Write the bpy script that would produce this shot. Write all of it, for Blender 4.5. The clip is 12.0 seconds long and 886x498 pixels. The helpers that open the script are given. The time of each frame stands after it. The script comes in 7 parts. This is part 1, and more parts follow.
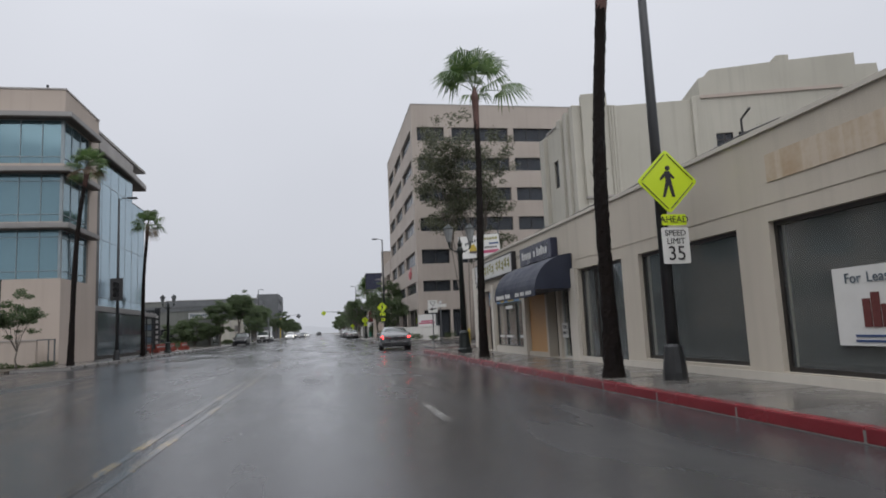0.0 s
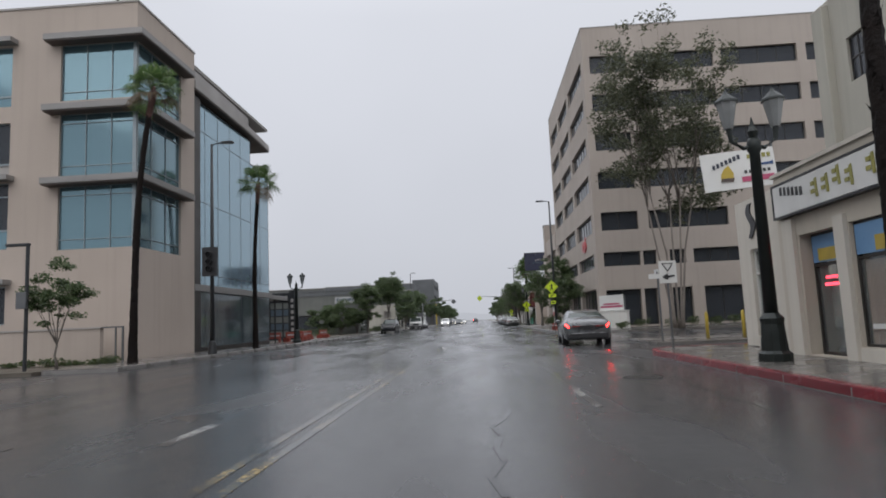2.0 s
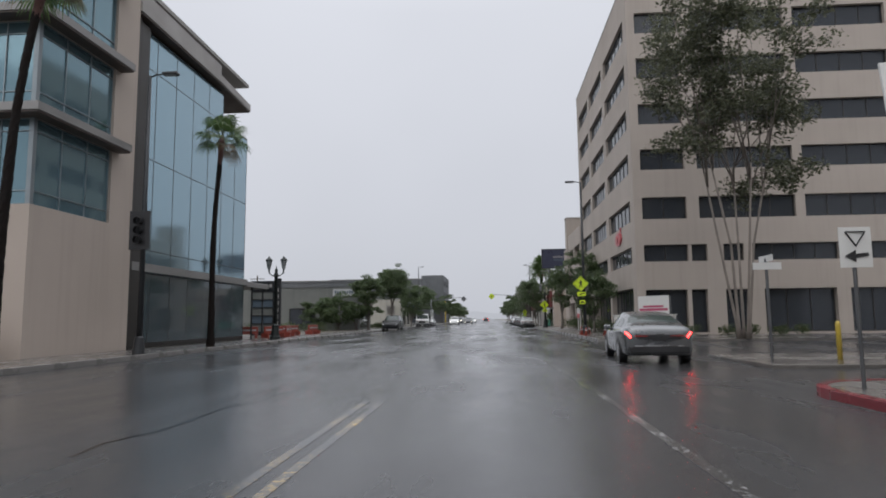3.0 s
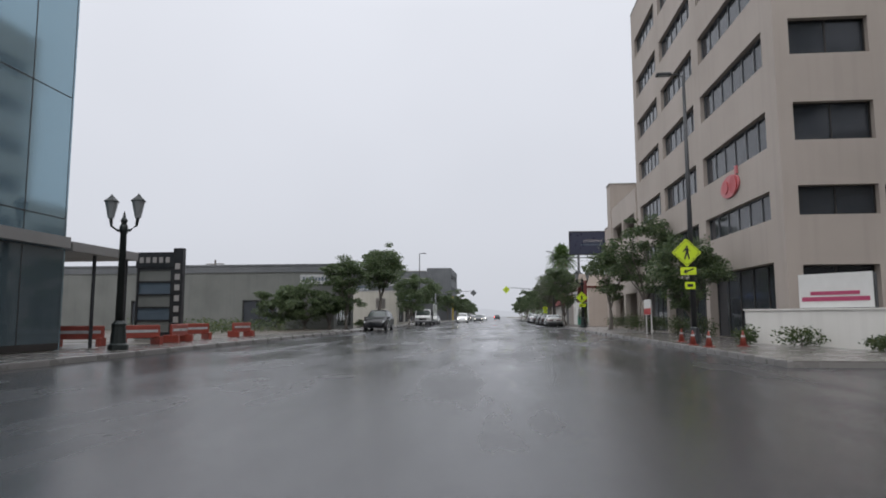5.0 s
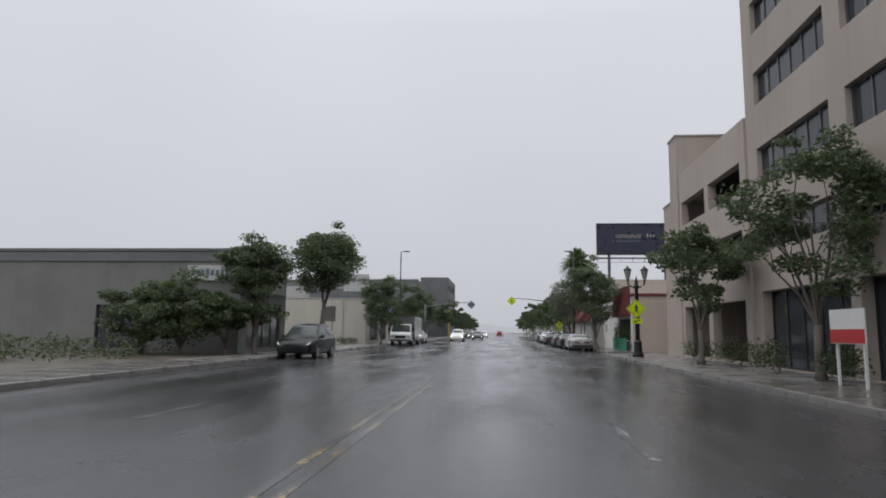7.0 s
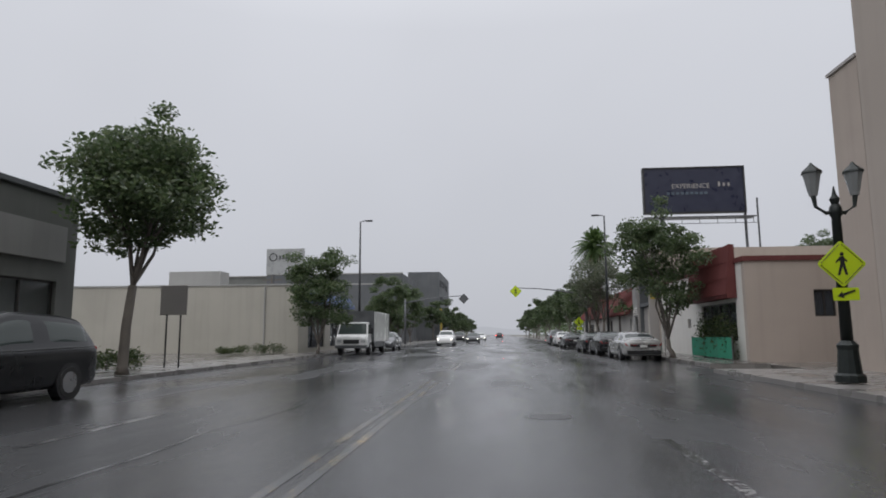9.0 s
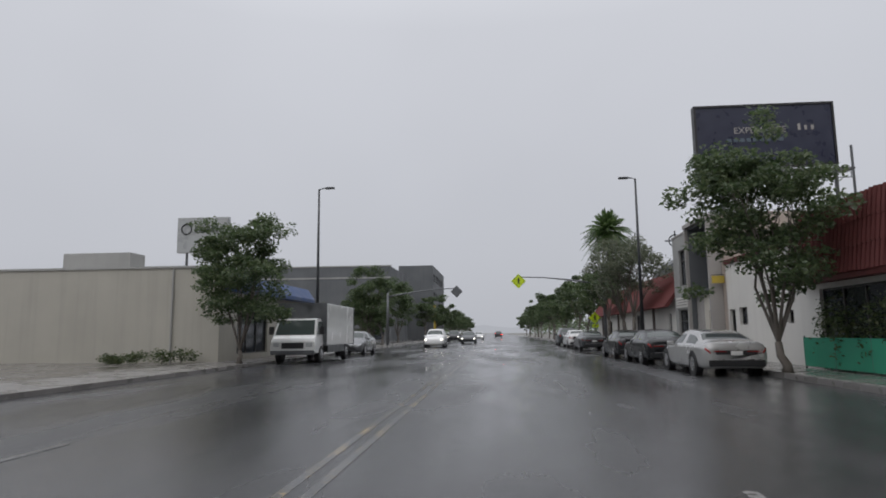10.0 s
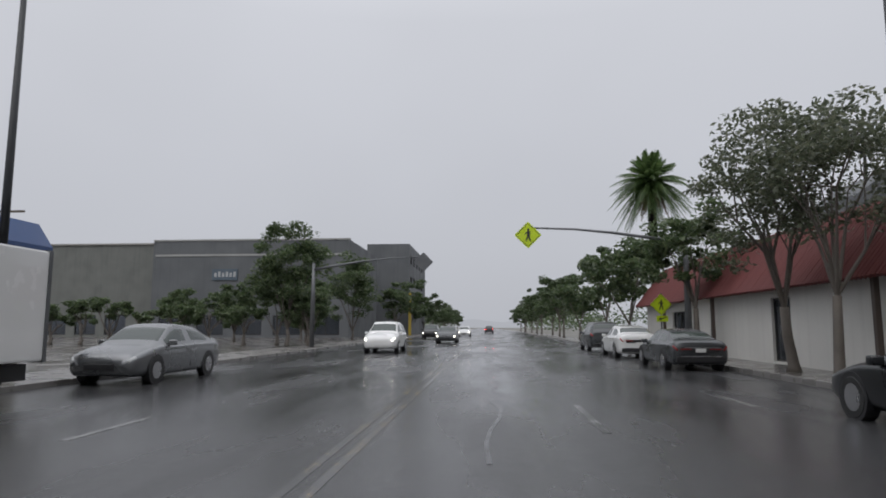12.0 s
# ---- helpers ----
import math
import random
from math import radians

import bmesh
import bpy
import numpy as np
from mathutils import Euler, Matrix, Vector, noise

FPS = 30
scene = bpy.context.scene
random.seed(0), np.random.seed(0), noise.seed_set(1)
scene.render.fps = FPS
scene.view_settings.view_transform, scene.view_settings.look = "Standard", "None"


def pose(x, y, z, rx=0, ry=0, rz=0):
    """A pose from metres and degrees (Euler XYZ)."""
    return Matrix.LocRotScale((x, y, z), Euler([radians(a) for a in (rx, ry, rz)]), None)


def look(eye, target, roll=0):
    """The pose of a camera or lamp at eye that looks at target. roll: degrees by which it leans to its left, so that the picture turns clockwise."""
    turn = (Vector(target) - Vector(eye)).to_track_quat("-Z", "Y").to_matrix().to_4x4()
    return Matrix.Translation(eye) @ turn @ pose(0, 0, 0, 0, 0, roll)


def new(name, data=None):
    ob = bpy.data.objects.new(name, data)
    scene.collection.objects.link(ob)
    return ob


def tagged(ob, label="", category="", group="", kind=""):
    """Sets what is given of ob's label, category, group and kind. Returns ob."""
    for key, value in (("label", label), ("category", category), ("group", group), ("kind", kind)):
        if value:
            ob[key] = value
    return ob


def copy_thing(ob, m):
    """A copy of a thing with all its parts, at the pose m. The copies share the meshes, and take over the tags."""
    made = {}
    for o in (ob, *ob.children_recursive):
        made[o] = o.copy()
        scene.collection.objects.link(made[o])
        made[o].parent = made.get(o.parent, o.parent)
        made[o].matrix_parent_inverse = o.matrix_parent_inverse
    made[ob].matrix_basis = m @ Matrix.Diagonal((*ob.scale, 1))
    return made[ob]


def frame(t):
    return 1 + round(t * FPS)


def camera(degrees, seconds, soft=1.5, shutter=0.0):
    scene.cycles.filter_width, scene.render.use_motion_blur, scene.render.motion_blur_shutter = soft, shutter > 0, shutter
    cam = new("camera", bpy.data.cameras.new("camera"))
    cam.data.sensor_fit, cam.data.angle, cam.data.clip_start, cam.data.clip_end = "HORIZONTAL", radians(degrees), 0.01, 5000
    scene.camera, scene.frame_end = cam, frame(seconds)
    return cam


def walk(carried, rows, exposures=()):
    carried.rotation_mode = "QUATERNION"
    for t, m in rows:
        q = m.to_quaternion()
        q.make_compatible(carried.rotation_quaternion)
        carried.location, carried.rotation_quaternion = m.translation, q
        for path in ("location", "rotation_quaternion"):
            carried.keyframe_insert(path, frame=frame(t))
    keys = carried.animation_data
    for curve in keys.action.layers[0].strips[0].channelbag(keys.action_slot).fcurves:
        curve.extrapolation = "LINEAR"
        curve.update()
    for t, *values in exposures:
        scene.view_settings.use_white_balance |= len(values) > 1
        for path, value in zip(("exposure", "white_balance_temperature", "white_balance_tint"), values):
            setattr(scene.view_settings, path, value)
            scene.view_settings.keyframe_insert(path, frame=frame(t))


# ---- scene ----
cam = camera(70.0, 12.0, soft=1.8)
PATH = [
    (0, (0.889, 6.798, 1.206), (1.268, 8.747, 1.451), -2.7),
    (0.5, (1.072, 9.992, 1.194), (1.177, 11.974, 1.438), -2.6),
    (1, (1.015, 12.753, 1.286), (1.009, 14.739, 1.517), -2.6),
    (1.5, (1.047, 16.302, 1.245), (0.975, 18.288, 1.472), -2.6),
    (2, (1.004, 19.641, 1.178), (0.899, 21.626, 1.404), -2.6),
    (2.5, (0.726, 23.706, 1.25), (0.598, 25.69, 1.472), -1.7),
    (3, (0.707, 27.269, 1.229), (0.564, 29.252, 1.449), -0.6),
    (5, (-0.159, 45.308, 1.147), (-0.331, 47.289, 1.359), -0.2),
    (5.5, (-0.4, 50.388, 1.202), (-0.575, 52.368, 1.421), 0.1),
    (6, (-0.2, 55.394, 1.202), (-0.385, 57.372, 1.435), 0.7),
    (6.5, (-0.212, 60.417, 1.301), (-0.401, 62.392, 1.547), 0.7),
    (7, (-0.294, 65.594, 1.389), (-0.475, 67.569, 1.647), 0.7),
    (9, (-0.5, 86.175, 1.227), (-0.674, 88.149, 1.495), -0.3),
    (9.5, (-0.617, 91.951, 1.265), (-0.788, 93.926, 1.53), -0.9),
    (10, (-0.568, 97.498, 1.289), (-0.737, 99.473, 1.553), -0.6),
    (10.5, (-0.64, 103.801, 1.327), (-0.8, 105.777, 1.587), -0.0),
    (11, (-0.665, 109.43, 1.309), (-0.822, 111.407, 1.564), 0.3),
    (11.5, (-0.618, 115.714, 1.258), (-0.771, 117.692, 1.51), 0.4),
    (12, (-0.615, 121.357, 1.384), (-0.758, 123.337, 1.629), 0.0),
]
walk(cam, [(t, look(eye, target, roll)) for t, eye, target, roll in PATH],
     exposures=[(0.0, 0.05, 6320, 11.5), (3.4, 0.05, 6320, 11.5), (4.7, 0.18, 6320, 11.5), (5.6, 0.16, 6345, 11.5), (6.4, 0.0, 6365, 11.5), (7.2, 0.0, 6365, 11.5), (8.8, -0.07, 6365, 11.5), (9.6, -0.14, 6365, 11.5), (10.5, -0.2, 6365, 11.5), (12.0, -0.17, 6365, 11.5)])

# ---------------------------------------------------------------- sky and light
SUN_EL, SUN_AZ = radians(55), radians(200)
world = bpy.data.worlds.new("overcast_sky")
scene.world = world
world.use_nodes = True
wn, wl = world.node_tree.nodes, world.node_tree.links
wn.clear()
sky = wn.new("ShaderNodeTexSky")
sky.sky_type, sky.sun_disc = "NISHITA", False
sky.sun_elevation, sky.sun_rotation = SUN_EL, SUN_AZ
sky.air_density, sky.dust_density = 1.0, 4.0
sky_b = wn.new("ShaderNodeBackground")
sky_b.inputs["Strength"].default_value = 0.05
wl.new(sky.outputs["Color"], sky_b.inputs["Color"])
# the cloud deck: pale grey, brighter towards the zenith, softly mottled
tc = wn.new("ShaderNodeTexCoord")
sep = wn.new("ShaderNodeSeparateXYZ")
wl.new(tc.outputs["Generated"], sep.inputs[0])
ramp = wn.new("ShaderNodeValToRGB")
ramp.color_ramp.elements[0].position, ramp.color_ramp.elements[0].color = 0.0, (0.56, 0.575, 0.61, 1)
ramp.color_ramp.elements[1].position, ramp.color_ramp.elements[1].color = 1.0, (1.7, 1.72, 1.78, 1)
for pos, col in ((0.12, (0.62, 0.635, 0.67)), (0.45, (0.72, 0.735, 0.77)), (0.62, (0.95, 0.97, 1.0))):
    e = ramp.color_ramp.elements.new(pos)
    e.color = (*col, 1)
wl.new(sep.outputs["Z"], ramp.inputs[0])
cloud = wn.new("ShaderNodeTexNoise")
cloud.inputs["Scale"].default_value, cloud.inputs["Detail"].default_value = 2.2, 3.0
wl.new(tc.outputs["Generated"], cloud.inputs["Vector"])
cmap = wn.new("ShaderNodeMapRange")
cmap.inputs["To Min"].default_value, cmap.inputs["To Max"].default_value = 0.93, 1.07
wl.new(cloud.outputs["Fac"], cmap.inputs["Value"])
cmul = wn.new("ShaderNodeMix")
cmul.data_type, cmul.blend_type = "RGBA", "MULTIPLY"
cmul.inputs["Factor"].default_value = 1.0
wl.new(ramp.outputs["Color"], cmul.inputs["A"])
wl.new(cmap.outputs["Result"], cmul.inputs["B"])
deck = wn.new("ShaderNodeBackground")
deck.inputs["Strength"].default_value = 1.0
wl.new(cmul.outputs["Result"], deck.inputs["Color"])
mixw = wn.new("ShaderNodeMixShader")
mixw.inputs[0].default_value = 0.94
wl.new(sky_b.outputs[0], mixw.inputs[1])
wl.new(deck.outputs[0], mixw.inputs[2])
wout = wn.new("ShaderNodeOutputWorld")
wl.new(mixw.outputs[0], wout.inputs["Surface"])

sun_data = bpy.data.lights.new("sun", "SUN")
sun_data.energy, sun_data.angle, sun_data.color = 1.0, radians(80), (1.0, 0.97, 0.93)
sun = new("sun", sun_data)
sun.matrix_world = look((0, 0, 60), (12, 40, 0))
tagged(sun, kind="structure")


# ---------------------------------------------------------------- materials
def node_mat(name):
    m = bpy.data.materials.new(name)
    m.use_nodes = True
    return m, m.node_tree.nodes, m.node_tree.links, m.node_tree.nodes["Principled BSDF"]


def surface(name, c1, c2, scale=1.0, fine=25.0, rough=0.6, rvar=0.15, bump=0.15, metal=0.0, spec=0.5, piece=0.0, streak=0.0, coat=0.0):
    """A surface with large patches, fine grain and relief; piece: variation from object to object; streak: rain streaks down a wall."""
    m, n, l, b = node_mat(name)
    co = n.new("ShaderNodeTexCoord")
    big, small = n.new("ShaderNodeTexNoise"), n.new("ShaderNodeTexNoise")
    big.inputs["Scale"].default_value, big.inputs["Detail"].default_value = scale, 5
    small.inputs["Scale"].default_value, small.inputs["Detail"].default_value = fine, 4
    l.new(co.outputs["Object"], big.inputs["Vector"])
    l.new(co.outputs["Object"], small.inputs["Vector"])
    add = n.new("ShaderNodeMath")
    add.operation = "MULTIPLY_ADD"
    add.inputs[1].default_value = 0.45
    l.new(small.outputs["Fac"], add.inputs[0])
    half = n.new("ShaderNodeMapRange")
    half.inputs["From Min"].default_value, half.inputs["From Max"].default_value = 0.3, 0.7
    half.inputs["To Max"].default_value = 0.7
    l.new(big.outputs["Fac"], half.inputs["Value"])
    l.new(half.outputs["Result"], add.inputs[2])
    fac = add.outputs[0]
    if streak:
        mp = n.new("ShaderNodeMapping")
        mp.inputs["Scale"].default_value = (3.0, 3.0, 0.12)
        l.new(co.outputs["Object"], mp.inputs["Vector"])
        st = n.new("ShaderNodeTexNoise")
        st.inputs["Scale"].default_value, st.inputs["Detail"].default_value = 1.0, 6
        l.new(mp.outputs["Vector"], st.inputs["Vector"])
        s2 = n.new("ShaderNodeMapRange")
        s2.inputs["From Min"].default_value, s2.inputs["From Max"].default_value = 0.5, 0.75
        s2.inputs["To Max"].default_value = streak
        l.new(st.outputs["Fac"], s2.inputs["Value"])
        sm = n.new("ShaderNodeMath")
        sm.operation = "ADD"
        l.new(fac, sm.inputs[0])
        l.new(s2.outputs["Result"], sm.inputs[1])
        fac = sm.outputs[0]
    if piece:
        oi = n.new("ShaderNodeObjectInfo")
        pm = n.new("ShaderNodeMath")
        pm.operation = "MULTIPLY_ADD"
        pm.inputs[1].default_value = piece
        l.new(oi.outputs["Random"], pm.inputs[0])
        l.new(fac, pm.inputs[2])
        fac = pm.outputs[0]
    mix = n.new("ShaderNodeMix")
    mix.data_type = "RGBA"
    mix.inputs["A"].default_value, mix.inputs["B"].default_value = (*c1, 1), (*c2, 1)
    l.new(fac, mix.inputs["Factor"])
    l.new(mix.outputs["Result"], b.inputs["Base Color"])
    rr = n.new("ShaderNodeMapRange")
    rr.inputs["From Min"].default_value, rr.inputs["From Max"].default_value = 0.3, 0.7
    rr.inputs["To Min"].default_value, rr.inputs["To Max"].default_value = max(0.02, rough - rvar), min(1, rough + rvar)
    l.new(big.outputs["Fac"], rr.inputs["Value"])
    l.new(rr.outputs["Result"], b.inputs["Roughness"])
    b.inputs["Metallic"].default_value = metal
    b.inputs["Specular IOR Level"].default_value = spec
    b.inputs["Coat Weight"].default_value = coat
    if bump:
        bp = n.new("ShaderNodeBump")
        bp.inputs["Strength"].default_value, bp.inputs["Distance"].default_value = bump, 0.02
        l.new(small.outputs["Fac"], bp.inputs["Height"])
        l.new(bp.outputs["Normal"], b.inputs["Normal"])
    return m


def wet_asphalt(name):
    """Dark asphalt under a broken film of water: smooth sheets, rougher crowns, cracks and patches."""
    m, n, l, b = node_mat(name)
    co = n.new("ShaderNodeTexCoord")
    mp = n.new("ShaderNodeMapping")
    mp.inputs["Scale"].default_value = (1.0, 0.22, 1.0)
    l.new(co.outputs["Object"], mp.inputs["Vector"])
    pool = n.new("ShaderNodeTexNoise")
    pool.inputs["Scale"].default_value, pool.inputs["Detail"].default_value = 0.55, 6
    l.new(mp.outputs["Vector"], pool.inputs["Vector"])
    grit = n.new("ShaderNodeTexNoise")
    grit.inputs["Scale"].default_value, grit.inputs["Detail"].default_value = 60, 3
    l.new(co.outputs["Object"], grit.inputs["Vector"])
    patch = n.new("ShaderNodeTexVoronoi")
    patch.inputs["Scale"].default_value = 0.16
    l.new(mp.outputs["Vector"], patch.inputs["Vector"])
    pc = n.new("ShaderNodeMapRange")
    pc.inputs["To Min"].default_value, pc.inputs["To Max"].default_value = 0.8, 1.15
    l.new(patch.outputs["Color"], pc.inputs["Value"])
    mix = n.new("ShaderNodeMix")
    mix.data_type = "RGBA"
    mix.inputs["A"].default_value, mix.inputs["B"].default_value = (0.035, 0.036, 0.039, 1), (0.075, 0.075, 0.076, 1)
    l.new(grit.outputs["Fac"], mix.inputs["Factor"])
    mul = n.new("ShaderNodeMix")
    mul.data_type, mul.blend_type = "RGBA", "MULTIPLY"
    mul.inputs["Factor"].default_value = 1
    l.new(mix.outputs["Result"], mul.inputs["A"])
    l.new(pc.outputs["Result"], mul.inputs["B"])
    l.new(mul.outputs["Result"], b.inputs["Base Color"])
    rr = n.new("ShaderNodeMapRange")
    rr.inputs["From Min"].default_value, rr.inputs["From Max"].default_value = 0.36, 0.66
    rr.inputs["To Min"].default_value, rr.inputs["To Max"].default_value = 0.07, 0.34
    l.new(pool.outputs["Fac"], rr.inputs["Value"])
    l.new(rr.outputs["Result"], b.inputs["Roughness"])
    b.inputs["Specular IOR Level"].default_value = 0.5
    b.inputs["IOR"].default_value = 1.4
    bp = n.new("ShaderNodeBump")
    bp.inputs["Strength"].default_value, bp.inputs["Distance"].default_value = 0.25, 0.012
    l.new(grit.outputs["Fac"], bp.inputs["Height"])
    rip = n.new("ShaderNodeTexNoise")
    rip.inputs["Scale"].default_value, rip.inputs["Detail"].default_value = 3.0, 3
    l.new(co.outputs["Object"], rip.inputs["Vector"])
    bp2 = n.new("ShaderNodeBump")
    bp2.inputs["Strength"].default_value, bp2.inputs["Distance"].default_value = 0.12, 0.05
    l.new(rip.outputs["Fac"], bp2.inputs["Height"])
    l.new(bp.outputs["Normal"], bp2.inputs["Normal"])
    l.new(bp2.outputs["Normal"], b.inputs["Normal"])
    return m


def marking_paint(name, paint, wear=0.5):
    """Thin road paint, worn through to the asphalt in patches and specks."""
    m, n, l, b = node_mat(name)
    co = n.new("ShaderNodeTexCoord")
    big, small = n.new("ShaderNodeTexNoise"), n.new("ShaderNodeTexNoise")
    big.inputs["Scale"].default_value, big.inputs["Detail"].default_value = 0.9, 6
    small.inputs["Scale"].default_value, small.inputs["Detail"].default_value = 14, 5
    for t in (big, small):
        l.new(co.outputs["Object"], t.inputs["Vector"])
    add = n.new("ShaderNodeMath")
    add.operation = "MULTIPLY_ADD"
    add.inputs[1].default_value = 0.8
    l.new(small.outputs["Fac"], add.inputs[0])
    l.new(big.outputs["Fac"], add.inputs[2])
    cut = n.new("ShaderNodeMapRange")
    cut.inputs["From Min"].default_value, cut.inputs["From Max"].default_value = 0.72 + 0.3 * wear, 1.02 + 0.3 * wear
    l.new(add.outputs[0], cut.inputs["Value"])
    mix = n.new("ShaderNodeMix")
    mix.data_type = "RGBA"
    mix.inputs["A"].default_value, mix.inputs["B"].default_value = (0.05, 0.05, 0.051, 1), (*paint, 1)
    l.new(cut.outputs["Result"], mix.inputs["Factor"])
    l.new(mix.outputs["Result"], b.inputs["Base Color"])
    b.inputs["Roughness"].default_value = 0.2
    return m


def glazing(name, tint, trans=0.85, metal=0.0, rough=0.03, ior=1.5):
    m, n, l, b = node_mat(name)
    co = n.new("ShaderNodeTexCoord")
    nz = n.new("ShaderNodeTexNoise")
    nz.inputs["Scale"].default_value = 0.8
    l.new(co.outputs["Object"], nz.inputs["Vector"])
    r = n.new("ShaderNodeMapRange")
    r.inputs["To Min"].default_value, r.inputs["To Max"].default_value = rough, rough + 0.08
    l.new(nz.outputs["Fac"], r.inputs["Value"])
    l.new(r.outputs["Result"], b.inputs["Roughness"])
    b.inputs["Base Color"].default_value = (*tint, 1)
    b.inputs["Transmission Weight"].default_value = trans
    b.inputs["Metallic"].default_value = metal
    b.inputs["IOR"].default_value = ior
    return m


def glow(name, colour, strength):
    m, n, l, b = node_mat(name)
    b.inputs["Base Color"].default_value = (*colour, 1)
    b.inputs["Emission Color"].default_value = (*colour, 1)
    b.inputs["Emission Strength"].default_value = strength
    b.inputs["Roughness"].default_value = 0.25
    return m


def leaf_mat(name, c1, c2, c3):
    m, n, l, b = node_mat(name)
    g = n.new("ShaderNodeNewGeometry")
    rmp = n.new("ShaderNodeValToRGB")
    rmp.color_ramp.elements[0].color, rmp.color_ramp.elements[1].color = (*c1, 1), (*c3, 1)
    e = rmp.color_ramp.elements.new(0.55)
    e.color = (*c2, 1)
    l.new(g.outputs["Random Per Island"], rmp.inputs[0])
    l.new(rmp.outputs["Color"], b.inputs["Base Color"])
    b.inputs["Roughness"].default_value = 0.36
    b.inputs["Specular IOR Level"].default_value = 0.5
    tr = n.new("ShaderNodeBsdfTranslucent")
    hs = n.new("ShaderNodeHueSaturation")
    hs.inputs["Value"].default_value = 1.7
    l.new(rmp.outputs["Color"], hs.inputs["Color"])
    l.new(hs.outputs["Color"], tr.inputs["Color"])
    ms = n.new("ShaderNodeMixShader")
    ms.inputs[0].default_value = 0.42
    l.new(b.outputs[0], ms.inputs[1])
    l.new(tr.outputs[0], ms.inputs[2])
    l.new(ms.outputs[0], n["Material Output"].inputs["Surface"])
    return m


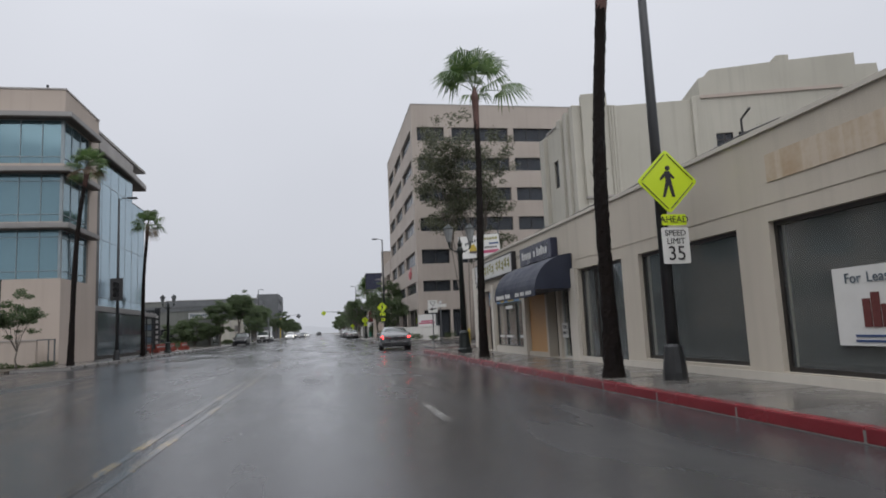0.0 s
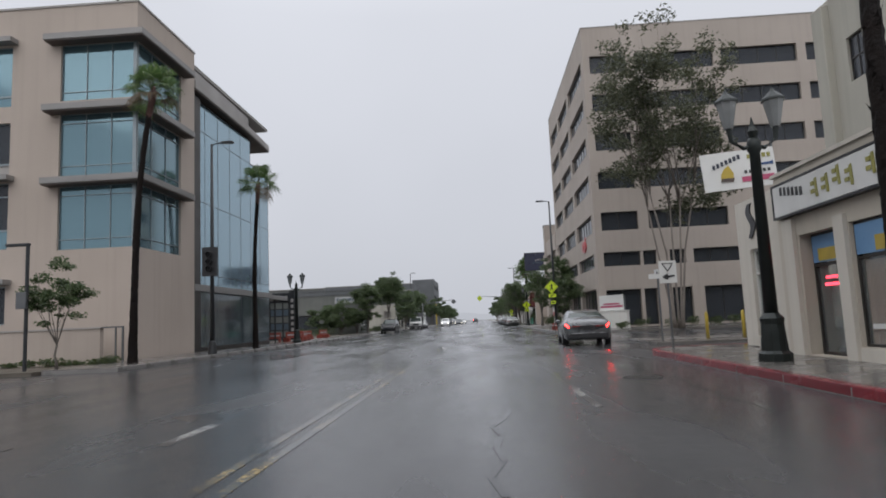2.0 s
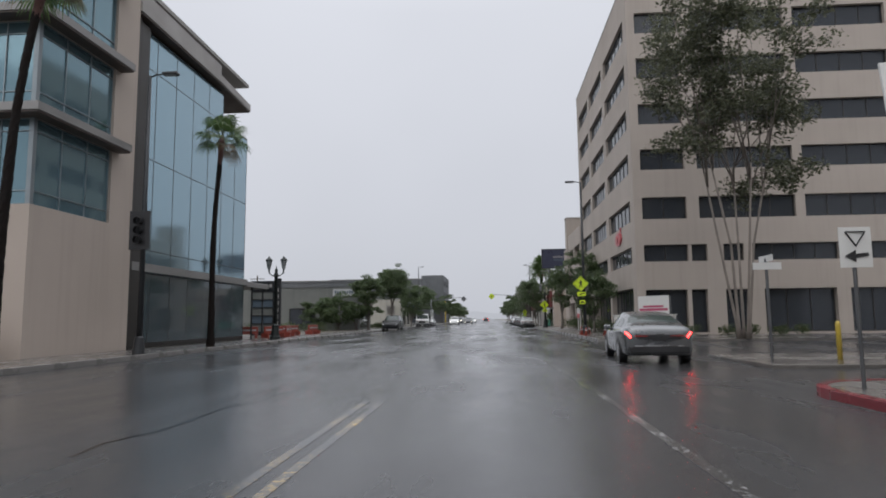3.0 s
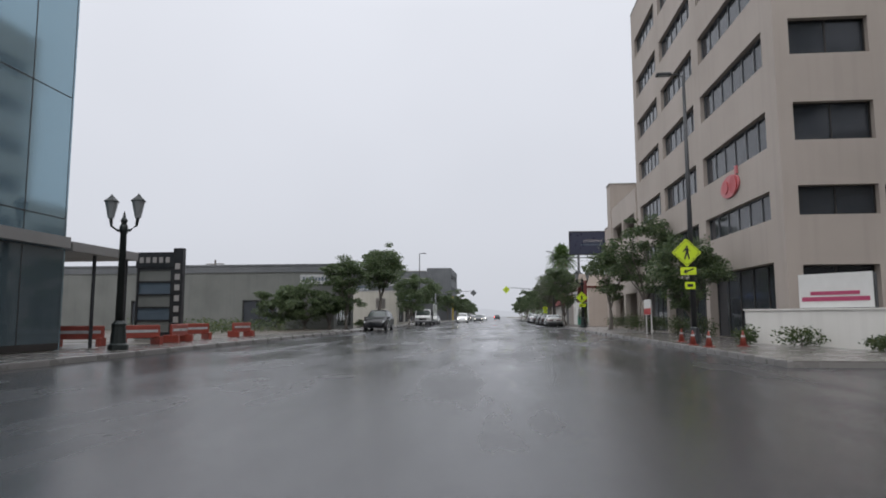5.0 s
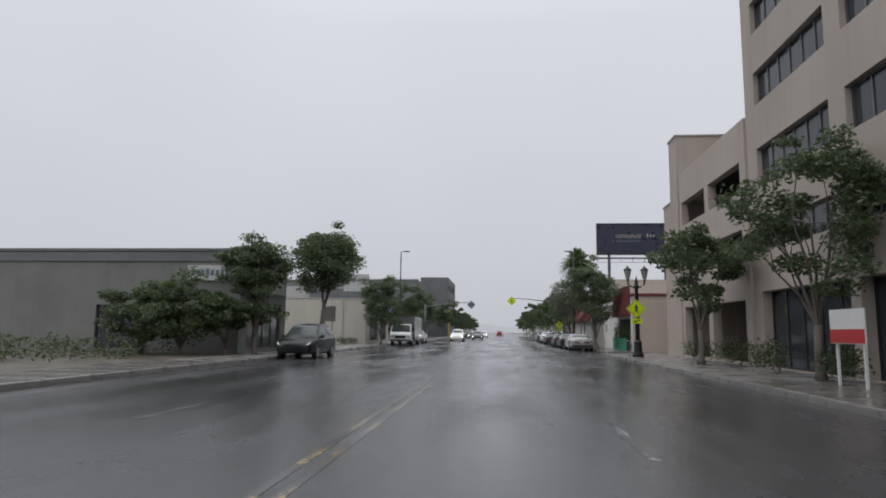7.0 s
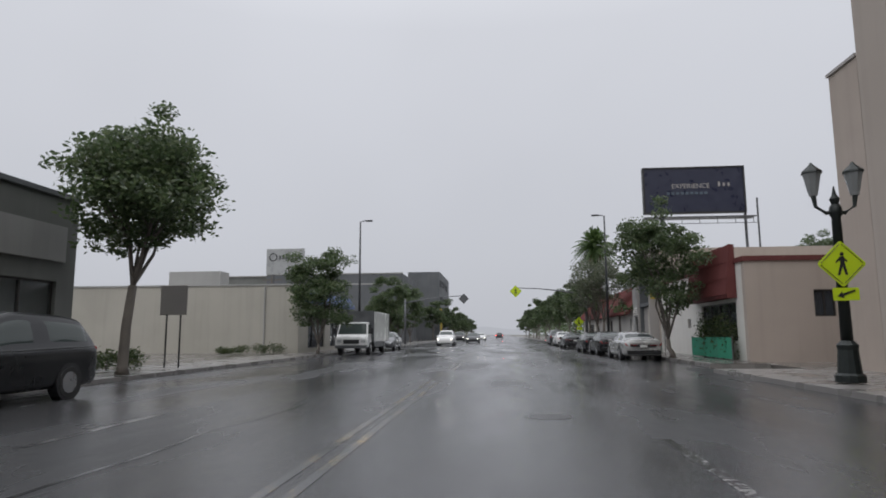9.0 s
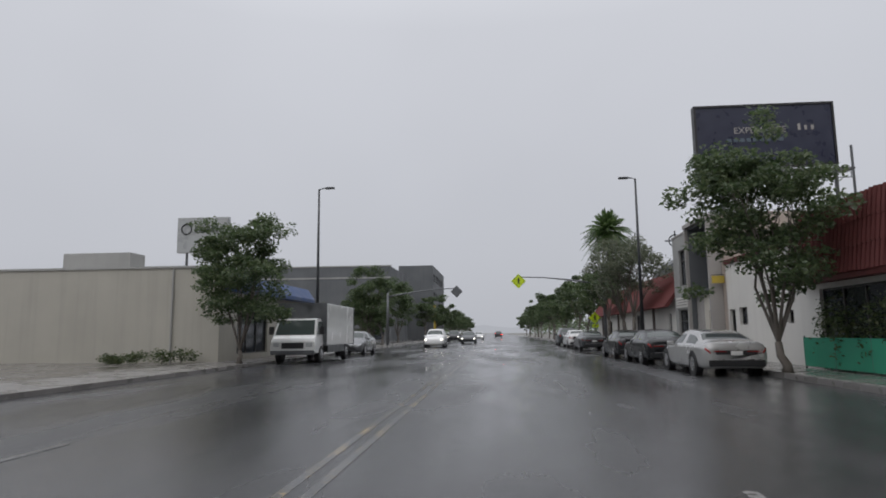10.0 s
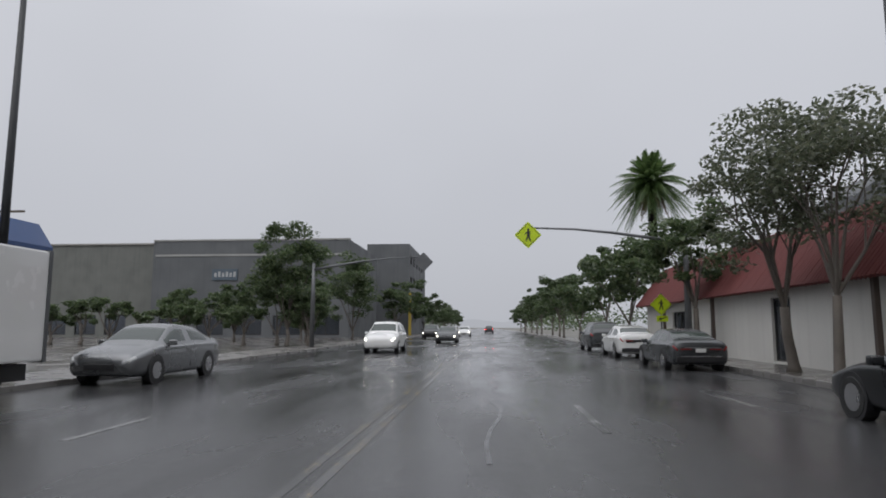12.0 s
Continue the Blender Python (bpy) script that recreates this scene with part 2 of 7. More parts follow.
M = dict(
    asphalt=wet_asphalt("wet_asphalt"),
    dirt=surface("ground_far", (0.10, 0.10, 0.09), (0.16, 0.15, 0.13), 0.05, 2.0, 0.6),
    soil=surface("wet_soil", (0.055, 0.047, 0.036), (0.105, 0.09, 0.07), 0.6, 14, 0.45, 0.2, 0.6),
    concrete=surface("wet_concrete", (0.08, 0.074, 0.068), (0.15, 0.14, 0.13), 0.7, 30, 0.22, 0.14, 0.08, piece=0.35),
    redkerb=surface("red_kerb_paint", (0.10, 0.014, 0.018), (0.20, 0.022, 0.03), 1.2, 18, 0.25, 0.12, 0.25, piece=0.35),
    kerb=surface("kerb_concrete", (0.13, 0.125, 0.12), (0.21, 0.20, 0.19), 1.0, 30, 0.3, 0.15, 0.15, piece=0.3),
    cream=surface("cream_stucco", (0.54, 0.492, 0.412), (0.44, 0.40, 0.335), 0.35, 45, 0.8, 0.1, 0.25, streak=0.5),
    cream2=surface("pale_stucco", (0.60, 0.565, 0.50), (0.50, 0.47, 0.41), 0.3, 45, 0.8, 0.1, 0.2, streak=0.55),
    deco=surface("cream_render", (0.45, 0.43, 0.37), (0.365, 0.35, 0.30), 0.25, 40, 0.8, 0.1, 0.2, streak=0.6),
    tan=surface("tan_render", (0.47, 0.40, 0.345), (0.40, 0.34, 0.29), 0.2, 40, 0.8, 0.1, 0.2, streak=0.4),
    office=surface("office_precast", (0.43, 0.375, 0.33), (0.36, 0.315, 0.275), 0.2, 40, 0.75, 0.1, 0.2, streak=0.45),
    offwhite=surface("white_paint_wall", (0.43, 0.41, 0.355), (0.35, 0.335, 0.29), 0.4, 40, 0.6, 0.1, 0.15, streak=0.5),
    pink=surface("beige_wall", (0.43, 0.365, 0.315), (0.37, 0.315, 0.27), 0.4, 40, 0.7, 0.1, 0.2, streak=0.5),
    greenwall=surface("grey_green_wall", (0.17, 0.176, 0.163), (0.125, 0.131, 0.121), 0.5, 30, 0.7, 0.1, 0.2, streak=0.4),
    darkwall=surface("dark_grey_wall", (0.135, 0.141, 0.147), (0.10, 0.107, 0.113), 0.3, 30, 0.7, 0.1, 0.2, streak=0.4),
    greywall=surface("grey_render", (0.36, 0.36, 0.345), (0.29, 0.29, 0.28), 0.4, 40, 0.7, 0.1, 0.2, streak=0.5),
    stain=surface("old_sign_ghost", (0.36, 0.25, 0.14), (0.50, 0.43, 0.34), 1.6, 14, 0.8, 0.1, 0.2, streak=0.9),
    slab=surface("metal_sunshade", (0.20, 0.195, 0.19), (0.27, 0.26, 0.25), 0.6, 20, 0.45, 0.1, 0.05, metal=0.3),
    fascia=surface("grey_fascia", (0.36, 0.34, 0.32), (0.30, 0.285, 0.27), 0.5, 30, 0.6),
    # brown, darkened so that ledge and eave undersides look shaded
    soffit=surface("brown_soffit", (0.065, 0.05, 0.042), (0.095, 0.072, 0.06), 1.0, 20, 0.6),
    alu=surface("aluminium_frame", (0.20, 0.235, 0.25), (0.27, 0.30, 0.315), 2.0, 40, 0.4, 0.1, 0.02, metal=0.6),
    darkframe=surface("bronze_frame", (0.035, 0.033, 0.032), (0.06, 0.055, 0.05), 2.0, 40, 0.4, 0.1, 0.02, metal=0.5),
    whiteframe=surface("white_frame", (0.6, 0.6, 0.57), (0.5, 0.5, 0.47), 2.0, 40, 0.5, 0.1, 0.05),
    steel=surface("dark_painted_steel", (0.022, 0.024, 0.026), (0.045, 0.047, 0.05), 2.0, 40, 0.4, 0.12, 0.05, metal=0.4),
    galv=surface("grey_steel", (0.10, 0.105, 0.11), (0.15, 0.155, 0.16), 2.0, 40, 0.4, 0.12, 0.05, metal=0.6),
    lampgreen=surface("dark_green_cast_iron", (0.012, 0.016, 0.015), (0.024, 0.03, 0.028), 3.0, 40, 0.4, 0.12, 0.1, metal=0.4),
    lantern=surface("frosted_lantern", (0.32, 0.33, 0.33), (0.40, 0.41, 0.41), 3.0, 40, 0.3),
    teal=glazing("blue_green_glazing", (0.19, 0.305, 0.35), 0.30, 0.55, 0.03),
    blueglass=glazing("blue_glazing", (0.29, 0.42, 0.49), 0.22, 0.65, 0.04),
    lobby=glazing("lobby_glazing", (0.13, 0.17, 0.19), 0.4, 0.3, 0.03),
    darkglass=glazing("grey_glazing", (0.08, 0.09, 0.105), 0.6, 0.0, 0.03, 1.4),
    shopglass=glazing("shop_glazing", (0.74, 0.79, 0.78), 0.95, 0.0, 0.02, 1.42),
    lampglass=surface("wet_lantern_glass", (0.17, 0.18, 0.18), (0.24, 0.25, 0.25), 3.0, 40, 0.15),
    # dimness of interiors and recesses is put into this dark base colour
    room=surface("room_shade", (0.04, 0.042, 0.042), (0.075, 0.075, 0.07), 0.5, 8, 0.9),
    blind=surface("window_blind", (0.30, 0.29, 0.27), (0.22, 0.21, 0.20), 0.6, 15, 0.8),
    navy=surface("navy_canvas", (0.012, 0.016, 0.032), (0.022, 0.028, 0.05), 2.0, 60, 0.5, 0.1, 0.1),
    navysign=surface("navy_sign_face", (0.017, 0.02, 0.042), (0.026, 0.03, 0.056), 2.0, 60, 0.35),
    white=surface("white_letter_paint", (0.66, 0.66, 0.64), (0.58, 0.58, 0.56), 2.0, 40, 0.5, 0.1, 0.03),
    black=surface("black_paint", (0.012, 0.012, 0.013), (0.022, 0.022, 0.024), 2.0, 40, 0.45, 0.1, 0.03),
    fluoro=surface("fluorescent_yellow_green", (0.56, 0.72, 0.02), (0.50, 0.65, 0.015), 2.0, 40, 0.35, 0.1, 0.02),
    yellow=surface("yellow_paint", (0.50, 0.36, 0.04), (0.36, 0.27, 0.05), 2.0, 30, 0.45, 0.1, 0.05),
    blue=surface("blue_paint", (0.02, 0.05, 0.15), (0.035, 0.075, 0.19), 1.0, 30, 0.5, 0.1, 0.05),
    duskblue=surface("grey_blue_panel", (0.06, 0.085, 0.11), (0.09, 0.12, 0.15), 1.0, 20, 0.5),
    brownscreen=surface("brown_window_screen", (0.36, 0.22, 0.175), (0.46, 0.31, 0.25), 1.6, 12, 0.7),
    skyblue=surface("light_blue_panel", (0.10, 0.22, 0.40), (0.16, 0.30, 0.48), 1.0, 20, 0.5),
    red=surface("red_paint", (0.45, 0.025, 0.03), (0.36, 0.02, 0.025), 1.0, 30, 0.4, 0.1, 0.05),
    redtile=surface("red_clay_tile", (0.082, 0.02, 0.02), (0.13, 0.038, 0.035), 0.9, 20, 0.66, 0.12, 0.2, spec=0.3, piece=0.3),
    rose=surface("faded_red_enamel", (0.42, 0.085, 0.095), (0.50, 0.14, 0.15), 1.0, 30, 0.45, 0.1, 0.05),
    green=surface("green_mesh_screen", (0.02, 0.22, 0.13), (0.03, 0.28, 0.17), 1.0, 60, 0.7, 0.1, 0.2),
    orange=surface("orange_plastic", (0.27, 0.05, 0.032), (0.20, 0.038, 0.026), 1.0, 30, 0.45, 0.1, 0.05),
    plywood=surface("plywood_board", (0.42, 0.24, 0.10), (0.50, 0.30, 0.14), 0.8, 14, 0.6, 0.1, 0.1),
    bark=surface("wet_palm_bark", (0.005, 0.004, 0.004), (0.013, 0.0095, 0.008), 3.0, 18, 0.75, 0.15, 1.0, spec=0.12),
    redbark=surface("red_frond_boots", (0.10, 0.034, 0.024), (0.06, 0.026, 0.019), 3.0, 18, 0.6, 0.15, 0.8),
    palebark=surface("pale_gum_bark", (0.12, 0.10, 0.085), (0.24, 0.205, 0.175), 1.5, 12, 0.6, 0.15, 0.3),
    treebark=surface("grey_bark", (0.075, 0.065, 0.055), (0.15, 0.13, 0.11), 2.0, 18, 0.7, 0.15, 0.6),
    palm=leaf_mat("palm_leaf", (0.035, 0.065, 0.022), (0.065, 0.11, 0.035), (0.11, 0.15, 0.055)),
    deadpalm=leaf_mat("dry_palm_leaf", (0.10, 0.07, 0.04), (0.15, 0.11, 0.06), (0.08, 0.055, 0.035)),
    leaf=leaf_mat("tree_leaf", (0.042, 0.066, 0.03), (0.072, 0.106, 0.046), (0.12, 0.148, 0.072)),
    euc=leaf_mat("grey_green_leaf", (0.055, 0.068, 0.044), (0.09, 0.104, 0.064), (0.14, 0.15, 0.098)),
    gumleaf=leaf_mat("olive_gum_leaf", (0.04, 0.046, 0.028), (0.07, 0.076, 0.044), (0.11, 0.115, 0.07)),
    shrub=leaf_mat("shrub_leaf", (0.025, 0.045, 0.015), (0.05, 0.075, 0.025), (0.09, 0.10, 0.04)),
    olive=surface("olive_sign_paint", (0.30, 0.27, 0.05), (0.20, 0.20, 0.06), 3.0, 40, 0.5, 0.1, 0.03),
    tyre=surface("wet_tyre", (0.012, 0.012, 0.012), (0.02, 0.02, 0.02), 3.0, 40, 0.6),
    rim=surface("alloy_rim", (0.35, 0.35, 0.36), (0.45, 0.45, 0.46), 3.0, 40, 0.3, 0.1, 0.02, metal=0.9),
    silver=surface("silver_car_paint", (0.14, 0.146, 0.152), (0.17, 0.176, 0.182), 1.0, 200, 0.28, 0.05, 0.0, metal=0.65, coat=0.7),
    carwhite=surface("white_car_paint", (0.62, 0.62, 0.61), (0.68, 0.68, 0.67), 1.0, 200, 0.25, 0.05, 0.0, coat=0.7),
    carpearl=surface("pearl_car_paint", (0.36, 0.36, 0.355), (0.42, 0.42, 0.41), 1.0, 200, 0.25, 0.05, 0.0, metal=0.3, coat=0.7),
    carblack=surface("black_car_paint", (0.006, 0.0065, 0.008), (0.010, 0.0105, 0.012), 1.0, 200, 0.3, 0.05, 0.0, spec=0.35, coat=0.25),
    cargrey=surface("grey_car_paint", (0.05, 0.054, 0.058), (0.065, 0.069, 0.073), 1.0, 200, 0.3, 0.05, 0.0, metal=0.4, coat=0.35),
    carglass=glazing("car_glass", (0.05, 0.062, 0.058), 0.0, 0.0, 0.03, 1.48),
    tail=glow("tail_lamp_lit", (0.9, 0.014, 0.012), 26.0),
    taildim=surface("tail_lamp_lens", (0.30, 0.015, 0.015), (0.24, 0.012, 0.012), 3.0, 60, 0.15, 0.05, 0.0),
    head=glow("head_lamp_lit", (1.0, 0.93, 0.8), 4.0),
    roof=surface("flat_roof", (0.25, 0.24, 0.23), (0.32, 0.31, 0.29), 0.4, 20, 0.8),
    tar=surface("tar_seal", (0.008, 0.008, 0.009), (0.018, 0.018, 0.019), 2.0, 30, 0.18, 0.08, 0.1),
    iron=surface("cast_iron_cover", (0.03, 0.03, 0.031), (0.055, 0.053, 0.05), 2.0, 30, 0.3, 0.1, 0.2, metal=0.6),
    paint_f=marking_paint("faded_white_marking", (0.27, 0.27, 0.265), 0.6),
    magenta=surface("magenta_print", (0.34, 0.035, 0.10), (0.42, 0.08, 0.15), 1.0, 30, 0.5, 0.1, 0.03),
    shopwhite=surface("pale_grey_paint_wall", (0.70, 0.685, 0.645), (0.60, 0.585, 0.55), 0.4, 40, 0.6, 0.1, 0.15, streak=0.5),
    paint_w=marking_paint("worn_white_marking", (0.38, 0.38, 0.37), 0.6),
    paint_y=marking_paint("worn_yellow_marking", (0.33, 0.235, 0.09), 0.6),
)


# ---------------------------------------------------------------- building blocks
rng = random.Random(7)


def thing(name, at=(0, 0, 0), label="", category="", group="", turn=0.0, kind=""):
    e = new(name)
    e.location, e.rotation_euler = at, (0, 0, radians(turn))
    e.empty_display_size = 0.3
    return tagged(e, label, category, group, kind)


def origin(ob):
    o = Vector((0, 0, 0))
    while ob is not None:
        o += ob.location
        ob = ob.parent
    return o


def part(name, bm, material, parent=None, label="", world=True, smooth=False):
    """One mesh object under a thing or a part. world: the mesh is given in the world's metres (for things that are not turned)."""
    if world and parent is not None:
        bmesh.ops.translate(bm, verts=bm.verts, vec=-origin(parent))
    me = bpy.data.meshes.new(name)
    bm.to_mesh(me)
    bm.free()
    if smooth:
        me.shade_smooth()
    me.materials.append(M[material] if isinstance(material, str) else material)
    ob = new(name, me)
    ob.parent = parent
    if label:
        ob["label"] = label
    return ob


def setting(name, bm, material, label="", category=""):
    return tagged(part(name, bm, material), label, category, kind="structure")


def box(bm, x0, x1, y0, y1, z0, z1, bevel=0.0):
    m = Matrix.LocRotScale(((x0 + x1) / 2, (y0 + y1) / 2, (z0 + z1) / 2), None, (abs(x1 - x0), abs(y1 - y0), abs(z1 - z0)))
    vs = bmesh.ops.create_cube(bm, size=1, matrix=m)["verts"]
    if bevel:
        es = {e for v in vs for e in v.link_edges}
        bmesh.ops.bevel(bm, geom=list(es), offset=bevel, segments=2, affect="EDGES", profile=0.6)
    return bm


def boxes(*rows, bevel=0.0):
    bm = bmesh.new()
    for r in rows:
        box(bm, *r, bevel=bevel)
    return bm


def tube(bm, pts, radii, seg=10, caps=True):
    """A round, tapered tube through points."""
    pts = [Vector(p) for p in pts]
    rings = []
    for i, p in enumerate(pts):
        d = (pts[min(i + 1, len(pts) - 1)] - pts[max(i - 1, 0)]).normalized()
        a = d.orthogonal().normalized() if abs(d.z) < 0.99 else Vector((1, 0, 0))
        if abs(d.z) >= 0.3:
            a = (Vector((1, 0, 0)) - d * d.x).normalized()
        b = d.cross(a)
        r = radii[i] if isinstance(radii, (list, tuple)) else radii
        rings.append([bm.verts.new(p + (a * math.cos(2 * math.pi * k / seg) + b * math.sin(2 * math.pi * k / seg)) * r) for k in range(seg)])
    for r0, r1 in zip(rings, rings[1:]):
        for k in range(seg):
            bm.faces.new((r0[k], r0[(k + 1) % seg], r1[(k + 1) % seg], r1[k]))
    if caps:
        bm.faces.new(rings[0][::-1])
        bm.faces.new(rings[-1])
    return bm


def tubes(*rows, seg=10):
    bm = bmesh.new()
    for pts, r in rows:
        tube(bm, pts, r, seg)
    return bm


def prism(bm, poly, axis, a, b):
    """A polygon given in the two other axes, drawn out along an axis from a to b."""
    def at(p, v):
        return {"x": (v, p[0], p[1]), "y": (p[0], v, p[1]), "z": (p[0], p[1], v)}[axis]
    v0, v1 = [bm.verts.new(at(p, a)) for p in poly], [bm.verts.new(at(p, b)) for p in poly]
    n = len(poly)
    bm.faces.new(v0[::-1])
    bm.faces.new(v1)
    for i in range(n):
        bm.faces.new((v0[i], v0[(i + 1) % n], v1[(i + 1) % n], v1[i]))
    bmesh.ops.recalc_face_normals(bm, faces=bm.faces)
    return bm


def facade(axis, plane, into, u0, u1, z0, z1, holes, th=0.3):
    """A wall of that thickness in the plane axis = plane, with openings that go right through it."""
    us = sorted({u0, u1, *[u for h in holes for u in h[:2] if u0 < u < u1]})
    zs = sorted({z0, z1, *[z for h in holes for z in h[2:4] if z0 < z < z1]})

    def solid(i, j):
        if not (0 <= i < len(us) - 1 and 0 <= j < len(zs) - 1):
            return False
        u, z = (us[i] + us[i + 1]) / 2, (zs[j] + zs[j + 1]) / 2
        return not any(h[0] < u < h[1] and h[2] < z < h[3] for h in holes)
    bm, made = bmesh.new(), {}

    def v(d, u, z):
        key = (d, u, z)
        if key not in made:
            p = plane + d * into * th
            made[key] = bm.verts.new((p, u, z) if axis == "x" else (u, p, z))
        return made[key]
    for i in range(len(us) - 1):
        for j in range(len(zs) - 1):
            if not solid(i, j):
                continue
            a, b, c, d = us[i], us[i + 1], zs[j], zs[j + 1]
            for s in (0, 1):
                bm.faces.new((v(s, a, c), v(s, b, c), v(s, b, d), v(s, a, d)))
            for di, dj, (p, q) in ((-1, 0, ((a, c), (a, d))), (1, 0, ((b, c), (b, d))), (0, -1, ((a, c), (b, c))), (0, 1, ((a, d), (b, d)))):
                if not solid(i + di, j + dj):
                    bm.faces.new((v(0, *p), v(0, *q), v(1, *q), v(1, *p)))
    bmesh.ops.recalc_face_normals(bm, faces=bm.faces)
    return bm


def slot(axis, p0, p1, u0, u1, z0, z1):
    """A box row by plane, run and height."""
    return (min(p0, p1), max(p0, p1), u0, u1, z0, z1) if axis == "x" else (u0, u1, min(p0, p1), max(p0, p1), z0, z1)


def window(parent, axis, plane, into, hole, cols=2, rows=(), recess=0.12, fw=0.06, frame_mat="darkframe", glass="darkglass", name="window", sill=False):
    """A framed window in an opening: its frame, and each pane as a sub-part."""
    u0, u1, z0, z1 = hole
    p0, p1 = plane + into * recess, plane + into * (recess + 0.09)
    zs = [z0, *rows, z1]
    w = (u1 - u0) / cols
    cells = []
    for i in range(cols):
        for a, b in zip(zs, zs[1:]):
            cells.append((u0 + i * w + (fw if i == 0 else fw / 2), u0 + (i + 1) * w - (fw if i == cols - 1 else fw / 2),
                          a + (fw if a == z0 else fw / 2), b - (fw if b == z1 else fw / 2)))
    bm = facade(axis, p0, into, u0, u1, z0, z1, cells, 0.09)
    ob = part(name, bm, frame_mat, parent)
    pm = (p0 + p1) / 2
    for i in range(cols):
        for a, b in zip(zs, zs[1:]):
            part("pane", boxes(slot(axis, pm - 0.006, pm + 0.006, u0 + i * w + 0.01, u0 + (i + 1) * w - 0.01, a + 0.01, b - 0.01)), glass, ob).visible_shadow = False
    return ob


# ---------------------------------------------------------------- ground, road, kerbs
R0, R1, R2, LK = 5.6, 6.15, 7.0, -10.9     # kerb lines: first block, second block, third block, far side
KH = 0.15

bm = bmesh.new()
bmesh.ops.create_grid(bm, x_segments=8, y_segments=8, size=2500, matrix=Matrix.Translation((0, 1500, -0.06)))
setting("ground", bm, "dirt", "flat ground reaching to the misty horizon", "ground")

setting("road", boxes((LK - 30, 60, -60, 62, -0.05, 0.0), (LK, R2, 62.0, 900, -0.05, 0.0)), "asphalt", "wet grey asphalt street with puddles and reflections", "road")


def kerb_and_walk(name, x_kerb, x_back, y0, y1, mat_kerb, side, label, slab=1.5, piece_until=None):
    """A pavement along the street: a bed, a row of kerb stones and rows of slabs with open joints."""
    s = side
    bed = boxes((min(x_kerb, x_back), max(x_kerb, x_back), y0, y1, -0.04, KH - 0.03))
    walk_ob = setting(name, bed, "kerb", label, "pavement")
    lim = y1 if piece_until is None else min(y1, piece_until)
    ks, y = 1.8, y0
    kb = boxes((-0.075, 0.075, 0.006, ks - 0.006, 0.0, KH + 0.004), bevel=0.02)
    kme = part("kerb_stone", kb, mat_kerb, walk_ob, world=False)
    first = True
    while y + ks <= y1 + 0.01:
        o = kme if first else new("kerb_stone", kme.data)
        first = False
        o.parent = walk_ob
        o.location = (x_kerb + s * 0.072, y, 0)
        y += ks
        if y > lim:
            break
    wide = abs(x_back - x_kerb) - 0.16
    nx = max(1, round(wide / slab))
    w = wide / nx
    sb = boxes((0.006, w - 0.006, 0.006, slab - 0.006, KH - 0.06, KH), bevel=0.008)
    sme = part("slab", sb, "concrete", walk_ob, world=False)
    first = True
    y = y0
    while y + slab <= lim + 0.01:
        for i in range(nx):
            o = sme if first else new("slab", sme.data)
            first = False
            o.parent = walk_ob
            xx = x_kerb + s * 0.155 + s * i * w - (w if s < 0 else 0)
            o.location = (xx, y, rng.uniform(-0.004, 0.004))
        y += slab
    return walk_ob


# ---------------------------------------------------------------- road markings
def marking(name, rows, material, label):
    m = thing(name, (0, 0, 0), label, "marking", kind="structure")
    for r in rows:
        part("stripe", boxes(r), material, m)
    return m


yl = []
for a, b in ((-30, 37),):
    yl += [(-1.22, -1.12, a, b, 0.0, 0.004), (-0.98, -0.88, a, b, 0.0, 0.004)]
marking("centre_line_1", yl, "paint_y", "worn double yellow centre line on wet asphalt")
yl = [(-2.42, -2.32, 64, 420, 0.0, 0.004), (-2.18, -2.08, 64, 420, 0.0, 0.004)]
marking("centre_line_2", yl, "paint_y", "worn double yellow centre line on wet asphalt")
wl_ = [(2.40, 2.52, y, y + 2.2, 0.0, 0.004) for y in (8.5, 15.0, 21.0)] + [(2.40, 2.52, 28.0, 38.5, 0.0, 0.004), (2.34, 2.46, 38.5, 42.5, 0.0, 0.004), (2.26, 2.38, 42.5, 46.6, 0.0, 0.004)]
wl_ += [(-4.30, -4.18, 10, 26.5, 0.0, 0.004)]
wl_ += [(1.35, 1.47, y, y + 3.0, 0.0, 0.004) for y in range(64, 108, 9)]
wl_ += [(0.86, 0.98, y, y + 3.0, 0.0, 0.004) for y in range(112, 400, 9)]
wl_ += [(-5.9, -5.78, y, y + 3.0, 0.0, 0.004) for y in range(66, 400, 9)]
wl_ += [(3.95, 4.07, y, y + 2.6, 0.0, 0.004) for y in range(112, 140, 7)]
marking("lane_lines", wl_, "paint_w", "worn white lane lines on wet asphalt")
# turn arrow in the left-turn pocket
bm = bmesh.new()
prism(bm, [(-2.5, 26.3), (-2.34, 26.3), (-2.34, 28.1), (-2.5, 28.2)], "z", 0.0, 0.004)
prism(bm, [(-3.4, 28.5), (-2.85, 27.9), (-2.85, 28.25), (-2.5, 28.2), (-2.34, 28.1), (-2.34, 28.75), (-2.85, 28.75), (-2.85, 29.1)], "z", 0.0, 0.0041)
setting("turn_arrow", bm, "paint_w", "worn white left-turn arrow painted on the road", "marking")
# stop bars of the far crossing
for nm, y0, xa, xb in (("crossing_1", 67.4, -10.2, 5.6), ("crossing_2", 151.0, -10.2, 6.4)):
    bars, x = [], -1.45
    while x > xa:
        x -= 1.26
    while x < xb:
        bars.append((x, x + 0.56, y0, y0 + 3.0, 0.0, 0.0045))
        x += 1.26
    marking(nm, bars, "paint_f", "worn white zebra bars across the wet road")
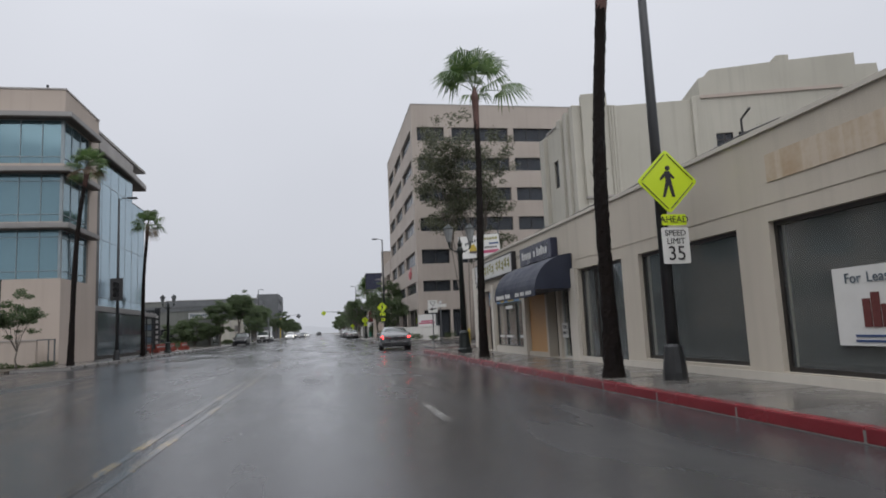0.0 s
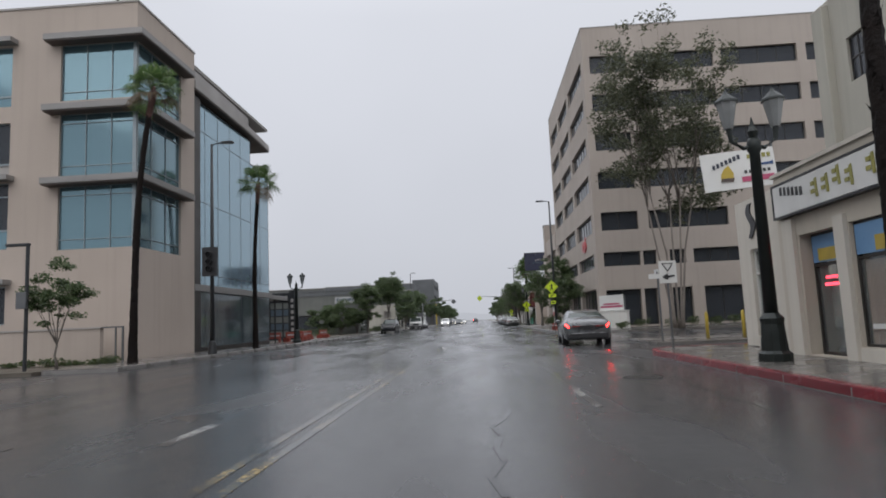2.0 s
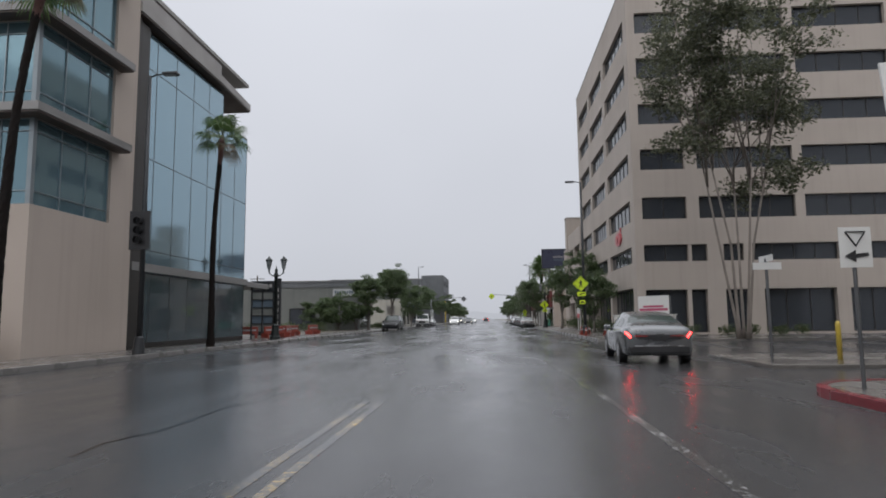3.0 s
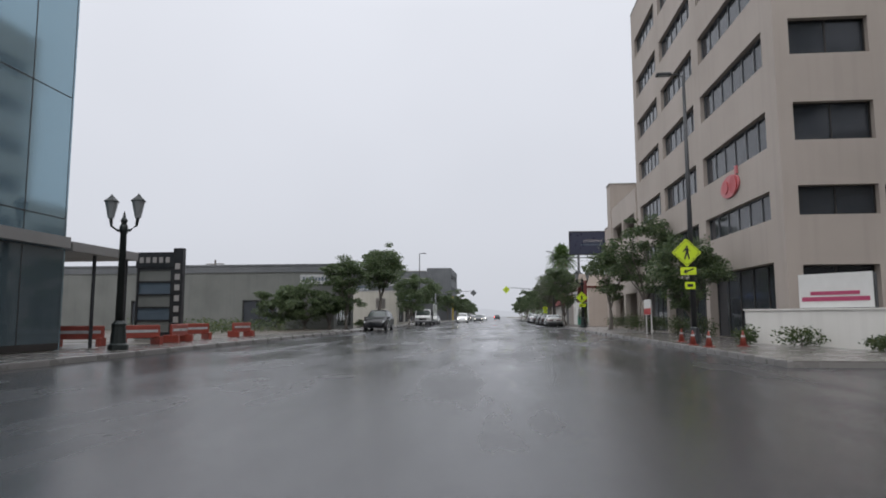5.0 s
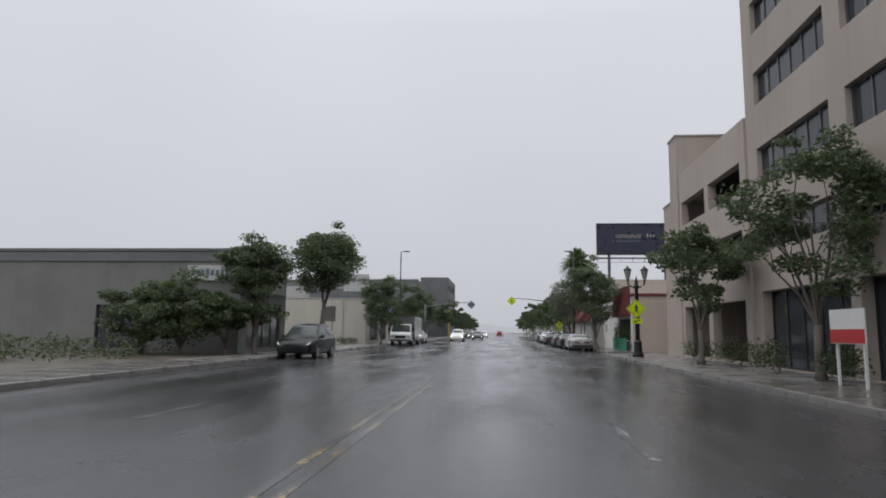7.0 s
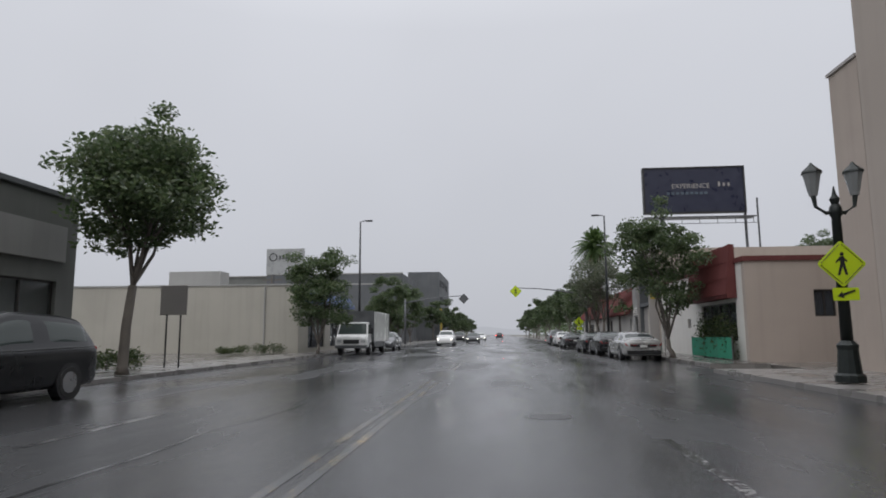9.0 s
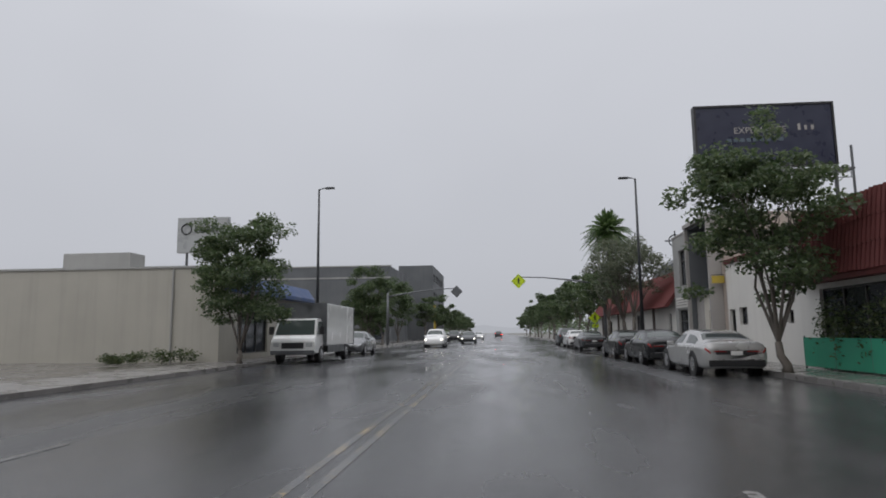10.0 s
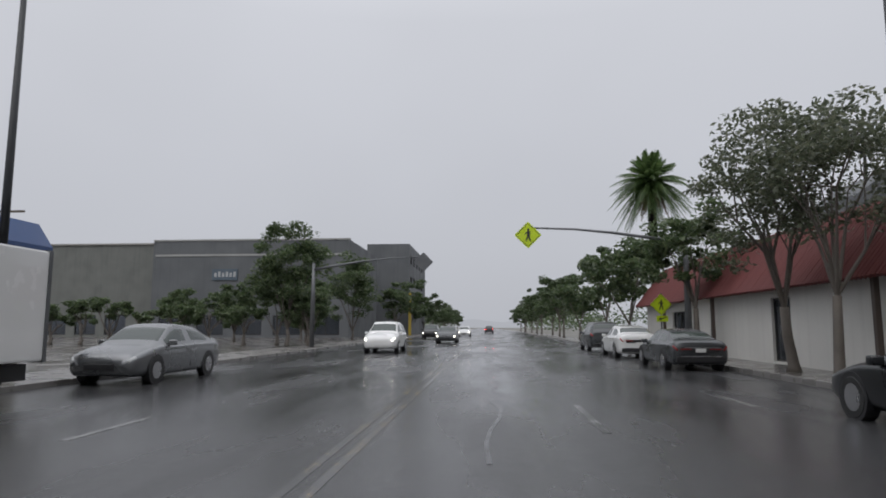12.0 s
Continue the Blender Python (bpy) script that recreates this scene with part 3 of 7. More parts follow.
# tar seals and an iron cover in the asphalt
tb_ = bmesh.new()
trnd = random.Random(3)
for x, y, dx, dy in ((3.0, 40.0, 2.2, -1.2), (1.0, 24.0, 0.3, 5.0), (-3.2, 33.0, 0.4, 6.0), (4.2, 27.0, 0.2, 6.5), (2.2, 78.0, 0.4, 9.0), (-4.4, 90.0, 0.3, 8.0), (3.0, 116.0, 0.3, 9.0), (-0.6, 128.0, 0.2, 10.0)):
    pts = [(x + dx * f + trnd.uniform(-0.12, 0.12), y + dy * f) for f in [k / 9 for k in range(10)]]
    for (xa, ya), (xb, yb) in zip(pts, pts[1:]):
        d = Vector((xb - xa, yb - ya)).normalized() * 0.03
        tb_.faces.new([tb_.verts.new((px, py, 0.003)) for px, py in ((xa + d.y, ya - d.x), (xb + d.y, yb - d.x), (xb - d.y, yb + d.x), (xa - d.y, ya + d.x))])
setting("tar_seals", tb_, "tar", "dark tar seals over cracks in the asphalt", "marking")
mh = bmesh.new()
for x, y in ((3.9, 31.5), (-3.3, 57.5), (0.2, 96.0)):
    tube(mh, [(x, y, -0.01), (x, y, 0.003), (x, y, 0.005)], [0.36, 0.36, 0.33], 24)
setting("manhole_covers", mh, "iron", "round cast-iron covers set in the asphalt", "cover")


# ---------------------------------------------------------------- the glass-cornered office on the far side
LX, LY, LH = -13.55, 45.75, 16.0
b1 = thing("office_building", (LX, LY, 0), "four-storey tan office with blue-green corner glazing", "building")
front_x0 = -31.0
tiers = ((11.6, 14.2), (8.2, 11.0), (4.95, 7.75))
# bays beside the corner: foot, head, height of the lower panel, glass, panel, ledge over it
SIDE_BAYS = ((11.5, 14.3, 0.5, "teal", "teal", True), (8.3, 10.75, 0.6, "darkglass", "fascia", False), (5.1, 8.05, 0.85, "darkglass", "teal", True), (1.85, 3.5, 0.0, "darkglass", "teal", True))
fh = [(-17.05, -13.2, a, b) for a, b in tiers]
for x1 in (-19.3, -25.3):
    fh += [(x1 - 4.0, x1, *bay[:2]) for bay in SIDE_BAYS]
part("front_wall", facade("y", LY, 1, front_x0, LX, 0.0, LH, fh), "tan", b1)
sh = [(LY - 0.4, 49.9, a, b) for a, b in tiers]
part("side_wall", facade("x", LX, -1, LY + 0.3, 51.4, 0.0, LH, sh), "tan", b1)
part("roof", boxes((front_x0, LX - 0.3, LY + 0.3, 64, LH - 0.5, LH - 0.3)), "roof", b1)
part("coping", boxes((front_x0, LX + 0.04, LY - 0.04, LY + 0.34, LH, LH + 0.09), (LX - 0.34, LX + 0.04, LY + 0.34, 51.44, LH, LH + 0.09)), "fascia", b1)
for a, b in tiers:
    # corner glazing: both faces, with mullions, and the sunshade slab over it
    wf = window(b1, "y", LY, 1, (-17.05, LX - 0.05, a, b), cols=3, rows=(a + 0.42,) if a > 11 else (a + 0.45, b - 0.42), recess=0.10, fw=0.035, frame_mat="alu", glass="teal", name="corner_window")
    ws = window(b1, "x", LX, -1, (LY + 0.15, 49.9, a, b), cols=3, rows=(a + 0.42,) if a > 11 else (a + 0.45, b - 0.42), recess=0.10, fw=0.035, frame_mat="alu", glass="teal", name="corner_window")
    part("corner_mullion", boxes((LX - 0.2, LX - 0.04, LY + 0.04, LY + 0.2, a, b)), "alu", b1)
    part("sunshade", boxes((-17.5, LX + 0.55, LY - 0.6, LY - 0.005, b + 0.03, b + 0.30), (LX + 0.005, LX + 0.55, LY - 0.005, 50.3, b + 0.03, b + 0.30)), "slab", b1, "grey metal sunshade ledge")
    # strip added under the ledge; its dark brown deepens the shade there
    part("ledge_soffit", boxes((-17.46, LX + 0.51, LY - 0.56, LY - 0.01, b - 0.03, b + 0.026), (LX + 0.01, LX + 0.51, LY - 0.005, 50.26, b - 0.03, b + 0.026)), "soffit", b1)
for x1 in (-19.3, -25.3):
    for a, b, low, glass, panel, ledge in SIDE_BAYS:
        # top row of the 8.05 bay: dark panes stand for the ledge's shadow
        window(b1, "y", LY, 1, (x1 - 4.0, x1, a + low, b), cols=4 if glass == "teal" else 3, rows=(b - 0.6,) if b == 8.05 else (), recess=0.12, fw=0.04, frame_mat="alu", glass=glass)
        if low:
            window(b1, "y", LY, 1, (x1 - 4.0, x1, a, a + low - 0.002), cols=2, recess=0.12, fw=0.04, frame_mat="alu", glass=panel, name="spandrel")
        if ledge:
            part("sunshade", boxes((x1 - 4.3, x1 + 0.25, LY - 0.5, LY - 0.005, b + 0.05, b + 0.27)), "slab", b1, "grey metal sunshade ledge")
# floors and a core, seen dimly through the glass; slabs coloured dark for it
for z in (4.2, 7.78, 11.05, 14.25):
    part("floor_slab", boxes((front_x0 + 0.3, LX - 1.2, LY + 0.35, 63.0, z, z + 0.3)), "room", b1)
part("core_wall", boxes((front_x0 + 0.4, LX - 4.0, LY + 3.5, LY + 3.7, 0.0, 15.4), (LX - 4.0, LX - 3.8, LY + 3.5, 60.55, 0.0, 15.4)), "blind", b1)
# glazed wing with its deep eave
GY0, GY1, GX = 51.9, 64.3, -14.0
part("recess_wall", boxes((LX - 0.6, LX - 0.2, 51.4, 51.9, 0.0, 15.0)), "darkframe", b1)
levels = [0.35, 3.3, 4.3, 8.3, 12.3, 13.9]
cols = 7
step = (GY1 - GY0) / cols
ends = [13.95 if GY0 + (i + 1) * step < 61.2 else 12.3 for i in range(cols)]
cells = [(GY0 + i * step + 0.014, GY0 + (i + 1) * step - 0.014, z0 + 0.014, z1 - 0.014) for i in range(cols) for z0, z1 in zip(levels, levels[1:]) if z1 <= ends[i]]
cells += [(GY0 + i * step + 0.014, GY1, 12.36, 14.0) for i in range(cols) if ends[i] < 13][:1]
cw = facade("x", GX + 0.02, -1, GY0, GY1, 0.15, 13.95, cells, 0.14)
curtain = part("curtain_wall", cw, "darkframe", b1, "blue glass curtain wall in slim dark joints")
for i in range(cols):
    for z0, z1 in zip(levels, levels[1:]):
        if z1 > ends[i]:
            continue
        y0, y1 = GY0 + i * step + 0.014, GY0 + (i + 1) * step - 0.014
        part("pane", boxes((GX - 0.002, GX + 0.01, y0, y1, z0 + 0.014, z1 - 0.014)), "lobby" if z1 < 4 else "blueglass", curtain).visible_shadow = False
# added dark strip that stands for the dark recess beside the glass
part("corner_fin", boxes((GX + 0.025, GX + 0.22, GY0 + 0.05, GY0 + 0.75, 0.16, 13.94), bevel=0.02), "darkframe", b1, "dark vertical strip standing for the recess")
part("end_wall", boxes((GX - 9, GX - 0.15, GY1 + 0.03, GY1 + 0.3, 0.0, 12.28)), "blueglass", b1)
part("low_roof", boxes((GX - 9, GX - 0.16, 60.81, GY1 + 0.3, 12.3, 12.42)), "roof", b1)
part("step_wall", boxes((GX - 9, GX - 0.16, 60.6, 60.8, 12.3, 14.04)), "fascia", b1)
eave = bmesh.new()
prism(eave, [(GX - 9, 51.45), (-13.5, 51.45), (-13.6, 59.8), (-13.86, 64.4), (GX - 9, 64.4)], "z", 14.15, 14.55)
part("eave", eave, "fascia", b1, "deep grey flat eave")
# eave underside in the same brown, darkened for its shade
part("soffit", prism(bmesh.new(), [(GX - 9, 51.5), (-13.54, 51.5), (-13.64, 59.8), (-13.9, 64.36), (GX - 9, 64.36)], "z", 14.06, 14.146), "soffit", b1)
part("parapet", prism(bmesh.new(), [(GX - 9, 51.45), (-13.56, 51.45), (-13.64, 59.6), (GX - 9, 59.6)], "z", 14.555, 15.1), "fascia", b1)
part("band", boxes((GX - 0.3, GX + 0.25, GY0, GY1, 3.35, 3.7)), "slab", b1)
part("canopy", boxes((GX - 6, GX + 0.1, GY1 + 0.32, 68.4, 3.3, 3.62), bevel=0.02), "slab", b1, "flat grey entrance canopy")
for y in (66.2, 68.1):
    part("canopy_post", tubes([[(GX - 0.2, y, 0.1), (GX - 0.2, y, 3.3)], 0.06], seg=8), "steel", b1)
part("rear_block", boxes((GX - 12, GX - 3.2, GY1 + 0.35, 67.8, 0.0, 3.28)), "darkwall", b1)
part("rooftop_vent", tubes([[(-14.6, LY + 0.2, LH), (-14.6, LY + 0.2, LH + 0.35)], 0.07], seg=8), "steel", b1)

part("rear_wall", boxes((front_x0, front_x0 + 0.3, LY + 0.31, 63.6, 0.0, LH - 0.1)), "tan", b1)
part("back_wall", boxes((front_x0 + 0.31, GX - 9.05, 63.2, 63.5, 0.0, LH - 0.1)), "tan", b1)
# low wall and railing on the corner
lw = thing("low_wall", (-16.5, 44.3, 0), "low tan garden wall with a steel rail", "wall")
part("wall", boxes((-30, -14.1, 44.2, 44.45, 0.1, 1.5)), "pink", lw)
part("cap", boxes((-30, -14.05, 44.16, 44.49, 1.502, 1.56)), "fascia", lw)
part("rail", boxes((-14.04, -13.2, 44.28, 44.36, 1.5, 1.56), (-13.26, -13.2, 44.28, 44.36, 0.1, 1.5), (-13.55, -13.5, 44.29, 44.35, 0.1, 1.5)), "galv", lw)

# ---------------------------------------------------------------- the seven-storey office
OX, OY, OH = 10.3, 69.2, 24.2
b2 = thing("tower_office", (OX, OY, 0), "seven-storey tan precast office with dark ribbon windows", "building")
row_z = ((20.35, 21.8), (17.2, 18.6), (14.0, 15.4), (10.9, 12.3), (7.6, 9.05), (4.8, 5.9))
bays_front = [(10.85, 13.7), (14.5, 20.6), (21.2, 27.1), (27.8, 33.7), (34.4, 40.3)]
bays_side = [(70.3, 77.9), (79.0, 85.4), (86.4, 92.2)]
bays_arcade = [(70.3, 77.8), (78.35, 85.3), (85.85, 92.4)]
bays_first = [(10.85, 13.66), (13.88, 14.88), (15.9, 17.15), (17.7, 23.05), (23.9, 29.2), (29.9, 35.2)]
bays_ground = [(10.85, 13.5), (13.75, 14.75), (15.9, 17.4), (18.3, 22.75), (23.6, 28.1), (28.9, 33.4)]
hf = [(a, b, z0, z1) for a, b in bays_front for z0, z1 in row_z[:5]] + [(a, b, *row_z[5]) for a, b in bays_first] + [(a, b, 0.2, 2.97) for a, b in bays_ground]
hs = [(a, b, z0, z1) for a, b in bays_side for z0, z1 in row_z] + [(a, b, 0.12, 3.15) for a, b in bays_arcade]
part("front_wall", facade("y", OY, 1, OX, 42, 0.0, OH, hf, 0.45), "office", b2)
part("side_wall", facade("x", OX, 1, OY + 0.45, 93.2, 0.0, OH, hs, 0.45), "office", b2)
part("roof", boxes((OX + 0.45, 42, OY + 0.45, 93.2, OH - 0.6, OH - 0.4)), "roof", b2)
part("coping", boxes((OX - 0.03, 42, OY - 0.03, OY + 0.47, OH, OH + 0.07), (OX - 0.03, OX + 0.47, OY + 0.47, 93.2, OH, OH + 0.07)), "fascia", b2)
part("rear_wall", boxes((OX + 0.5, 42, 92.9, 93.2, 0.0, OH - 0.6)), "office", b2)
part("east_wall", boxes((42.02, 42.4, OY, 93.2, 0.0, OH)), "office", b2)
# slabs and core coloured dark so the rooms look unlit
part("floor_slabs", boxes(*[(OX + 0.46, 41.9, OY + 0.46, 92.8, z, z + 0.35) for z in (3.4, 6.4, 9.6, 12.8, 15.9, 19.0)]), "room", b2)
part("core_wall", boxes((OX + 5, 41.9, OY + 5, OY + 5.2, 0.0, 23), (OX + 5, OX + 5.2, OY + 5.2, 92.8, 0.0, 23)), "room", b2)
for k, (z0, z1) in enumerate(row_z):
    for j, (a, b) in enumerate(bays_front):
        if j < 4 and k < 5:
            window(b2, "y", OY, 1, (a, b, z0, z1), cols=2 if j == 0 else 4, recess=0.25, fw=0.05)
    for a, b in bays_side:
        window(b2, "x", OX, 1, (a, b, z0, z1), cols=6, recess=0.2, fw=0.07, frame_mat="galv")
for a, b in bays_first:
    window(b2, "y", OY, 1, (a, b, *row_z[5]), cols=max(1, round((b - a) / 1.3)), recess=0.25, fw=0.05)
for a, b in bays_ground:
    window(b2, "y", OY, 1, (a, b, 0.2, 2.97), cols=max(1, round((b - a) / 1.4)), recess=0.38, fw=0.06, name="ground_window")
for a, b in bays_arcade:
    window(b2, "x", OX, 1, (a, b, 0.12, 3.15), cols=5, recess=0.38, fw=0.06, name="ground_window")
# red wall emblem, an abstract shape
emb = thing("wall_emblem", (OX, 74.3, 6.9), "faded red oval emblem fixed to the tan wall", "sign")


def oval(y, z, ry, rz, turn=0.0, n=20):
    """The outline of an oval on a wall that faces the street."""
    return [(y + ry * math.cos(a) * math.cos(turn) - rz * math.sin(a) * math.sin(turn), z + ry * math.cos(a) * math.sin(turn) + rz * math.sin(a) * math.cos(turn))
            for a in (2 * math.pi * k / n for k in range(n))]


part("plate", prism(bmesh.new(), oval(74.25, 6.9, 1.12, 0.5), "x", OX - 0.07, OX - 0.005), "rose", emb)
part("disc", prism(bmesh.new(), oval(73.75, 6.88, 0.42, 0.4), "x", OX - 0.11, OX - 0.072), "red", emb)
part("disc", prism(bmesh.new(), oval(74.7, 6.92, 0.34, 0.3), "x", OX - 0.11, OX - 0.072), "red", emb)
part("bar", boxes((OX - 0.1, OX - 0.005, 73.3, 73.5, 7.3, 7.65), bevel=0.02), "rose", emb)

b3 = thing("garage_block", (OX, 93.2, 0), "stepped tan parking block with open decks", "building")
gh = [(y0, y1, z, z + 1.35) for y0, y1 in ((93.9, 98.2), (98.8, 102.9)) for z in (7.6, 4.6)] + [(93.9, 98.2, 0.2, 2.9), (98.8, 102.9, 0.2, 2.9)]
part("side_wall", facade("x", OX - 0.1, 1, 93.25, 103.3, 0.0, 10.75, gh, 0.4), "office", b3)
# dark deck colour carries the shade inside the open decks
part("deck", boxes((OX + 0.32, 36, 93.3, 103.2, 3.4, 3.7)), "room", b3)
part("deck", boxes((OX + 0.32, 36, 93.3, 103.2, 6.4, 6.7)), "room", b3)
part("deck", boxes((OX + 0.32, 36, 93.3, 103.2, 9.5, 9.8)), "room", b3)
part("back_wall", boxes((OX + 6, OX + 6.2, 93.3, 103.2, 0.0, 9.4)), "room", b3)
part("rear_wall", boxes((36.02, 36.3, 93.25, 103.3, 0.0, 10.0)), "office", b3)
part("north_wall", boxes((13.12, 36, 103.25, 103.5, 0.0, 9.9)), "office", b3)
part("stair_tower", boxes((OX - 0.2, 13.1, 103.32, 104.9, 0.0, 13.1)), "office", b3)
part("tower_coping", boxes((OX - 0.26, 13.16, 103.28, 104.96, 13.1, 13.2)), "fascia", b3)
b4 = thing("low_wing", (OX, 104.9, 0), "tan rendered wing with a blank street wall", "building")
part("wall", boxes((OX - 0.2, 34, 104.92, 106.5, 0.0, 9.3)), "pink", b4)
part("coping", boxes((OX - 0.26, 34, 104.9, 106.56, 9.3, 9.4)), "fascia", b4)

# ---------------------------------------------------------------- added unseen walls: they close the street behind the start and darken reflections
setting("wall_west", boxes((-14.4, -14.0, -30, 29, 0.0, 9.0)), "pink", "added plain wall out of view, darkening the shop reflections", "wall")
setting("wall_south", boxes((-14.0, 7.9, -30.4, -30.0, 0.0, 9.0)), "greywall", "added plain wall out of view, closing the street", "wall")

# ---------------------------------------------------------------- the row of shops
SX = 8.0
shops = thing("shop_row", (SX, 20, 0), "single-storey cream stucco shop row", "building")
SH = 4.15
big = [(9.3, 15.7, 0.32, 2.7), (16.5, 20.02, 0.36, 2.7), (20.85, 23.5, 0.2, 2.7)]
nails = [(24.15, 25.15, 0.18, 2.6), (25.35, 26.2, 0.18, 2.6), (26.35, 28.15, 0.3, 2.3)]
pets = [(28.55, 32.35, 0.42, 2.72), (32.75, 34.2, 0.18, 2.72)]
part("street_wall", facade("x", SX, 1, -6, 35.1, 0.0, SH, big + nails + pets, 0.3), "cream", shops)
part("set_back_wall", facade("x", SX + 0.74, 1, 35.1, 39.2, 0.0, 4.24, [(37.59, 38.43, 0.42, 2.83)], 0.3), "cream2", shops)
part("end_wall", facade("y", 39.2, -1, SX + 1.05, 24, 0.0, SH, [(9.6, 11.6, 0.5, 2.6)], 0.3), "cream2", shops)
part("roof", boxes((SX + 0.3, 24, -6, 35.1, SH - 0.6, SH - 0.4), (SX + 1.05, 24, 35.1, 38.9, SH - 0.6, SH - 0.4)), "roof", shops)
part("rear_wall", boxes((24.02, 24.3, -6, 39.2, 0.0, SH - 0.2)), "cream2", shops)
part("near_end_wall", boxes((SX + 0.31, 24.0, -6.3, -6.02, 0.0, SH)), "cream2", shops)
part("coping", boxes((SX - 0.05, SX + 0.33, -6, 35.15, SH, SH + 0.08)), "cream2", shops)
part("ledge", boxes((SX - 0.014, SX - 0.003, -6, 23.7, 2.98, 3.02)), "cream", shops)
part("plinth", boxes((SX - 0.03, SX - 0.003, 9.0, 24.0, 0.12, 0.3), (SX - 0.03, SX - 0.003, 28.4, 32.6, 0.12, 0.4)), "cream2", shops)
part("pilaster", boxes((SX - 0.09, SX - 0.002, 23.55, 24.1, 0.12, 2.75)), "cream2", shops)
part("pilaster", boxes((SX - 0.09, SX - 0.002, 28.2, 28.52, 0.12, 2.9)), "cream2", shops)
part("pilaster", boxes((SX - 0.09, SX - 0.002, 32.38, 32.72, 0.12, 2.9)), "cream2", shops)
part("pilaster", boxes((SX - 0.09, SX - 0.002, 34.3, 34.75, 0.12, 3.1)), "cream2", shops)
# back rooms in the dark colour that stands for unlit interiors
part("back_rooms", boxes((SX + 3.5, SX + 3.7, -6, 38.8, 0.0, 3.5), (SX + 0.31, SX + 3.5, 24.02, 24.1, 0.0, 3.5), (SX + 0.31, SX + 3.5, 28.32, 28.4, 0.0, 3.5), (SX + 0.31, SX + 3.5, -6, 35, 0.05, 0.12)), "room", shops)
for h, c in zip(big, (2, 1, 3)):
    window(shops, "x", SX, 1, h, cols=c, recess=0.10, fw=0.07, frame_mat="darkframe", glass="shopglass", name="shop_window")
window(shops, "x", SX, 1, nails[0], cols=1, recess=0.1, frame_mat="whiteframe", glass="shopglass", name="shop_window")
window(shops, "x", SX, 1, nails[1], cols=1, rows=(0.9, 2.1), recess=0.35, frame_mat="darkframe", glass="shopglass", name="shop_door")
part("boarded_panel", boxes((SX + 0.08, SX + 0.12, 26.35, 28.15, 0.3, 2.3)), "plywood", shops, "bare orange plywood boarding")
window(shops, "x", SX, 1, pets[0], cols=3, rows=(2.05,), recess=0.08, fw=0.05, frame_mat="darkframe", glass="shopglass", name="shop_window")
window(shops, "x", SX, 1, pets[1], cols=1, rows=(2.05,), recess=0.25, frame_mat="darkframe", glass="shopglass", name="shop_door")
window(shops, "x", SX + 0.74, 1, (37.59, 38.43, 0.42, 2.83), cols=1, rows=(2.15,), recess=0.1, frame_mat="whiteframe", glass="shopglass", name="shop_window")
window(shops, "y", 39.2, -1, (9.6, 11.6, 0.5, 2.6), cols=2, rows=(1.9,), recess=0.08, frame_mat="darkframe", glass="shopglass", name="shop_window")
# a slack cable along the roof edge with a bent pipe end, and the bolts of a removed sign
cable = [(SX + 0.02, 15.2 + 0.9 * k, SH + 0.11 + 0.025 * math.sin(k * 1.7)) for k in range(14)]
part("roof_cable", tubes([cable, 0.014], seg=5), "black", shops)
part("roof_pipe", tubes([[(SX + 0.25, 16.4, SH + 0.05), (SX + 0.25, 16.4, SH + 0.5), (SX + 0.25, 16.15, SH + 0.62)], 0.022], seg=6), "black", shops)
for k in range(5):
    part("wall_bolt", tubes([[(SX - 0.03, 28.5 + 0.14 * k, 3.62 + 0.07 * (k % 2)), (SX + 0.01, 28.5 + 0.14 * k, 3.62 + 0.07 * (k % 2))], 0.022], seg=6), "black", shops)
# ghost of an old sign board
part("sign_ghost", boxes((SX - 0.018, SX - 0.004, 9.0, 15.6, 3.32, 3.77)), "stain", shops, "rust-stained ghost of a removed sign")

# ---------------------------------------------------------------- the cream hall behind the shops
HALL, HTURN = (15.65, 39.5, 0), radians(-17)       # corner of the hall; its side wall swings away from the street
hall = thing("deco_hall", HALL, "tall cream art-deco hall with stepped piers", "building")


def hall_part(name, bm, material, label="", parent=None):
    """A part of the swung side wall, given along the wall from the corner."""
    bmesh.ops.rotate(bm, verts=bm.verts, cent=(0, 0, 0), matrix=Matrix.Rotation(HTURN, 3, "Z"))
    return part(name, bm, material, parent or hall, label, world=False)


hall_part("side_wall", boxes((0.06, 6.2, 0.28, 0.65, 0.0, 13.3)), "deco")
hall_part("corner_panel", boxes((0.0, 1.45, 0.0, 0.64, 8.1, 14.05), bevel=0.02), "deco")
hall_part("panel_step", boxes((0.04, 1.4, 0.14, 0.27, 0.0, 8.08)), "deco")
hall_part("panel_ledge", boxes((-0.03, 1.98, -0.04, 0.27, 8.0, 8.09)), "fascia")
fl = bmesh.new()
for k in range(3):
    tube(fl, [(1.56 + 0.17 * k, 0.24 + 0.05 * k, 8.1), (1.56 + 0.17 * k, 0.24 + 0.05 * k, 13.34)], 0.1, 12)
hall_part("fluting", fl, "deco")
hall_part("pilaster", boxes((6.12, 6.36, 0.05, 0.7, 0.0, 13.42), (6.37, 6.62, 0.12, 0.7, 0.0, 13.5), bevel=0.03), "deco")
hall_part("stage_wall", facade("y", 0.2, 1, 6.63, 16.2, 0.0, 13.4, [(7.3, 8.22, 10.5, 11.22), (8.5, 9.12, 10.5, 11.22)], 0.4), "deco")
st_ = bmesh.new()
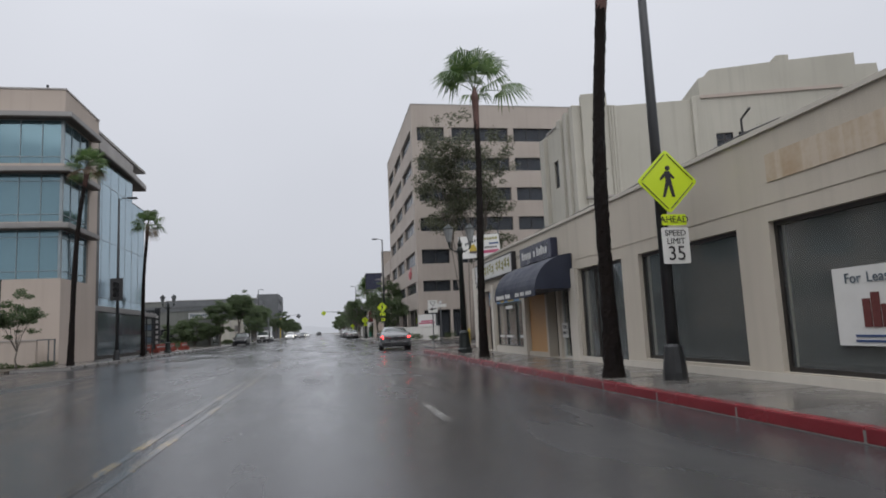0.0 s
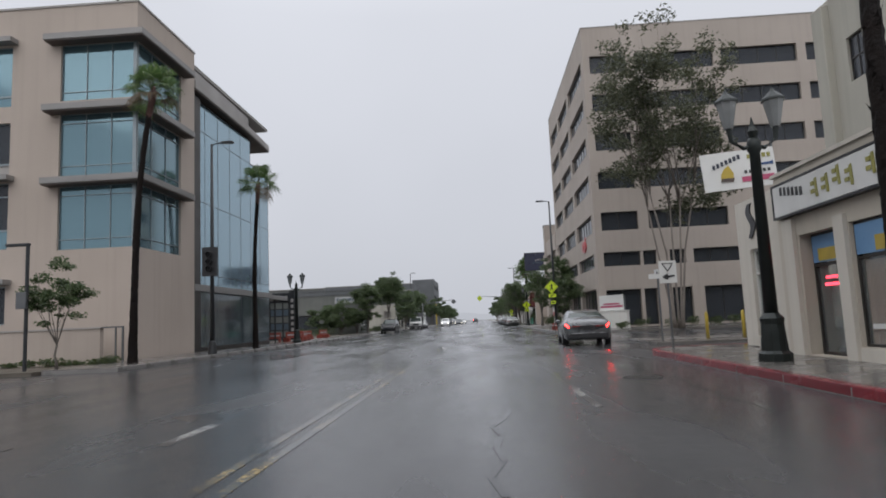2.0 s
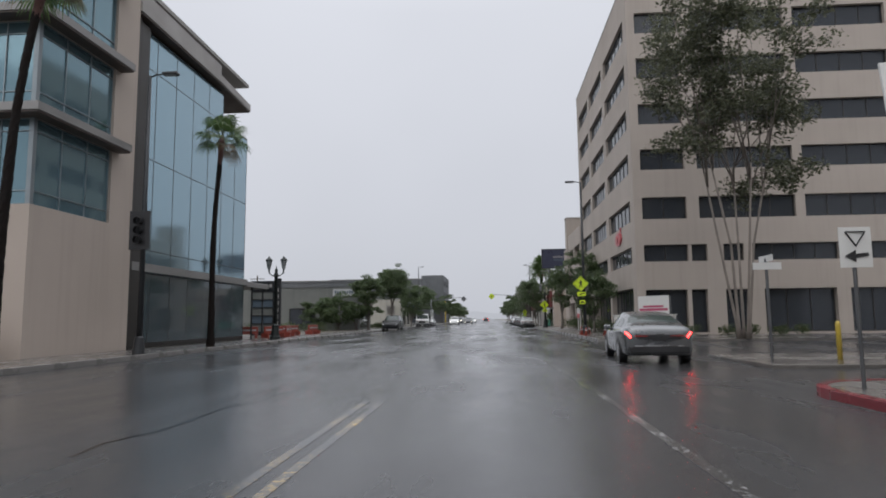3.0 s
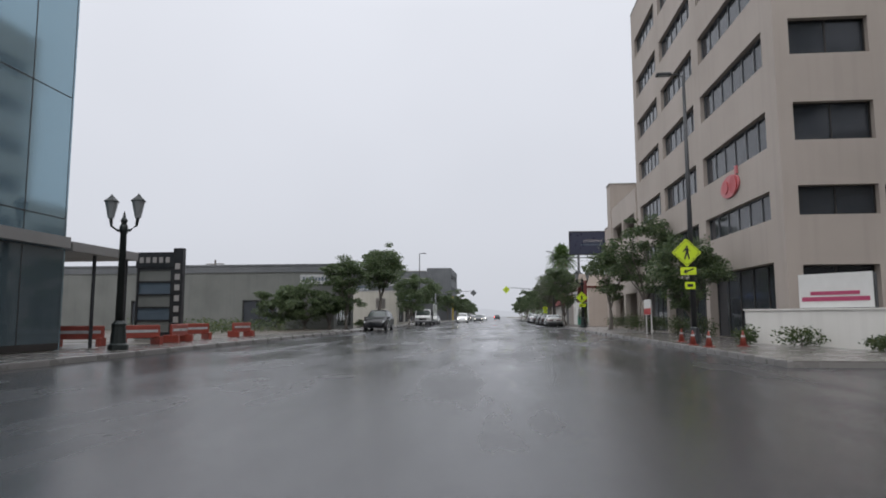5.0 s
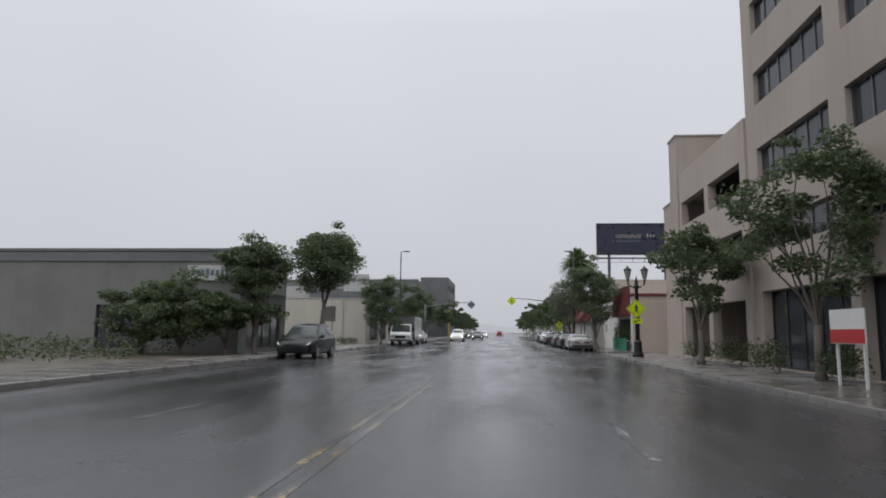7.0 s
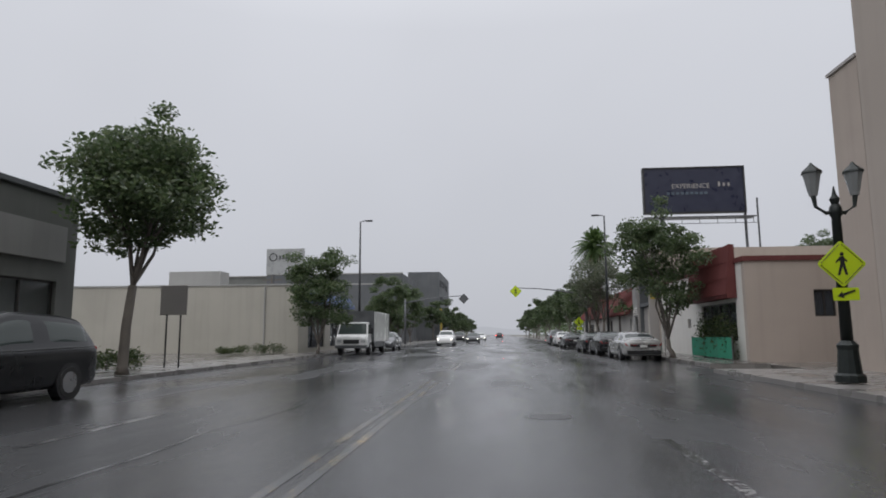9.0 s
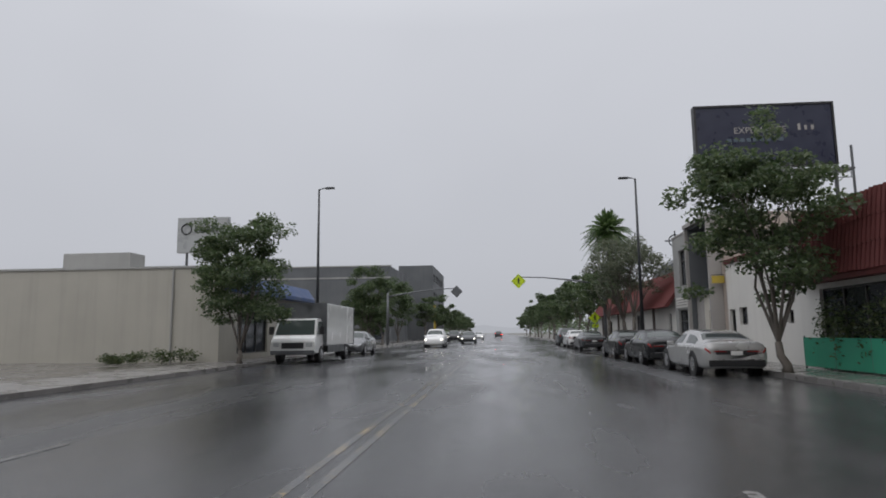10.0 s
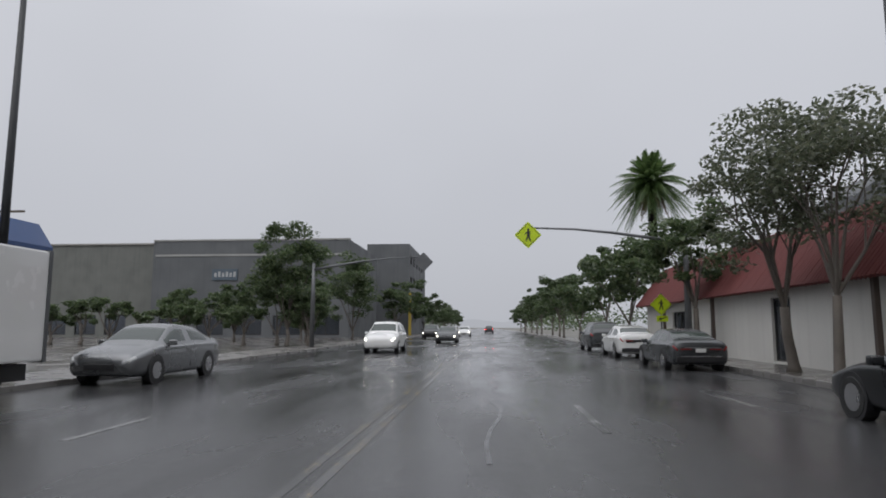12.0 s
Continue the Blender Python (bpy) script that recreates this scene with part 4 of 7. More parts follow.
prism(st_, [(6.63, 13.41), (16.2, 13.41), (16.2, 14.0), (16.15, 14.55), (15.05, 14.55), (15.05, 15.25), (11.6, 15.14), (11.6, 15.46), (10.95, 15.46), (10.95, 15.12), (7.35, 14.95), (7.15, 14.82), (7.0, 14.6), (6.63, 14.48)], "y", 0.25, 8.0)
hall_part("stage_parapet", st_, "deco", "stepped parapet of the stage block")
hall_part("string_course", boxes((6.63, 14.2, 0.1, 0.198, 13.28, 13.46)), "pink")
for a, b in ((7.3, 8.22), (8.5, 9.12)):
    wf = hall_part("window", facade("y", 0.3, 1, a, b, 10.5, 11.22, [(a + 0.05 + k * (b - a) / 2, a - 0.03 + (k + 1) * (b - a) / 2, z, z + 0.3) for k in range(2) for z in (10.54, 10.89)], 0.08), "darkframe")
    hall_part("pane", boxes((a + 0.01, b - 0.01, 0.335, 0.345, 10.51, 11.21)), "darkglass", parent=wf)
hall_part("stage_end", boxes((15.9, 16.2, 0.61, 8.0, 0.0, 13.4)), "deco")
hall_part("stage_back", boxes((0.7, 16.2, 8.02, 8.3, 0.0, 13.0)), "deco")
hall_part("rear_room", boxes((6.8, 16.0, 3.0, 3.2, 0.0, 13.3)), "room")
hall_part("roof", boxes((0.7, 16.1, 0.66, 8.0, 12.4, 12.6)), "roof")
part("street_wall", facade("x", 15.3, 1, 40.0, 44.7, 0.0, 13.05, [(42.3, 43.3, 9.35, 11.05)], 0.4), "deco", hall)
for y0, y1, z, d in ((44.2, 44.95, 12.85, 0.3), (41.35, 41.95, 13.2, 0.26), (40.55, 41.05, 13.35, 0.2), (39.75, 40.25, 13.5, 0.12)):
    part("pier", boxes((15.3 - d, 15.9, y0, y1, 0.0, z), bevel=0.05), "deco", hall)
part("end_wall", boxes((15.72, 30, 44.3, 44.7, 0.0, 13.05)), "deco", hall)
part("coping", boxes((15.22, 15.74, 42.0, 44.15, 13.06, 13.14)), "fascia", hall)
wf = part("window", facade("x", 15.4, 1, 42.3, 43.3, 9.35, 11.05, [(42.36, 42.78, 9.41, 10.2), (42.82, 43.24, 9.41, 10.2), (42.36, 42.78, 10.25, 10.99), (42.82, 43.24, 10.25, 10.99)], 0.08), "darkframe", hall)
part("pane", boxes((15.43, 15.44, 42.31, 43.29, 9.36, 11.04)), "darkglass", wf).visible_shadow = False
part("stair_room", boxes((16.6, 16.8, 41.5, 44.2, 0.0, 12.9)), "room", hall)
# ---------------------------------------------------------------- far side: low shops of the second block
b5 = thing("green_store", (-14, 98, 0), "single-storey grey-green store with a pale sign band", "building")
part("south_wall", facade("y", 98, 1, -46, -14, 0.0, 5.5, [(-22, -19, 0.3, 2.6), (-32, -29, 0.3, 2.6)], 0.3), "greenwall", b5)
part("street_wall", facade("x", -14, -1, 98.3, 105.2, 0.0, 5.5, [(99, 104.4, 0.3, 2.9)], 0.3), "greenwall", b5)
part("north_wall", boxes((-46, -14.3, 104.9, 105.2, 0.0, 5.5)), "greenwall", b5)
# pale inner wall added to lighten the view through the street window
part("back_room", boxes((-15.6, -15.5, 98.4, 104.8, 0.0, 4.8)), "blind", b5)
part("roof", boxes((-46, -14.3, 98.3, 104.9, 4.9, 5.1)), "roof", b5)
part("rear_wall", boxes((-46.3, -46.02, 98, 105.2, 0.0, 5.5)), "greenwall", b5)
part("coping", boxes((-46, -13.9, 97.9, 98.35, 5.5, 5.65), (-14.35, -13.9, 98.35, 105.25, 5.5, 5.65)), "darkwall", b5)
part("sign_band", boxes((-13.99, -13.9, 98.8, 104.6, 3.5, 4.6)), "greywall", b5, "weathered grey-blue sign board")
wall_sign = part("wall_sign", boxes((-16.95, -14.4, 97.86, 97.99, 3.92, 4.72), bevel=0.02), "lantern", b5, "pale grey lettered sign board")
for k in range(8):
    part("letter_bar", boxes((-16.7 + k * 0.27, -16.52 + k * 0.27, 97.84, 97.858, 4.2, 4.48 + 0.06 * (k % 3 == 0))), "duskblue", wall_sign)
part("fascia_band", boxes((-46, -14.05, 97.93, 97.995, 4.95, 5.45)), "darkwall", b5)
window(b5, "x", -14, -1, (99, 104.4, 0.3, 2.9), cols=4, recess=0.12, glass="shopglass")
window(b5, "y", 98, 1, (-22, -19, 0.3, 2.6), cols=2, recess=0.12)
window(b5, "y", 98, 1, (-32, -29, 0.3, 2.6), cols=2, recess=0.12)

b6 = thing("white_store", (-13, 125, 0), "low white-walled store with a blue roof band", "building")
part("south_wall", facade("y", 125, 1, -44, -13, 0.0, 4.35, [(-30.5, -29.6, 0.2, 2.3)], 0.3), "offwhite", b6)
part("street_wall", facade("x", -13, -1, 125.3, 137.4, 0.0, 3.3, [(127, 131, 0.4, 2.6), (132.5, 136, 0.4, 2.6)], 0.3), "offwhite", b6)
part("north_wall", boxes((-44, -13.3, 137.1, 137.4, 0.0, 4.1)), "offwhite", b6)
part("roof", boxes((-44, -13.3, 125.3, 137.1, 3.6, 3.8)), "roof", b6)
bm = bmesh.new()
prism(bm, [(-13.0, 3.3), (-12.3, 3.3), (-12.3, 3.5), (-12.75, 4.15), (-13.3, 4.15), (-13.3, 3.8)], "y", 125.6, 137.45)
part("blue_roof_band", bm, "blue", b6, "blue painted metal roof band")
part("rear_wall", boxes((-44.3, -44.02, 125, 137.4, 0.0, 4.3)), "offwhite", b6)
part("coping", boxes((-44, -12.96, 124.94, 125.34, 4.35, 4.45)), "greywall", b6)
window(b6, "x", -13, -1, (127, 131, 0.4, 2.6), cols=3, recess=0.1)
window(b6, "x", -13, -1, (132.5, 136, 0.4, 2.6), cols=3, recess=0.1)
part("door", boxes((-30.5, -29.6, 125.1, 125.16, 0.2, 2.3)), "greywall", b6)
part("rooftop_unit", boxes((-24.6, -20.7, 130.5, 132, 3.8, 5.9), bevel=0.03), "greywall", b6)
part("down_pipe", tubes([[(-15.2, 124.93, 0.1), (-15.2, 124.93, 4.3)], 0.05], seg=8), "greywall", b6)

b7 = thing("dark_store", (-17.5, 197, 0), "long dark grey store behind hedges", "building")
hb = [(-22.0 - 4.8 * k, -18.6 - 4.8 * k, 0.4, 2.8) for k in range(5)]
part("south_wall", facade("y", 197, 1, -42.0, -17.5, 0.0, 12.0, hb, 0.3), "darkwall", b7)
part("street_wall", boxes((-17.8, -17.5, 197.3, 216, 0.0, 12.0)), "darkwall", b7)
part("roof", boxes((-42, -17.8, 197.3, 216, 11.3, 11.5)), "roof", b7)
part("rear_wall", boxes((-42.3, -42.02, 197, 216, 0.0, 12.0)), "darkwall", b7)
part("north_wall", boxes((-42, -17.82, 215.7, 216, 0.0, 11.25)), "darkwall", b7)
part("coping", boxes((-42.3, -17.42, 196.92, 197.34, 12.0, 12.2)), "greywall", b7)
part("string_course", boxes((-42.0, -17.5, 196.93, 196.995, 10.1, 10.35)), "greywall", b7)
sp_ = part("sign_panel", boxes((-34.6, -31.4, 196.85, 196.99, 7.1, 8.5)), "duskblue", b7)
for k in range(6):
    part("letter_bar", boxes((-34.3 + k * 0.48, -34.0 + k * 0.48, 196.82, 196.848, 7.5, 8.0 + 0.15 * (k % 2))), "lantern", sp_)
for h in hb:
    window(b7, "y", 197, 1, h, cols=2, recess=0.1)
b8 = thing("dark_block", (-13.2, 221, 0), "dark slab-sided tower block", "building")
hb8 = [(222.5 + 4 * k, 225 + 4 * k, z, z + 1.5) for k in range(5) for z in (4.5, 8.0, 11.5)]
part("south_wall", boxes((-20, -13.2, 221, 221.4, 0.0, 14.6)), "darkwall", b8)
part("street_wall", facade("x", -13.2, -1, 221.4, 246, 0.0, 14.6, hb8, 0.3), "darkwall", b8)
part("west_wall", boxes((-20, -19.7, 221.4, 246, 0.0, 14.6)), "darkwall", b8)
part("north_wall", boxes((-19.68, -13.52, 245.7, 246, 0.0, 13.9)), "darkwall", b8)
part("roof", boxes((-19.7, -13.5, 221.4, 246, 14.0, 14.2)), "roof", b8)
for h in hb8:
    window(b8, "x", -13.2, -1, h, cols=2, recess=0.1)

# ---------------------------------------------------------------- near side: third block
b10 = thing("beige_store", (9.15, 112, 0), "low beige stucco store with a brick-red coping", "building")
part("south_wall", facade("y", 112, 1, 9.15, 24, 0.0, 4.05, [(11.7, 12.5, 1.85, 2.9)], 0.3), "pink", b10)
window(b10, "y", 112, 1, (11.7, 12.5, 1.85, 2.9), cols=2, recess=0.08)
part("street_wall", facade("x", 9.15, 1, 112.3, 125.38, 0.0, 4.05, [(113.1, 117.6, 0.9, 2.5), (119.4, 119.9, 1.5, 1.95), (123.3, 124.1, 1.5, 2.2), (124.55, 125.2, 0.15, 2.15)], 0.3), "shopwhite", b10, "pale painted street front")
part("roof", boxes((9.45, 24, 112.3, 125.38, 3.5, 3.7)), "roof", b10)
part("coping", boxes((9.08, 24, 111.93, 112.36, 4.05, 4.25), (9.08, 9.5, 112.36, 125.38, 4.05, 4.25)), "redtile", b10)
part("rear_wall", boxes((24.02, 24.3, 112, 125.38, 0.0, 4.0)), "pink", b10)
window(b10, "x", 9.15, 1, (113.1, 117.6, 0.9, 2.5), cols=4, recess=0.1)
for h in ((119.4, 119.9, 1.5, 1.95), (123.3, 124.1, 1.5, 2.2), (124.55, 125.2, 0.15, 2.15)):
    window(b10, "x", 9.15, 1, h, cols=1, recess=0.12)
part("back_room", boxes((11.6, 11.8, 112.4, 125.3, 0.0, 3.4)), "room", b10)
mans = bmesh.new()
prism(mans, [(9.14, 2.65), (8.75, 2.65), (8.75, 2.8), (9.02, 4.85), (9.14, 4.85)], "y", 112.9, 118.4)
canopy_ob = part("red_canopy", mans, "redtile", b10, "steep dark red tiled canopy")
tl = bmesh.new()
tube(tl, [(0, 0, 0), (0.095, 0, 0.72)], [0.085, 0.07], seg=6)
ctile = part("tile", tl, "redtile", canopy_ob, world=False)
for i in range(27):
    for c in range(3):
        o = ctile if i == c == 0 else new("tile", ctile.data)
        o.parent = canopy_ob
        o.location = Vector((8.745 + 0.09 * c - 0.01 * c, 113.0 + i * 0.2, 2.8 + 0.67 * c + rng.uniform(-0.015, 0.015))) - origin(canopy_ob)

b11 = thing("grey_shop_house", (9.2, 125.4, 0), "two-storey grey rendered shop with a portal frame", "building")
upper, lower = (130.6, 132.4, 3.65, 5.55), [(129.5, 130.9, 0.2, 2.5), (131.3, 133.0, 0.5, 2.4)]
part("street_wall", facade("x", 9.2, 1, 129.2, 133.5, 0.0, 6.35, [upper, *lower], 0.3), "greywall", b11)
deep = [(126.2, 127.5, 3.5, 5.9), (127.65, 128.9, 3.5, 5.9)]
# recess wall and linings coloured dark to hold the shade inside
part("recessed_wall", facade("x", 10.4, 1, 126.0, 129.2, 0.0, 6.1, deep, 0.25), "room", b11)
part("ground_wall", facade("x", 8.98, 1, 126.01, 127.9, 0.12, 2.94, [(126.5, 127.3, 0.15, 2.2)], 0.25), "cream2", b11, "cream rendered ground-floor wall")
part("door", boxes((9.1, 9.15, 126.5, 127.3, 0.16, 2.19)), "greywall", b11)
part("shutter", boxes(*[(8.97 + 0.01 * (k % 2), 9.05, 127.92, 128.96, 0.13 + 0.2 * k, 0.325 + 0.2 * k) for k in range(14)]), "fascia", b11, "grey slatted shutter")
part("balcony_slab", boxes((8.72, 10.38, 125.95, 129.04, 2.95, 3.15)), "darkwall", b11)
part("side_lining", boxes((8.75, 10.38, 128.98, 129.04, 0.12, 6.2), (8.75, 10.38, 125.95, 126.0, 0.12, 6.2), (8.75, 10.38, 126.0, 128.97, 6.12, 6.21)), "darkwall", b11)
portal = bmesh.new()
box(portal, 8.6, 10.4, 129.05, 129.19, 0.12, 6.22)
box(portal, 8.6, 10.4, 125.82, 125.94, 0.12, 6.22)
box(portal, 8.56, 10.4, 125.8, 129.21, 6.22, 6.4)
part("portal_frame", portal, "fascia", b11, "thin pale frame round the deep recess")
part("north_wall", boxes((9.5, 22, 133.2, 133.5, 0.0, 6.35)), "greywall", b11)
part("south_wall", boxes((9.15, 22, 125.4, 125.78, 0.0, 6.36)), "pink", b11)
part("coping", boxes((9.16, 9.52, 129.23, 133.54, 6.35, 6.42)), "fascia", b11)
part("roof", boxes((10.41, 22, 125.8, 129.2, 6.1, 6.3), (9.5, 22, 129.22, 133.2, 5.9, 6.1)), "roof", b11)
for h in (upper, *lower):
    window(b11, "x", 9.2, 1, h, cols=2, rows=(h[3] - 0.6,), recess=0.12)
for h in deep:
    window(b11, "x", 10.4, 1, h, cols=2, recess=0.08)
part("rear_wall", boxes((22.02, 22.3, 125.4, 133.5, 0.0, 6.0)), "greywall", b11)
part("back_room", boxes((13, 13.2, 125.8, 133.2, 0.0, 5.8)), "room", b11)
sign_ob = part("wall_sign", boxes((9.12, 9.19, 130.9, 133.1, 2.5, 3.05), bevel=0.01), "shopwhite", b11, "pale lettered sign board")
for k in range(3):
    part("letter_bar", boxes((9.1, 9.118, 131.1, 132.9 - 0.3 * (k % 2), 2.6 + 0.14 * k, 2.66 + 0.14 * k)), "fascia", sign_ob)
hs_ = part("hanging_sign", boxes((8.62, 9.14, 125.5, 125.58, 3.3, 3.62), bevel=0.01), "yellow", b11)
part("bracket", boxes((8.6, 9.15, 125.53, 125.55, 3.64, 3.67)), "steel", hs_)

b12 = thing("tile_roof_shops", (9.4, 134, 0), "long low white shops under a red clay-tile eave", "building")
hb12 = [(135.2, 135.8, 0.2, 2.3), (143.3, 144.75, 0.2, 2.4), (154.5, 157.0, 0.4, 2.2)]
part("street_wall", facade("x", 9.4, 1, 133.9, 162.5, 0.0, 3.35, hb12, 0.3), "shopwhite", b12)
part("south_wall", boxes((9.7, 22, 133.9, 134.2, 0.0, 3.35)), "shopwhite", b12)
part("north_wall", boxes((9.7, 22, 162.2, 162.5, 0.0, 3.35)), "shopwhite", b12)
part("rear_wall", boxes((22.02, 22.3, 133.9, 162.5, 0.0, 4.6)), "shopwhite", b12)
part("back_room", boxes((12.6, 12.8, 134.2, 162.2, 0.0, 3.3)), "room", b12)
for h in hb12:
    window(b12, "x", 9.4, 1, h, cols=2, recess=0.1)
part("roof_deck", boxes((10.5, 22, 133.9, 162.5, 4.7, 4.9)), "roof", b12)
deck_bm = bmesh.new()
prism(deck_bm, [(8.75, 2.62), (10.5, 4.85), (10.5, 4.7), (8.9, 2.62)], "y", 133.9, 162.5)
eave_ob = part("tiled_eave", deck_bm, "redtile", b12, "weathered red clay barrel tiles")
for y in (137.9, 149.6, 157.2):
    part("post", boxes((8.98, 9.12, y, y + 0.14, 0.12, 2.8)), "soffit", b12)
# barrel tiles in courses along the eave
tl = bmesh.new()
tube(tl, [(0, 0, 0), (0.98, 0, 1.25)], 0.075, seg=6)
tile_ob = part("tile", tl, "redtile", eave_ob, world=False)
k = 0
for c in range(2):
    for i in range(143):
        o = tile_ob if k == 0 else new("tile", tile_ob.data)
        k += 1
        o.parent = eave_ob
        o.location = Vector((8.70 + c * 0.84, 134.0 + i * 0.2, 2.62 + c * 1.07 + rng.uniform(-0.01, 0.01))) - origin(eave_ob)

# distance: added hill outline beyond the street; its pale glow stands for mist
mist = glow("haze_glow", (0.47, 0.485, 0.515), 1.0)
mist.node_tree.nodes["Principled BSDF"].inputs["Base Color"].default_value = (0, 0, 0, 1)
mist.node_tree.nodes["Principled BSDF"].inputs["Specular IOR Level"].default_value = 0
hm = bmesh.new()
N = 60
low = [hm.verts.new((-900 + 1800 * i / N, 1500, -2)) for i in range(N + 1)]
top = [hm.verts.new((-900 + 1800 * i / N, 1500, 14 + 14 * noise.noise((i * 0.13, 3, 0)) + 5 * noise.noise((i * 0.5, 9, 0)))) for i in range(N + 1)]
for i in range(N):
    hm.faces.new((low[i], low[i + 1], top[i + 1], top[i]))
setting("backdrop", hm, mist, "added hill outline glowing in a pale haze colour", "backdrop")


# ---------------------------------------------------------------- plants
def leaf_cloud(bm, centre, radii, count, size, rnd, flat=0.6):
    """Small leaf blades scattered in an uneven ball, denser towards its skin."""
    c = Vector(centre)
    for _ in range(count):
        d = Vector((rnd.gauss(0, 1), rnd.gauss(0, 1), rnd.gauss(0, 1))).normalized()
        r = rnd.uniform(0.15, 1.0) ** 0.55 * (1 + 0.4 * noise.noise(d * 1.7 + c * 0.9))
        p = c + Vector((d.x * radii[0], d.y * radii[1], d.z * radii[2])) * r
        s = size * rnd.uniform(0.6, 1.3)
        a = Vector((rnd.gauss(0, 1), rnd.gauss(0, 1), rnd.gauss(0, flat))).normalized()
        b = a.cross(Vector((rnd.gauss(0, 1), rnd.gauss(0, 1), rnd.gauss(0, 1)))).normalized()
        q = [bm.verts.new(p + a * s * u + b * s * 0.42 * v) for u, v in ((-0.6, 0), (0.0, 0.75), (0.7, 0.1), (0.05, -0.7))]
        bm.faces.new(q)


def tree(at, height, crown_r, crown_low, name="street_tree", leaf="leaf", label="leafy green street tree in a pavement cut-out", group="street trees",
         trunk=0.13, clumps=16, leaves=220, size=0.17, lean=(0, 0), seed=1, bark="treebark"):
    """A trunk that forks into crooked limbs and twigs; the leaves hang in uneven clumps at their ends, with gaps between them."""
    rnd = random.Random(seed)
    t = thing(name, at, label, "tree", group)
    tb, cb = bmesh.new(), bmesh.new()

    def jog(a):
        return Vector((rnd.uniform(-a, a), rnd.uniform(-a, a), rnd.uniform(-a, a)))

    def limb(p, q, r0, r1, sag, seg=6):
        """A crooked branch from p to q that first climbs; gives back its points."""
        d = (q - p).length
        pts = [p, p.lerp(q, 0.3) + Vector((0, 0, sag * d)) + jog(0.05 * d), p.lerp(q, 0.65) + Vector((0, 0, sag * 0.8 * d)) + jog(0.07 * d), q]
        tube(tb, pts, [r0, r0 + (r1 - r0) * 0.4, r0 + (r1 - r0) * 0.75, r1], seg, caps=False)
        return pts

    fork = max(0.3, crown_low * rnd.uniform(0.62, 0.82))
    top = Vector((lean[0] * 0.35, lean[1] * 0.35, fork))
    tube(tb, [(0, 0, 0), (0, 0, 0.2), top * 0.55 + Vector((rnd.uniform(-0.08, 0.08), rnd.uniform(-0.08, 0.08), 0)), top], [trunk * 1.5, trunk * 1.08, trunk * 0.95, trunk * 0.85], 9)
    mid = Vector((lean[0], lean[1], (crown_low + height) / 2))
    half = Vector((crown_r, crown_r, (height - crown_low) / 2))
    shift = Vector((seed * 1.37, seed * 0.71, seed * 0.29))

    def shell(d, f):
        """A point of the crown in a direction; lobes and hollows make the outline uneven."""
        k = f * (0.86 + 0.5 * noise.noise(d * 1.9 + shift) + 0.18 * noise.noise(d * 4.3 + shift))
        return mid + Vector((d.x * half.x, d.y * half.y, d.z * half.z)) * k

    tips = []
    limbs = max(4, min(9, clumps // 4))
    for k in range(limbs):
        ang = 2 * math.pi * (k + rnd.uniform(-0.3, 0.3)) / limbs
        d = Vector((math.cos(ang), math.sin(ang), rnd.uniform(-0.35, 0.95))).normalized()
        end = shell(d, rnd.uniform(0.62, 0.85))
        pts = limb(top, end, trunk * 0.5, trunk * 0.1, rnd.uniform(0.04, 0.14))
        tips.append(end)
        for _ in range(2):
            d2 = (d + jog(0.75)).normalized()
            tip = shell(d2, rnd.uniform(0.6, 0.92))
            limb(pts[rnd.choice((1, 2))], tip, trunk * 0.22, trunk * 0.05, 0.03, 5)
            tips.append(tip)
    part("trunk", tb, bark, t, world=False, smooth=True)
    lobes = max(clumps, int(clumps * crown_r * 0.9))
    for k in range(lobes):
        r = min(0.8, crown_r * rnd.uniform(0.14, 0.32))
        if k < len(tips):
            c = tips[k]
        else:
            d = Vector((rnd.gauss(0, 1), rnd.gauss(0, 1), rnd.gauss(0.15, 1))).normalized()
            c = shell(d, rnd.uniform(0.3, 1.0) ** 0.45)
        leaf_cloud(cb, c, (r * rnd.uniform(0.9, 1.35), r * rnd.uniform(0.9, 1.35), r * rnd.uniform(0.5, 0.8)), int(leaves * 0.8 * max(0.45, r / (crown_r * 0.25))), size, rnd)
    part("crown", cb, leaf, t, world=False)
    return t


